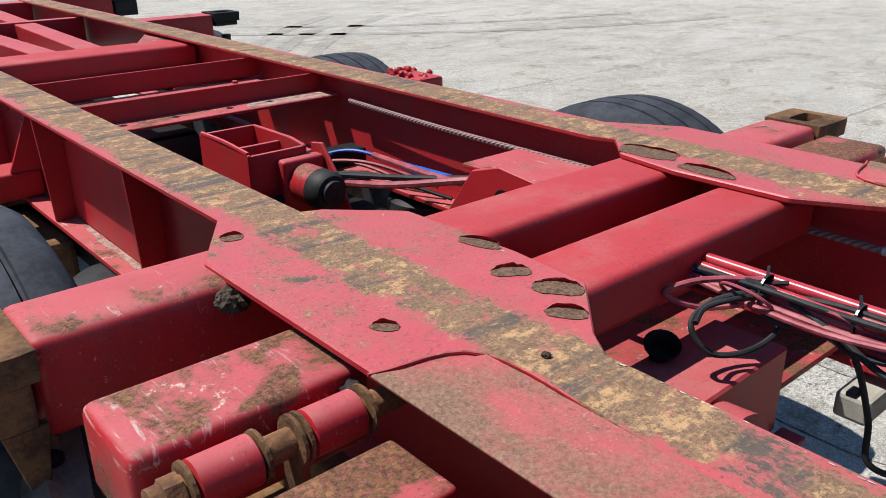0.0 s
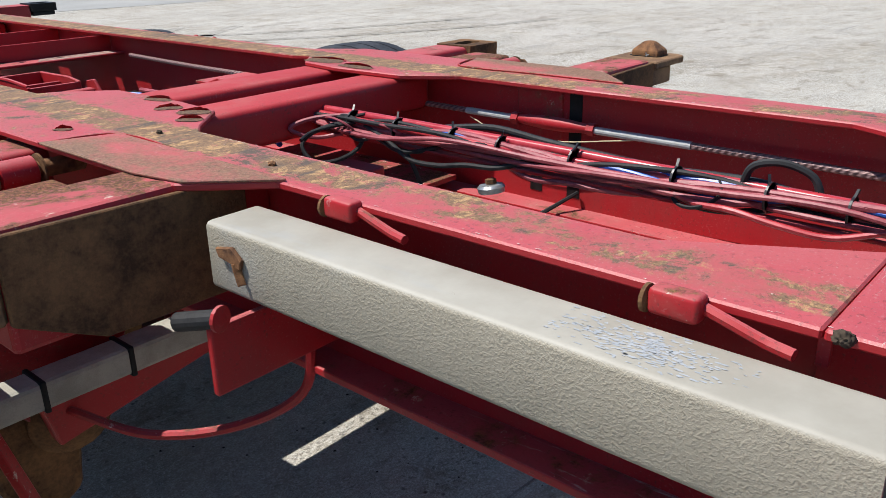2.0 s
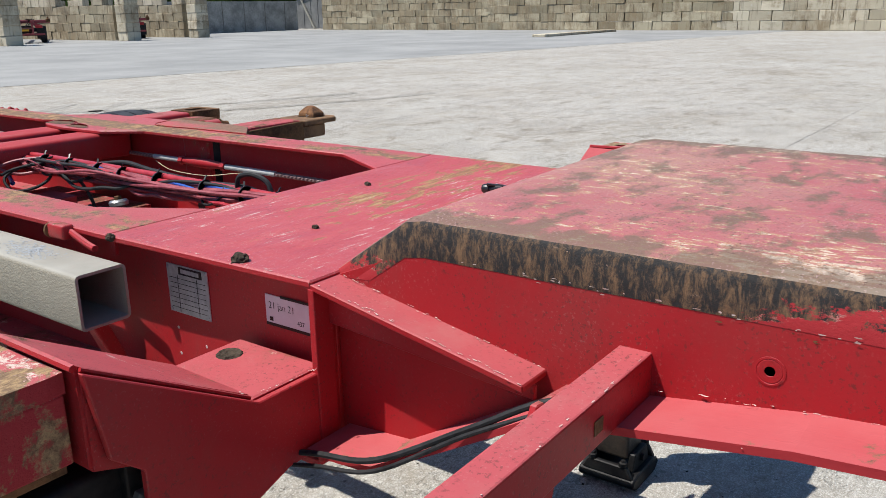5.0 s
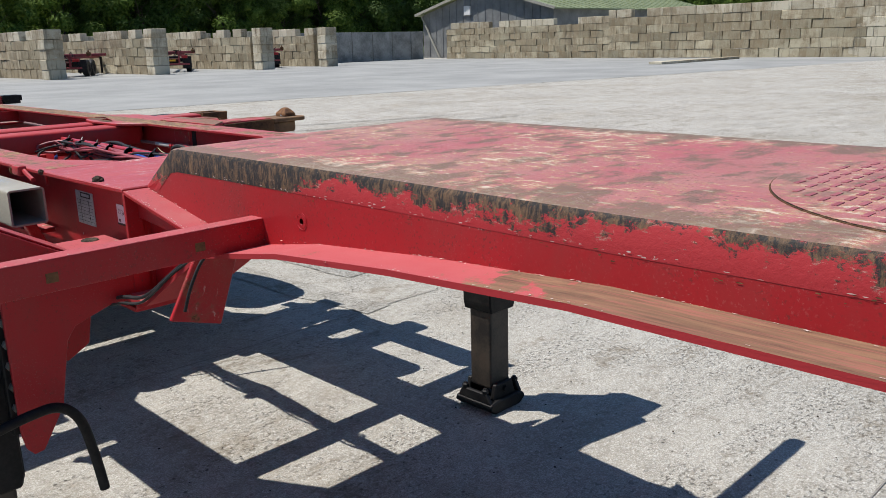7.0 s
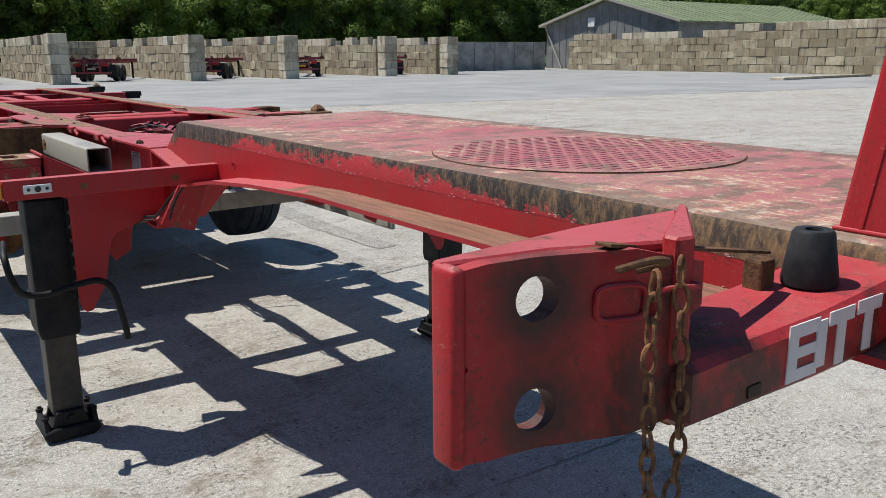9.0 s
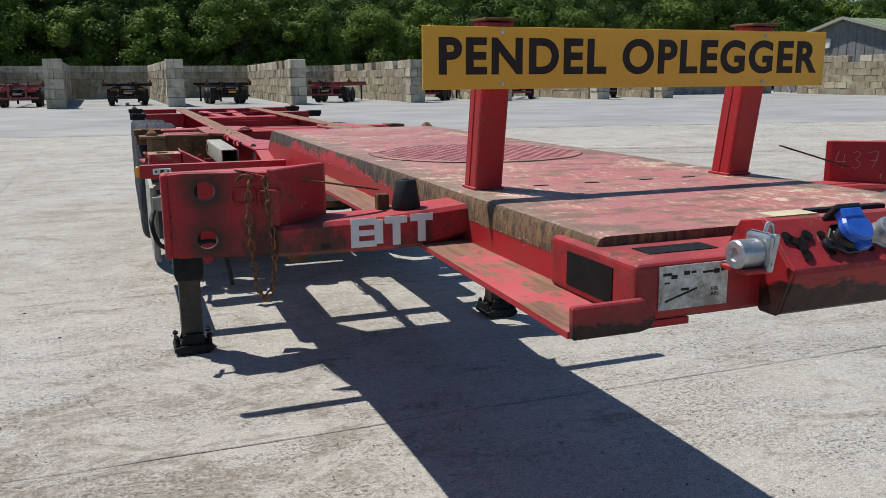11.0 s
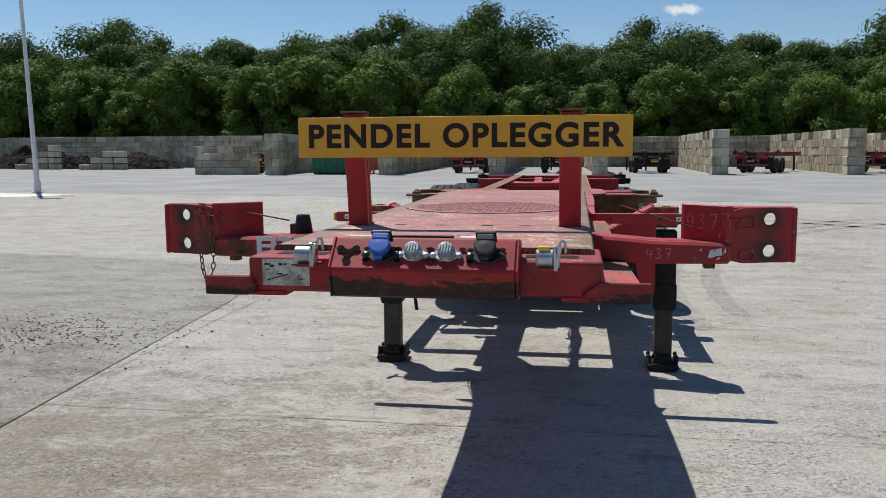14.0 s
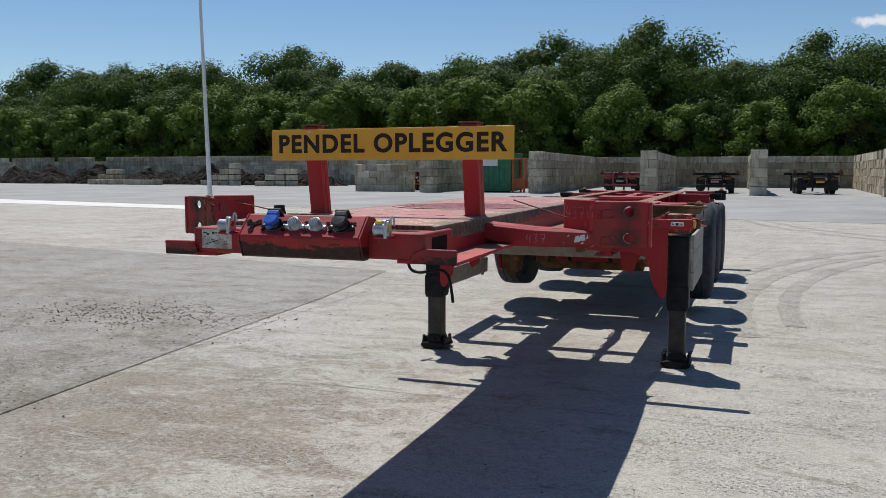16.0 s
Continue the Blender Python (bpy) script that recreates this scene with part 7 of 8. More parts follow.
    # invented plate that blocks sun between the rails
    part("added_under_floor", box(-0.45, 0.45, 5.0, 5.7, 0.93, 0.945, 0.002), "red_old", trailer, "added red plate that keeps sun off the ground below")
    part("axle_box", box(-0.33, -0.12, 6.5, 7.6, 0.62, 0.86, 0.02), "rust", trailer)
    # black blocks and a bar added to darken the open space under the frame
    part("ground_blocker", box(-0.46, 0.46, 8.2, 9.9, 0.66, 0.80, 0.01), "black", trailer, "added black block that hides bright ground under the frame")
    part("ground_blocker", box(-0.46, 0.46, 6.45, 8.15, 0.68, 0.80, 0.01), "black", trailer, "added black block that hides bright ground under the frame")
    part("added_under_beam", bar((-0.42, 6.86, 0.98), (0.45, 6.80, 0.98), 0.10, 0.06, 0.006), "black", trailer, "added black bar that darkens the gap under the frame")
    # hydraulic fitting cluster beyond the far rail
    rnd = random.Random(5)
    v = part("valve_block", box(0.98, 1.12, 7.10, 7.34, 1.06, 1.135, 0.012, 2), "red_mid", trailer, "knobbly red valve block")
    for k in range(26):
        c = Vector((rnd.uniform(0.975, 1.125), rnd.uniform(7.09, 7.35), rnd.uniform(1.115, 1.145)))
        part("valve_knob", lathe([(0, 0.010), (0.008, 0.014), (0.018, 0.013), (0.024, 0.0)], c, (rnd.uniform(-1, 1), rnd.uniform(-1, 1), rnd.uniform(0, 1)), 10), "red_mid", v, smooth=True)


build_mid_gear()


def build_plates():
    idp = part("type_plate", box(-0.531, -0.5285, 3.402, 3.536, 1.082, 1.190, 0.001, 1), "plate", trailer, "scuffed alloy type plate with engraved rows")
    part("plate_head", box(-0.5318, -0.5309, 3.420, 3.495, 1.170, 1.187, 0), "ink", idp)
    part("head_mark", box(-0.5324, -0.5317, 3.428, 3.487, 1.174, 1.183, 0), "plate", idp)
    bm = bmesh.new()
    for k in range(7):
        box(-0.5316, -0.5309, 3.410, 3.528, 1.160 - k * 0.011, 1.1608 - k * 0.011, 0, bm=bm)
    for y in (3.437, 3.50):
        box(-0.5316, -0.5309, y, y + 0.0008, 1.086, 1.168, 0, bm=bm)
    tagged(part("row_ruling", bm, "ink", idp), kind="stuff")
    for y in (3.408, 3.530):
        for z in (1.088, 1.184):
            part("rivet", lathe([(0, 0.004), (0.0015, 0.003), (0.002, 0)], (-0.531, y, z), (-1, 0, 0), 10), "zinc", idp)
    card = part("date_card", box(-0.5305, -0.5285, 3.115, 3.232, 1.120, 1.178, 0), "white", trailer, "white card with a handwritten date")
    m = Matrix(((0, 0, -1), (-1, 0, 0), (0, 1, 0))).to_4x4()
    writing("21 jan 21", 0.020, Matrix.Translation((-0.5307, 3.188, 1.157)) @ m, "ink", card, "handwriting", depth=0.0003, width=0.066, bold=-0.0003)
    writing("437", 0.013, Matrix.Translation((-0.5307, 3.138, 1.134)) @ m, "ink", card, "handwriting", depth=0.0003)
    part("card_edge", box(-0.5310, -0.5304, 3.115, 3.232, 1.116, 1.122, 0), "ink", card)
    part("card_edge", box(-0.5310, -0.5304, 3.115, 3.190, 1.176, 1.181, 0), "ink", card)
    part("card_print", box(-0.5311, -0.5304, 3.213, 3.222, 1.126, 1.134, 0), "ink", card)
    for y, z in ((3.52, 1.045), (3.43, 1.02), (3.52, 0.985), (3.42, 0.96)):
        part("rivet_hole", lathe([(0, 0.004), (0.001, 0.0035), (0.0012, 0.0)], (-0.5095, y, z), (-1, 0, 0), 10), "chip", trailer)
    for ob in (idp, card):
        ob.location.x += 0.0180
    # cable running along under the brace
    part("neck_cable", hose([(-0.61, 3.20, 0.90), (-0.618, 3.02, 0.955), (-0.612, 2.88, 0.985), (-0.600, 2.70, 1.092), (-0.575, 2.58, 1.160), (-0.545, 2.48, 1.165)], 0.0055, 8, 8), "rubber", trailer, "black cable along the neck", True)
    part("neck_cable", hose([(-0.63, 3.18, 0.89), (-0.635, 3.0, 0.945), (-0.625, 2.87, 0.975), (-0.610, 2.70, 1.085), (-0.58, 2.56, 1.158)], 0.004, 8, 8), "rubber", trailer, smooth=True)


build_plates()


def build_flakes():
    """Curled scales of paint round bare spots, and dried dirt lumps on the plates."""
    rnd = random.Random(21)
    spots = [(-0.343, 5.246, 0.034, 0.020, -0.6), (-0.333, 5.152, 0.040, 0.026, -0.95), (-0.390, 5.086, 0.032, 0.018, -0.95), (-0.296, 5.372, 0.044, 0.016, -1.3), (0.410, 5.525, 0.080, 0.042, -1.5),
             (0.375, 5.345, 0.074, 0.024, -1.6), (-0.612, 5.690, 0.021, 0.016, -0.3), (-0.614, 5.228, 0.022, 0.012, -0.9), (0.02, 3.140, 0.120, 0.024, 0.03)]
    for x, y, long, wide, turn in spots:
        n = 22
        c, q = math.cos(turn), math.sin(turn)

        def at(a, f, z, c=c, q=q, x=x, y=y, long=long, wide=wide):
            u, v = long * f * math.copysign(abs(math.cos(a)) ** 0.72, math.cos(a)), wide * f * math.copysign(abs(math.sin(a)) ** 0.72, math.sin(a))
            return Vector((x + u * c - v * q, y + u * q + v * c, TOP + z))

        fs = [1 + (0.16 if long < 0.1 else 0.28) * noise.noise(Vector((3 * math.cos(2 * math.pi * k / n), 3 * math.sin(2 * math.pi * k / n), x * 17 + y))) + rnd.uniform(-0.05, 0.05) for k in range(n)]
        angles = [2 * math.pi * k / n for k in range(n)]
        bm = bmesh.new()
        bm.faces.new([bm.verts.new(at(a, f, 0.0014)) for a, f in zip(angles, fs)])
        patch = part("bare_patch", bm, "bare_rust", trailer, "bare rusty patch in the paint")
        # the paint curls up along the far rim of the patch
        bm = bmesh.new()
        prev = None
        for k in range(1, n // 2):
            lift = math.sin(math.pi * k / (n // 2)) * rnd.uniform(0.6, 1.1)
            a, f = angles[k], fs[k]
            row = [bm.verts.new(at(a, f * 1.03, 0.0010)), bm.verts.new(at(a, f * 0.97, 0.0035 * lift + 0.001)), bm.verts.new(at(a, f * (0.97 - 0.16 * lift), 0.0085 * lift + 0.001))]
            if prev:
                for i in range(2):
                    bm.faces.new((prev[i], prev[i + 1], row[i + 1], row[i]))
            prev = row
        bmesh.ops.solidify(bm, geom=bm.faces[:], thickness=0.0009)
        part("paint_flake", bm, "red_worn", patch)


build_flakes()


def build_dirt_lumps():
    """Grease and dried dirt sitting in the corners of the frame."""
    rnd = random.Random(13)
    for x, y, z, r, mat in ((-0.70, 5.53, 1.215, 0.028, "dirt"), (-0.70, 5.19, 1.20, 0.016, "rubber"), (-0.58, 3.62, 1.247, 0.010, "dirt"), (-0.55, 3.25, 1.252, 0.016, "dirt"), (0.30, 8.1, 1.06, 0.03, "dirt"),
                            (-0.52, 4.62, 1.2525, 0.007, "rust_orange"), (-0.505, 5.02, 1.2525, 0.006, "dirt"), (0.10, 3.50, 1.2525, 0.008, "dirt"), (-0.30, 3.30, 1.2525, 0.007, "dirt")):
        bm = bmesh.new()
        bmesh.ops.create_icosphere(bm, subdivisions=3, radius=1.0)
        for v in bm.verts:
            k = 1 + 0.45 * noise.noise(v.co * 2.6 + Vector((x * 9, y * 7, 0)))
            v.co = Vector((x, y, z)) + Vector((v.co.x * r, v.co.y * r * 1.15, v.co.z * r * 0.8)) * k
        part("dirt_lump", bm, mat, trailer, "dried lump of grease and dirt", True)
    bm = bmesh.new()
    for k in range(420):
        x, y = min(max(rnd.gauss(-0.661, 0.020), -0.704), -0.618), min(max(rnd.gauss(3.795, 0.050), 3.68), 3.91)
        long, wide = rnd.uniform(0.0015, 0.007), rnd.uniform(0.0008, 0.0024)
        bm.faces.new([bm.verts.new((x + wide * math.sin(2 * math.pi * j / 7) * rnd.uniform(0.5, 1.2), y + long * math.cos(2 * math.pi * j / 7) * rnd.uniform(0.5, 1.2), 1.2122 + 0.00006 * (k % 9))) for j in range(7)])
    tagged(part("scuff", bm, "scuff_blue", trailer, "pale blue flecks of scuffed paint on the tube"), kind="stuff")


build_dirt_lumps()


def edge_chips(points, n, seed, parent, material="chip", out=(0, 0, 1), wide=0.004):
    """Small irregular scales of bare primer along a worn edge."""
    rnd = random.Random(seed)
    pts = [Vector(p) for p in points]
    bm = bmesh.new()
    out = Vector(out).normalized()
    for k in range(n):
        i = rnd.randrange(len(pts) - 1)
        a, b = pts[i], pts[i + 1]
        d = (b - a).normalized()
        side = d.cross(out).normalized()
        c = a.lerp(b, rnd.random()) + side * rnd.gauss(0, wide * 0.8)
        l, w = rnd.uniform(0.001, 0.007), rnd.uniform(0.3, 1.0) * min(wide, 0.0017)
        ring = []
        for j in range(7):
            ang = 2 * math.pi * j / 7
            ring.append(bm.verts.new(c + d * l * math.cos(ang) * rnd.uniform(0.5, 1.1) + side * w * math.sin(ang) * rnd.uniform(0.4, 1.1) + out * (0.0009 + 0.0001 * (k % 5))))
        bm.faces.new(ring)
    tagged(part("paint_chip", bm, material, parent), kind="stuff")


for s in (-1, 1):
    edge_chips([(s * 0.560, 3.07, TOP - 0.002), (s * 0.560, 2.63, 1.166)], 40, 5 + s, trailer)
    edge_chips([(s * 0.494, 3.04, TOP - 0.006), (s * 0.494, 2.64, 1.168)], 46, 8 + s, trailer)
    edge_chips([(s * 0.4945, 2.80, 1.310), (s * 0.4945, 1.0, 1.310), (s * 0.4945, -0.6, 1.310)], 150, 11 + s, trailer, out=(s, 0, 0))
    edge_chips([(s * 0.4937, 2.40, 1.300), (s * 0.4937, -0.7, 1.300)], 90, 14 + s, trailer, "rust", (s, 0, 0), 0.006)
    edge_chips([(s * 0.497, 2.45, 1.184), (s * 0.497, 1.95, 1.230), (s * 0.497, 1.5, 1.2525), (s * 0.497, 0.0, 1.2525)], 120, 17 + s, trailer)
    edge_chips([(s * 0.600, 2.45, 1.172), (s * 0.600, 1.95, 1.229), (s * 0.600, 1.5, 1.2522), (s * 0.600, 0.2, 1.2522)], 70, 20 + s, trailer)
    edge_chips([(s * 0.500, 2.468, 1.2332), (s * 1.22, 2.468, 1.2332)], 22, 23 + s, trailer, wide=0.002)
    edge_chips([(s * 0.560, 3.06, TOP), (s * 0.570, 3.64, TOP), (s * 0.574, 4.50, TOP)], 50, 26 + s, trailer, "chip", wide=0.0018)
    edge_chips([(s * 0.447, 3.95, TOP), (s * 0.447, 4.95, TOP)], 25, 29 + s, trailer, "chip", wide=0.0018)
    edge_chips([(s * 0.53, 3.050, 1.0885), (s * 0.70, 3.060, 1.0885), (s * 0.84, 3.29, 1.136)], 30, 32 + s, trailer)
edge_chips([(-0.24, -0.80, 1.404), (0.27, -0.80, 1.404)], 40, 46, trailer, wide=0.003)


def build_connector():
    c = thing("cable_connector", (0.18, 3.15, TOP), "black cable connector lying on the neck plate", "connector")
    part("connector_body", lathe([(0, 0.008), (0.006, 0.012), (0.018, 0.012), (0.020, 0.009), (0.034, 0.010), (0.036, 0.013), (0.052, 0.012), (0.054, 0.007), (0.062, 0.006)], (0.172, 3.185, TOP + 0.0135), (0.35, -1, 0), 16), "plastic", c, smooth=True)
    part("connector_lever", bar((0.170, 3.17, TOP + 0.026), (0.196, 3.125, TOP + 0.020), 0.010, 0.005, 0.001), "plastic", c)
    part("connector_tail", hose([(0.192, 3.125, TOP + 0.012), (0.205, 3.112, TOP + 0.008), (0.222, 3.110, TOP + 0.005)], 0.004, 5, 7), "plastic", c)


build_connector()

# ---------------------------------------------------------------- yard surroundings
def patch(name, points, z, material, label):
    bm = bmesh.new()
    bm.faces.new([bm.verts.new((x, y, z)) for x, y in points])
    return tagged(part(name, bm, material), label, "pavement", kind="structure")


M["far"] = simple("grey_worn_asphalt", (0.26, 0.262, 0.25), (0.36, 0.36, 0.342), 0.9, 0.0, 0.25, 0.3, 0.01, 20)
M["slab_dark"] = concrete_ground("rough_dark_slab", 0.70)
patch("road", [(-200, 57), (-16, 27.5), (15, 22.5), (60, 15), (60, 60), (-200, 200)], 0.006, "far", "grey worn asphalt lane across the yard")
patch("pavement_slab", [(-3.77, 8.15), (-3.35, 5.3), (-3.14, 2.71), (-2.6, -3.0), (-2.3, -8), (-40, -8), (-40, 15)], 0.007, "slab_dark", "darker rough concrete slab")
patch("pavement_strip", [(-60, 31), (-20.5, 24.6), (-19, 26.6), (-60, 36)], 0.010, "pale", "bright pale new concrete strip")


def tyre_mark(cx, cy, r, a0, a1, w):
    """A faint curved track of rubber and dust on the concrete."""
    bm = bmesh.new()
    prev = None
    rnd = random.Random(int(r * 10))
    for k in range(61):
        a = radians(a0 + (a1 - a0) * k / 60)
        h = w * rnd.uniform(0.7, 1.1)
        pair = [bm.verts.new((cx + q * math.cos(a), cy + q * math.sin(a), 0.0045)) for q in (r - h, r + h)]
        if prev:
            bm.faces.new((prev[0], prev[1], pair[1], pair[0]))
        prev = pair
    tagged(part("tyre_mark", bm, "mark"), "faint curved tyre mark on concrete", "tyre mark", "tyre marks", "structure")


M["mark"] = concrete_ground("tyre_darkened_concrete", 0.80)
for cx, cy, r, a0, a1 in ((14.6, 6.2, 13.05, 128, 187), (14.6, 6.2, 12.55, 120, 184), (14.9, 6.0, 13.9, 122, 168), (-9.5, 1.0, 6.0, -50, 40), (14, 26, 12, 150, 260), (15, 26, 13.6, 150, 260)):
    tyre_mark(cx, cy, r, a0, a1, 0.13)


def block_mesh(k, size=(1.22, 0.5, 0.588), material="block"):
    rnd = random.Random(40 + k)
    rough = 2.2 if material == "block_old" else 1.0
    bm = box(-size[0] / 2 + 0.010, size[0] / 2 - 0.010, -size[1] / 2, size[1] / 2, 0.007, size[2] - 0.007, 0.022, 1)
    for v in bm.verts:
        v.co += Vector((rnd.uniform(-1, 1) * 0.006, rnd.uniform(-1, 1) * 0.014, rnd.uniform(-1, 1) * 0.005)) * rough
    bmesh.ops.recalc_face_normals(bm, faces=bm.faces)
    me = bpy.data.meshes.new("concrete_block")
    bm.to_mesh(me)
    bm.free()
    me.materials.append(M[material])
    return me


BLOCKS = [block_mesh(k) for k in range(5)]
OLD_BLOCKS = [block_mesh(k, material="block_old") for k in range(5)]


LONG, HIGH = 1.22, 0.588


def block_wall(a, b, courses, label, seed, ragged=0.0, low=0.0, old=False, long=LONG, high=HIGH):
    """A dry-stacked wall of concrete blocks from a to b."""
    rnd = random.Random(seed)
    a, b = Vector((*a, 0)), Vector((*b, 0))
    d = (b - a).normalized()
    turn = math.atan2(d.y, d.x)
    wall = thing("block_wall", a, label, "wall", "stacked block walls", "structure")
    n = int((b - a).length / long)
    rest = bmesh.new()
    made = 0
    for c in reversed(range(courses)):
        for i in range(n + (c % 2)):
            along = i + (0.5 if c % 2 == 0 else 0.0)
            half = c % 2 and (i == 0 or i == n)
            if c == courses - 1 and rnd.random() < ragged:
                continue
            if low and c >= courses - 1 - int(low * along / n):
                continue
            k = 0.5 if half else 1.0
            at = a + d * long * (0.25 if half and i == 0 else n - 0.25 if half else along)
            m = Matrix.Translation((at.x + rnd.uniform(-0.015, 0.015), at.y + rnd.uniform(-0.03, 0.03), c * high)) @ Matrix.Rotation(turn + rnd.uniform(-0.012, 0.012) + (math.pi if rnd.random() < 0.5 else 0), 4, "Z") @ Matrix.Diagonal((k * long / LONG, 1, high / HIGH, 1))
            me = rnd.choice(OLD_BLOCKS if old and c < courses - 1 else BLOCKS)
            made += 1
            if made <= 300:
                shared("concrete_block", me, m, wall)
            else:
                first = len(rest.verts)
                rest.from_mesh(me)
                rest.verts.ensure_lookup_table()
                for v in rest.verts[first:]:
                    v.co = m @ v.co
    if len(rest.verts):
        tagged(part("block_rest", rest, "block_old" if old else "block", wall), kind="stuff")
    else:
        rest.free()
    return wall


def build_bays():
    ends = [-21.0, -12.7, -5.0, 1.9, 9.6, 17.9, 24.6, 32.8, 38.6]
    for k, x in enumerate(ends):
        block_wall((x, 54.0 + 0.02 * x), (x + (0.6 if x > 5 else -0.6), 79.0), 5, "weathered brown-stained concrete block partition wall", 60 + k, 0.30 if x > 5 else 0.06, 0.0, True)
        pillar = thing("block_pillar", (x, 53.6, 0), "squared stack of pale concrete blocks at a bay end", "pillar", "bay end pillars", "structure")
        for c in range(5):
            for j in (-0.28, 0.28):
                shared("concrete_block", BLOCKS[(c + k) % 5], Matrix.Translation((x + (j if c % 2 else 0), 53.4 + (0 if c % 2 else j), c * HIGH)) @ Matrix.Rotation(radians(90 if c % 2 else 0), 4, "Z") @ Matrix.Diagonal((0.86, 1.1, 1.0, 1)), pillar)
    block_wall((-27, 79.8), (6, 79.8), 5, "long stained concrete block back wall", 81, 0.05, 0.0, True)
    block_wall((5.94, 79.8), (43, 79.8), 5, "long mossy concrete block back wall", 82, 0.12, 0.0, True)
    block_wall((-27.5, 54.5), (-21.5, 54.5), 4, "low concrete block wall", 83, 0.2, high=0.525)
    block_wall((-100, 83), (-28, 80), 6, "long grey concrete block wall behind soil heaps", 84, 0.05, high=0.56)
    block_wall((58.4, 59.7), (57.6, 40), 6, "tall pale concrete block wall beside the yard", 85, 0.25, 0.0, True, 1.3, 0.56)
    block_wall((57.6, 40.3), (56.6, 20), 6, "taller stained concrete block wall beside the yard", 86, 0.2, 0.0, True, 1.45, 0.63)
    block_wall((56.66, 21.1), (53.5, -44), 6, "tall pale concrete block wall beside the yard", 88, 0.1, 0.0, False, 1.45, 0.63)
    tagged(part("wall_east", box(40.5, 57.7, 62.6, 63.0, 0, 2.7, 0.02), "wall"), "smooth grey cast concrete wall", "wall", kind="structure")
    for x in (43.5, 46.0, 48.5, 51, 53.5, 56):
        tagged(part("trim", box(x, x + 0.05, 62.55, 62.6, 0, 2.7, 0), "joint"), "joint strip in the concrete wall", "trim", kind="structure")
    kerb = thing("kerb", (48, 27.5, 0), "low weathered concrete kerb slab on the yard", "kerb", kind="structure")
    for i in range(5):
        part("kerb_slab", box(43.0 + i * 2.1, 45.06 + i * 2.1, 26.9 + 0.05 * i, 27.8 + 0.05 * i, 0, 0.16, 0.03), "block", kerb)
    # plain walls that close the yard out of sight
    for n, b in (("wall_south", (-100, 54, -60.4, -60)), ("wall_west", (-100.4, -100, -60, 83))):
        tagged(part(n, box(b[0], b[1], b[2], b[3], 0, 3, 0.02), "wall"), "plain concrete yard wall", "wall", kind="structure")


def build_shed():
    shed = thing("shed", (77, 58.2, 0), "low grey shed with a pale green sheet roof", "building")
    part("wall", prism([(49.5, 0.0), (67.0, 0.0), (67.0, 4.4), (58.2, 6.7), (49.5, 4.4)], 62.0, 92, "x", 0), "clad", shed, "grey clad walls")
    for k in range(17):
        y = 50.0 + k
        part("clad_batten", box(61.96, 62.0, y, y + 0.06, 0.0, 4.4 + 2.2 * (1 - abs(y - 58.2) / 8.8), 0), "clad", shed)
    bm = bmesh.new()
    for y0, z0, y1, z1 in ((48.9, 4.3, 58.2, 6.75), (58.2, 6.75, 67.6, 4.3)):
        prism([(y0, z0), (y1, z1), (y1, z1 + 0.14), (y0, z0 + 0.14)], 61.4, 92.5, "x", 0, bm=bm)
    part("roof", bm, "roof", shed, "pale green sheet roof")
    for k in range(24):
        part("roof_rib", bar((61.8 + k * 1.3, 48.9, 4.46), (61.8 + k * 1.3, 58.2, 6.91), 0.07, 0.07, 0), "roof", shed)
    for y0, z0 in ((48.9, 4.42), (67.6, 4.42)):
        part("barge_board", bar((61.36, y0, z0), (61.36, 58.2, 6.87), 0.06, 0.26, 0), "galv", shed)
    part("downpipe", bar((61.8, 67.0, 4.3), (61.6, 64.2, 0.0), 0.16, 0.16, 0.02), "galv", shed)
    part("wall_lamp", box(61.8, 62.0, 59.9, 60.8, 4.2, 5.1, 0.02), "white", shed)


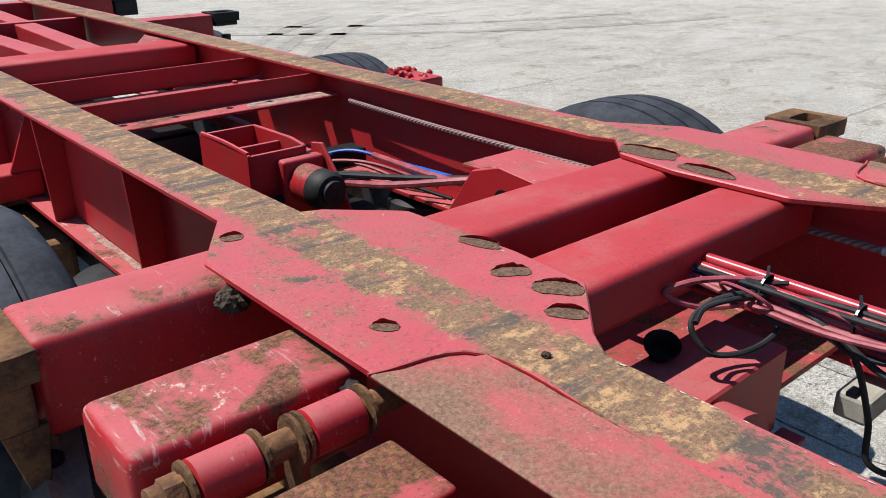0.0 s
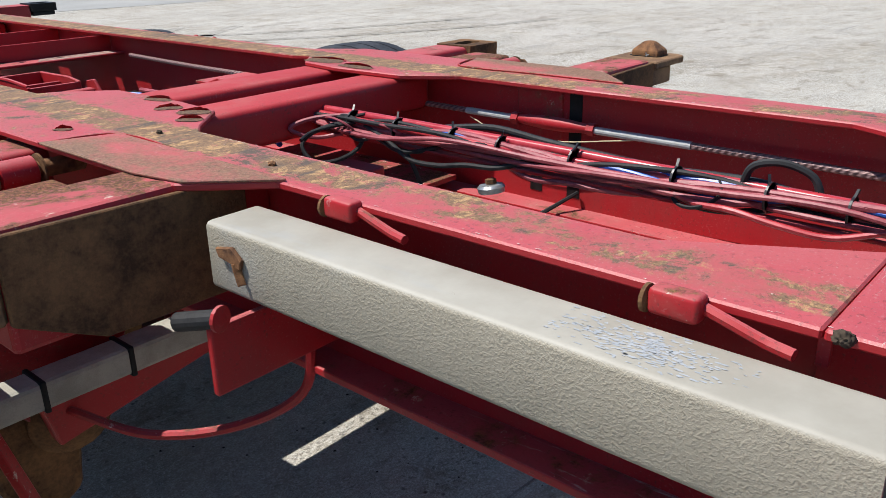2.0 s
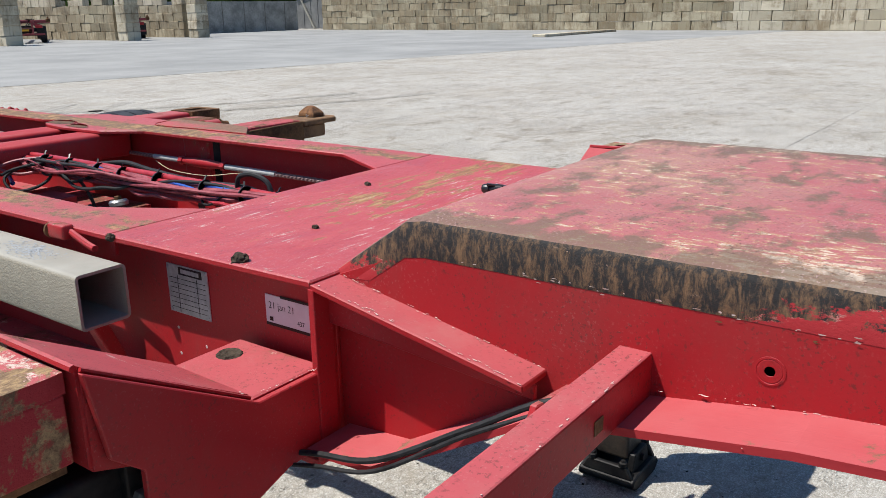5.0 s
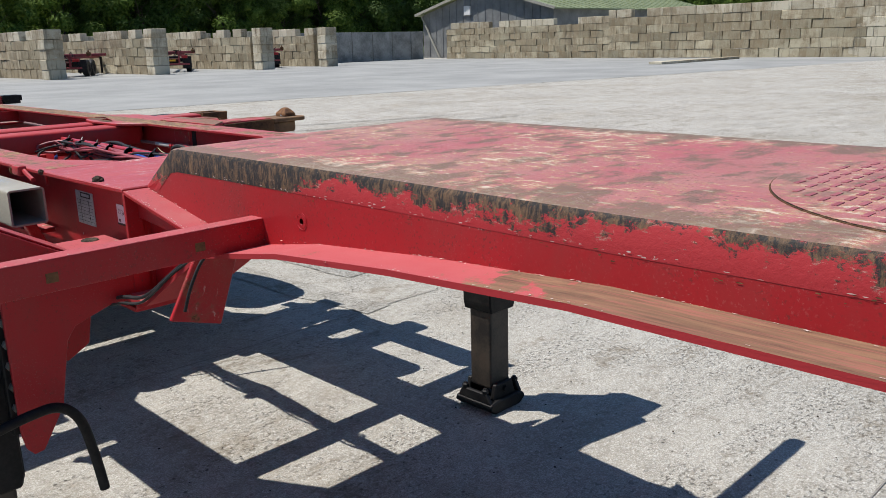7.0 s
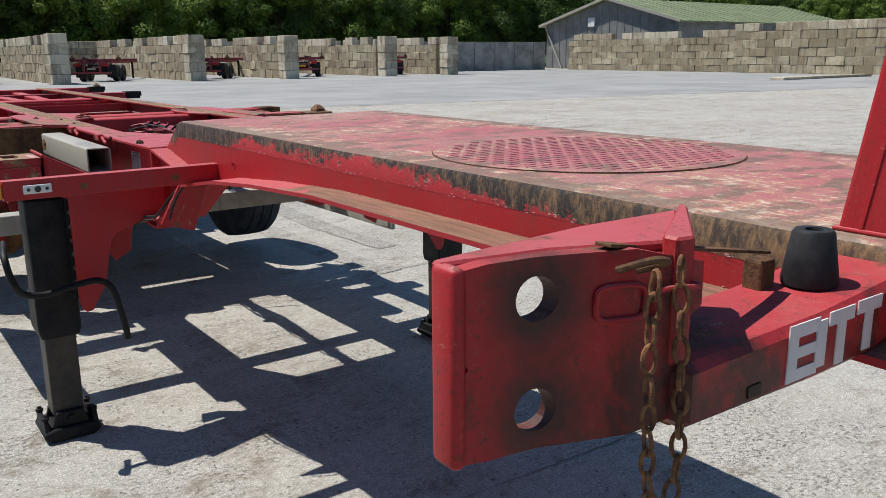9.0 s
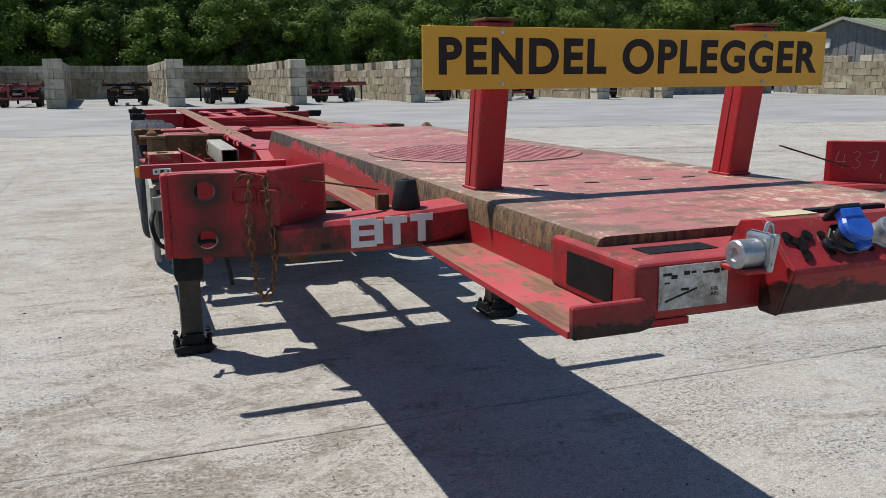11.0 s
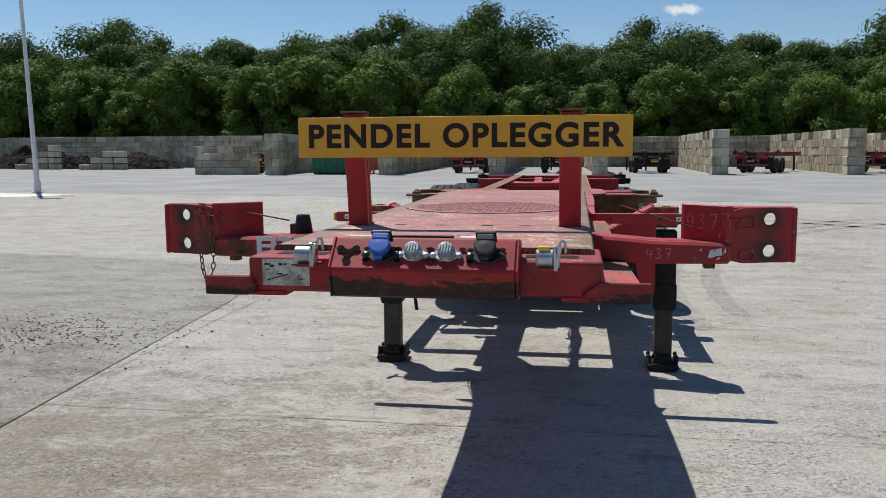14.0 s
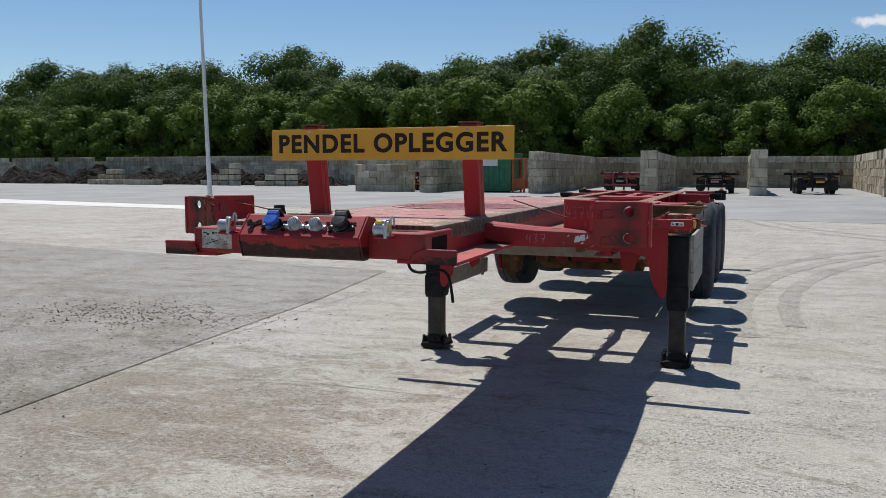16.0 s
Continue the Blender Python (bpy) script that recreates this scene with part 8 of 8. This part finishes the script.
def build_parked(x, y, turn, dark, seed):
    """A container chassis parked nose out in a bay."""
    rnd = random.Random(seed)
    col = "black" if dark else "red_dark"
    m = Matrix.Translation((x, y, 0)) @ Matrix.Rotation(radians(turn), 4, "Z")
    t = thing("parked_trailer", (x, y, 0), "dark parked container chassis" if dark else "dull red parked container chassis", "trailer", "parked chassis in the bays")

    def put(name, bm, mat, parent=None):
        bmesh.ops.transform(bm, matrix=m, verts=bm.verts)
        return part(name, bm, mat, parent or t)

    for s in (-1, 1):
        put("rail", box(s * 0.5 - 0.08, s * 0.5 + 0.08, -1.5, 8.0, 1.15, 1.45, 0.01), col)
        for yy in (0.2, 1.55):
            put("wheel", lathe([(-0.18, 0.3), (-0.17, 0.5), (-0.1, 0.54), (0.1, 0.54), (0.17, 0.5), (0.18, 0.3), (0.1, 0.2), (0.1, 0)], (s * 1.05, yy, 0.54), (s, 0, 0), 20), "rubber")
        arm = put("lock_end", box(s * 1.45 - 0.13, s * 1.45 + 0.13, -0.62, -0.33, 1.34, 1.56, 0.03), "rust")
        put("lock_head", box(s * 1.45 - 0.05, s * 1.45 + 0.05, -0.53, -0.43, 1.56, 1.68, 0.02), "rust", arm)
        put("tail_lamp", box(s * 0.86 - 0.20, s * 0.86 + 0.20, -1.58, -1.5, 0.98, 1.14, 0.01), "red" if not dark else "rust")
        put("lamp_bracket", prism([(s * 0.58, 1.30), (s * 1.10, 1.16), (s * 1.10, 0.96), (s * 0.58, 1.10)], -1.50, -1.46, "y", 0.0), col)
        put("mud_flap", box(s * 0.98 - 0.30, s * 0.98 + 0.30, -0.62, -0.60, 0.28, 1.10, 0.004), "rubber")
        put("air_bag", lathe([(0, 0.12), (0.05, 0.17), (0.16, 0.17), (0.22, 0.12), (0.26, 0.10)], (s * 0.52, 0.55, 0.72), (0, 0, 1), 14), "rubber")
        put("support_leg", box(s * 0.75 - 0.06, s * 0.75 + 0.06, 5.6, 5.75, 0.06, 1.2, 0.01), "black")
    put("bolster", box(-1.55, 1.55, -0.58, -0.36, 1.28, 1.46, 0.02), col)
    put("bolster", box(-1.5, 1.5, 4.0, 4.2, 1.28, 1.46, 0.02), col)
    put("rear_bumper", box(-1.2, 1.2, -1.56, -1.46, 0.52, 0.64, 0.01), col)
    put("bumper_hanger", box(-0.56, -0.44, -1.52, -1.44, 0.64, 1.16, 0.01), col)
    put("bumper_hanger", box(0.44, 0.56, -1.52, -1.44, 0.64, 1.16, 0.01), col)
    put("axle", rod((-1.1, 0.2, 0.54), (1.1, 0.2, 0.54), 0.08), "black")
    put("axle", rod((-1.1, 1.55, 0.54), (1.1, 1.55, 0.54), 0.08), "black")
    put("gear_box", box(-0.42, 0.42, -0.9, 0.9, 0.62, 1.12, 0.03), "black")
    put("air_tank", rod((-0.62, -1.1, 0.86), (0.55, -1.1, 0.86), 0.14, None, 16), "soot")
    for k in range(5):
        x0, y0 = rnd.uniform(-0.8, 0.8), rnd.uniform(-1.4, 0.0)
        put("hose", hose([(x0, y0, 1.40), (x0 + rnd.uniform(-0.2, 0.2), y0 - 0.05, 1.62 - 0.3 * rnd.random()), (x0 + rnd.uniform(-0.5, 0.5), y0 - 0.1, 1.0)], 0.022, 5, 6), "rubber")
    put("rope_coil", lathe([(-0.04, 0.20), (0.0, 0.24), (0.04, 0.20), (0.0, 0.15), (-0.04, 0.20)], (rnd.uniform(-0.6, 0.6), -1.0, 1.49), (0.2, 0.1, 1), 18), "dirt")
    put("number_board", box(-0.26, 0.26, -1.585, -1.565, 0.78, 0.90, 0.0), "sign" if seed % 3 == 0 else "galv")


def build_container():
    g = thing("waste_container", (-16.7, 56, 0), "dark green steel container with a white sign", "container")
    part("container_body", box(-18.6, -15.0, 54.6, 58.0, 0.1, 2.9, 0.04), "green", g)
    for k in range(9):
        part("side_rib", box(-18.5 + k * 0.42, -18.4 + k * 0.42, 54.56, 54.62, 0.2, 1.85, 0.01), "green", g)
    part("sign_sheet", box(-18.3, -16.0, 54.52, 54.56, 1.95, 2.75, 0.005), "white", g)
    part("sign_mark", box(-18.15, -17.75, 54.50, 54.52, 2.15, 2.55, 0.005), "blue", g)
    part("skid", box(-18.5, -15.1, 54.7, 54.9, 0.0, 0.1, 0.01), "black", g)
    r = thing("steel_rack", (-14, 56, 0), "orange rusty steel rack with low mesh", "rack")
    for x in (-14.9, -14.05, -13.2):
        for y in (54.8, 57.0):
            part("rack_post", box(x - 0.07, x + 0.07, y - 0.07, y + 0.07, 0, 2.5, 0.01), "orange", r)
    for z in (0.3, 0.9, 2.4):
        part("rack_bar", box(-14.9, -13.2, 54.76, 54.84, z, z + 0.12, 0.01), "orange", r)
    part("rack_panel", box(-14.9, -13.2, 54.85, 54.88, 0.3, 1.0, 0.01), "orange", r)


def build_soil():
    for k, (x, y, w, h) in enumerate(((-84, 78, 6, 1.9), (-76, 78.4, 5, 2.1), (-66, 77, 6, 1.8), (-58, 77, 5, 2.0), (-51, 76, 4.5, 1.6), (-44, 75, 5, 1.7), (-90, 79, 5, 1.6))):
        bm = bmesh.new()
        n = 40
        vs = []
        for j in range(n):
            row = []
            for i in range(n):
                u, v = i / (n - 1) * 2 - 1, j / (n - 1) * 2 - 1
                r = math.hypot(u, v)
                z = max(0.0, 1 - r) ** 0.8 * h * 1.35 * (0.8 + 0.6 * noise.noise(Vector((u * 2.2, v * 2.2, k * 3.7)))) + 0.30 * noise.noise(Vector((u * 7, v * 7, k))) + 0.16 * noise.noise(Vector((u * 17, v * 17, k)))
                row.append(bm.verts.new((x + u * w, y + v * w * 0.5, max(z, -0.05) if r < 1 else -0.05)))
            vs.append(row)
        for j in range(n - 1):
            for i in range(n - 1):
                bm.faces.new((vs[j][i], vs[j][i + 1], vs[j + 1][i + 1], vs[j + 1][i]))
        tagged(part("soil_heap", bm, "soil"), "heap of dark dry soil and rubble", "soil heap", "soil heaps", "stuff")
    for k, (x, y) in enumerate(((-72, 74), (-55, 72.5), (-47, 71))):
        st = thing("block_stack", (x, y, 0), "loose stepped stack of concrete blocks", "blocks", "loose block stacks")
        for c in range(3 + k % 2):
            for i in range(4 - c):
                shared("concrete_block", BLOCKS[(i + c) % 5], Matrix.Translation((x + i * 1.25 + c * 1.25, y, c * 0.62)) @ Matrix.Diagonal((0.9, 1.2, 0.9, 1)), st)
    block_wall((-72, 73), (-61, 72.4), 1, "low row of concrete kerb blocks", 87)


def build_lamp_post():
    p = thing("lamp_post", (-22, 28.4, 0), "slender pale lamp post in the yard", "lamp post")
    part("post", rod((-22, 28.4, 0), (-22.3, 28.4, 10.2), 0.11, 0.06, 16), "pole", p, smooth=True)
    part("post_base", lathe([(0, 0.22), (0.05, 0.22), (0.06, 0.15), (0.5, 0.13)], (-22, 28.4, 0), (0, 0, 1), 16), "pole", p)
    part("lamp_head", box(-22.4, -21.5, 28.2, 28.6, 10.15, 10.3, 0.05, 2), "galv", p)


build_bays()
build_shed()
build_container()
build_soil()
build_lamp_post()
for k, (x, y, turn, dark) in enumerate(((-22.9, 57.5, 8, False), (-7.4, 58, 0, False), (-0.9, 58, 0, True), (5.6, 58, 6, True), (12.9, 57.5, -30, False), (20.4, 57.5, -36, False), (27.8, 57.5, -30, False), (35.4, 57.5, -30, False))):
    build_parked(x, y, turn, dark, k)


# ---------------------------------------------------------------- trees
def build_tree(seed, height, spread, leaf, label):
    """A tapered trunk with limbs and a crown of many small leaf clumps."""
    rnd = random.Random(seed)
    t = thing("tree", (0, 0, 0), label, "tree", "trees behind the yard")
    trunk = rod((0, 0, 0), (0, 0, height * 0.55), 0.16 * height / 10, 0.07 * height / 10, 8)
    for k in range(7):
        a, z = rnd.uniform(0, 6.28), height * rnd.uniform(0.22, 0.5)
        r = spread * rnd.uniform(0.45, 0.8)
        rod((0, 0, z), (r * math.cos(a), r * math.sin(a), z + height * rnd.uniform(0.12, 0.3)), 0.06 * height / 10, 0.02, 6, bm=trunk)
    part("trunk", trunk, "bark", t)
    verts, faces = [], []
    blobs = []
    for k in range(74):
        u = rnd.uniform(0, 1)
        z = 0.14 + 0.76 * u
        wide = math.sqrt(max(0.0, 1 - ((u - 0.42) / 0.60) ** 2)) * rnd.uniform(0.86, 1.06)
        a = rnd.uniform(0, 6.28)
        r = spread * wide * math.sqrt(rnd.uniform(0.25, 1.0)) * 0.86
        blobs.append((Vector((r * math.cos(a), r * math.sin(a), z * height)), spread * rnd.uniform(0.12, 0.30)))
    for c, r in blobs:
        for i in range(int(120 + 700 * r / spread)):
            d = Vector((rnd.gauss(0, 1), rnd.gauss(0, 1), rnd.gauss(0.25, 1))).normalized()
            p = c + Vector((d.x, d.y, d.z * 0.78)) * r * (rnd.uniform(0.55, 1.04) if rnd.random() < 0.9 else rnd.uniform(1.0, 1.25))
            nrm = (d + Vector((rnd.gauss(0, 0.30), rnd.gauss(0, 0.30), rnd.gauss(0.30, 0.30)))).normalized()
            u = Matrix.Rotation(rnd.uniform(0, 6.28), 3, nrm) @ nrm.orthogonal().normalized()
            v = nrm.cross(u)
            w, h = rnd.uniform(0.10, 0.21), rnd.uniform(0.14, 0.28)
            k = len(verts)
            verts += [p - u * w, p + u * w * rnd.uniform(0.5, 1.1), p + v * h + u * w * rnd.uniform(-0.4, 0.4)]
            faces.append((k, k + 1, k + 2))
    me = bpy.data.meshes.new("crown")
    me.from_pydata([tuple(v) for v in verts], [], faces)
    me.materials.append(M[leaf])
    crown = new("crown", me)
    crown.parent = t
    return t


def build_woods():
    light = [build_tree(100 + k, 9.6 + 0.6 * k, 4.4 + 0.3 * k, "leaf_light", "bushy light green young tree behind the walls") for k in range(3)]
    dark = [build_tree(200 + k, 12.4 + 0.9 * k, 6.2 + 0.3 * k, "leaf_dark", "tall dark green tree at the back of the yard") for k in range(4)]
    rnd = random.Random(77)
    first = set()

    def plant(kinds, x, y, scale):
        t = rnd.choice(kinds)
        m = Matrix.Translation((x, y, 0)) @ Matrix.Rotation(rnd.uniform(0, 6.28), 4, "Z")
        k = scale * rnd.uniform(0.86, 1.12) * (1.0 if x > -10 else 1.12)
        if t.name not in first:
            first.add(t.name)
            t.matrix_basis = m @ Matrix.Diagonal((k, k, k, 1))
        else:
            copy = copy_thing(t, m)
            copy.scale = (k, k, k)

    x = -125.0
    while x < 118:
        back = max(86 - 0.06 * x, 86)
        plant(light, x + rnd.uniform(-1, 1), back - 1 + rnd.uniform(-1.0, 1.5), 1.0)
        x += rnd.uniform(5.6, 9.0)
    x = -130.0
    while x < 122:
        back = 92 - 0.06 * x
        plant(dark, x + rnd.uniform(-1, 1), back + rnd.uniform(-2, 2), 0.92)
        plant(dark, x + rnd.uniform(-1, 3), back + 6 + rnd.uniform(-2, 2), 1.08)
        x += rnd.uniform(5.6, 7.6)
    x = -128.0
    while x < 84:
        plant(dark, x + rnd.uniform(-1, 1), 106 - 0.06 * x + rnd.uniform(-2, 2), 1.17)
        x += rnd.uniform(5.0, 7.0)
    for k in range(17):
        u = k / 16
        for row in range(2):
            plant(dark, 116 + 44 * u + 6 * row + rnd.uniform(-2, 2), 82 - 88 * u + 5 * row + rnd.uniform(-2, 2), 0.95 + 0.15 * row)
        plant(light, 110 + 42 * u + rnd.uniform(-2, 2), 78 - 86 * u + rnd.uniform(-2, 2), 0.95)


build_woods()
M["grass"] = simple("rough_grass", (0.030, 0.050, 0.014), (0.075, 0.10, 0.03), 0.95, 0.0, 0.3, 0.5, 0.05, 6)
patch("grass", [(-400, 88), (-28, 82), (46, 82), (62, 76), (110, 60), (500, 40), (900, 900), (-900, 900)], 0.012, "grass", "dark rough grass under the trees")


def build_cloud():
    """A small fair-weather cloud on a far upright sheet, soft at its edges."""
    for x, z, w, h, label in ((106, 146, 30, 9, "small white fair-weather cloud"), (132, 158, 13, 5, "tiny white wisp of cloud")):
        bm = bmesh.new()
        bm.faces.new([bm.verts.new((x + a * w, 900, z + b * h)) for a, b in ((-1, -1), (1, -1), (1, 1), (-1, 1))])
        tagged(part("backdrop", bm, "cloud"), label, "cloud", kind="structure")


build_cloud()


def build_debris():
    """Small dark clods and crumbs of dirt lying on the concrete."""
    rnd = random.Random(31)
    verts, faces = [], []
    base = [(1, 0, 0), (-1, 0, 0), (0, 1, 0), (0, -1, 0), (0, 0, 0.9), (0, 0, -0.4)]
    tri = [(0, 2, 4), (2, 1, 4), (1, 3, 4), (3, 0, 4), (2, 0, 5), (1, 2, 5), (3, 1, 5), (0, 3, 5)]
    for k in range(2600):
        g = rnd.random()
        if g < 0.35:
            x, y, r = rnd.gauss(-4.6, 0.8), rnd.gauss(3.6, 0.45), rnd.uniform(0.004, 0.016)
        elif g < 0.55:
            x, y, r = rnd.gauss(-3.3, 0.3), rnd.uniform(-1, 8), rnd.uniform(0.003, 0.010)
        else:
            x, y, r = rnd.uniform(-5, 5), rnd.uniform(-1.5, 8), rnd.uniform(0.002, 0.007)
        n = len(verts)
        verts += [(x + a * r * rnd.uniform(0.6, 1.3), y + b * r * rnd.uniform(0.6, 1.3), 0.008 + c * r * rnd.uniform(0.5, 0.9)) for a, b, c in base]
        faces += [tuple(n + i for i in f) for f in tri]
    me = bpy.data.meshes.new("dirt_crumbs")
    me.from_pydata(verts, [], faces)
    me.materials.append(M["dirt"])
    tagged(new("dirt_crumbs", me), "scattered dark crumbs of dirt on concrete", "dirt", kind="stuff")


build_debris()
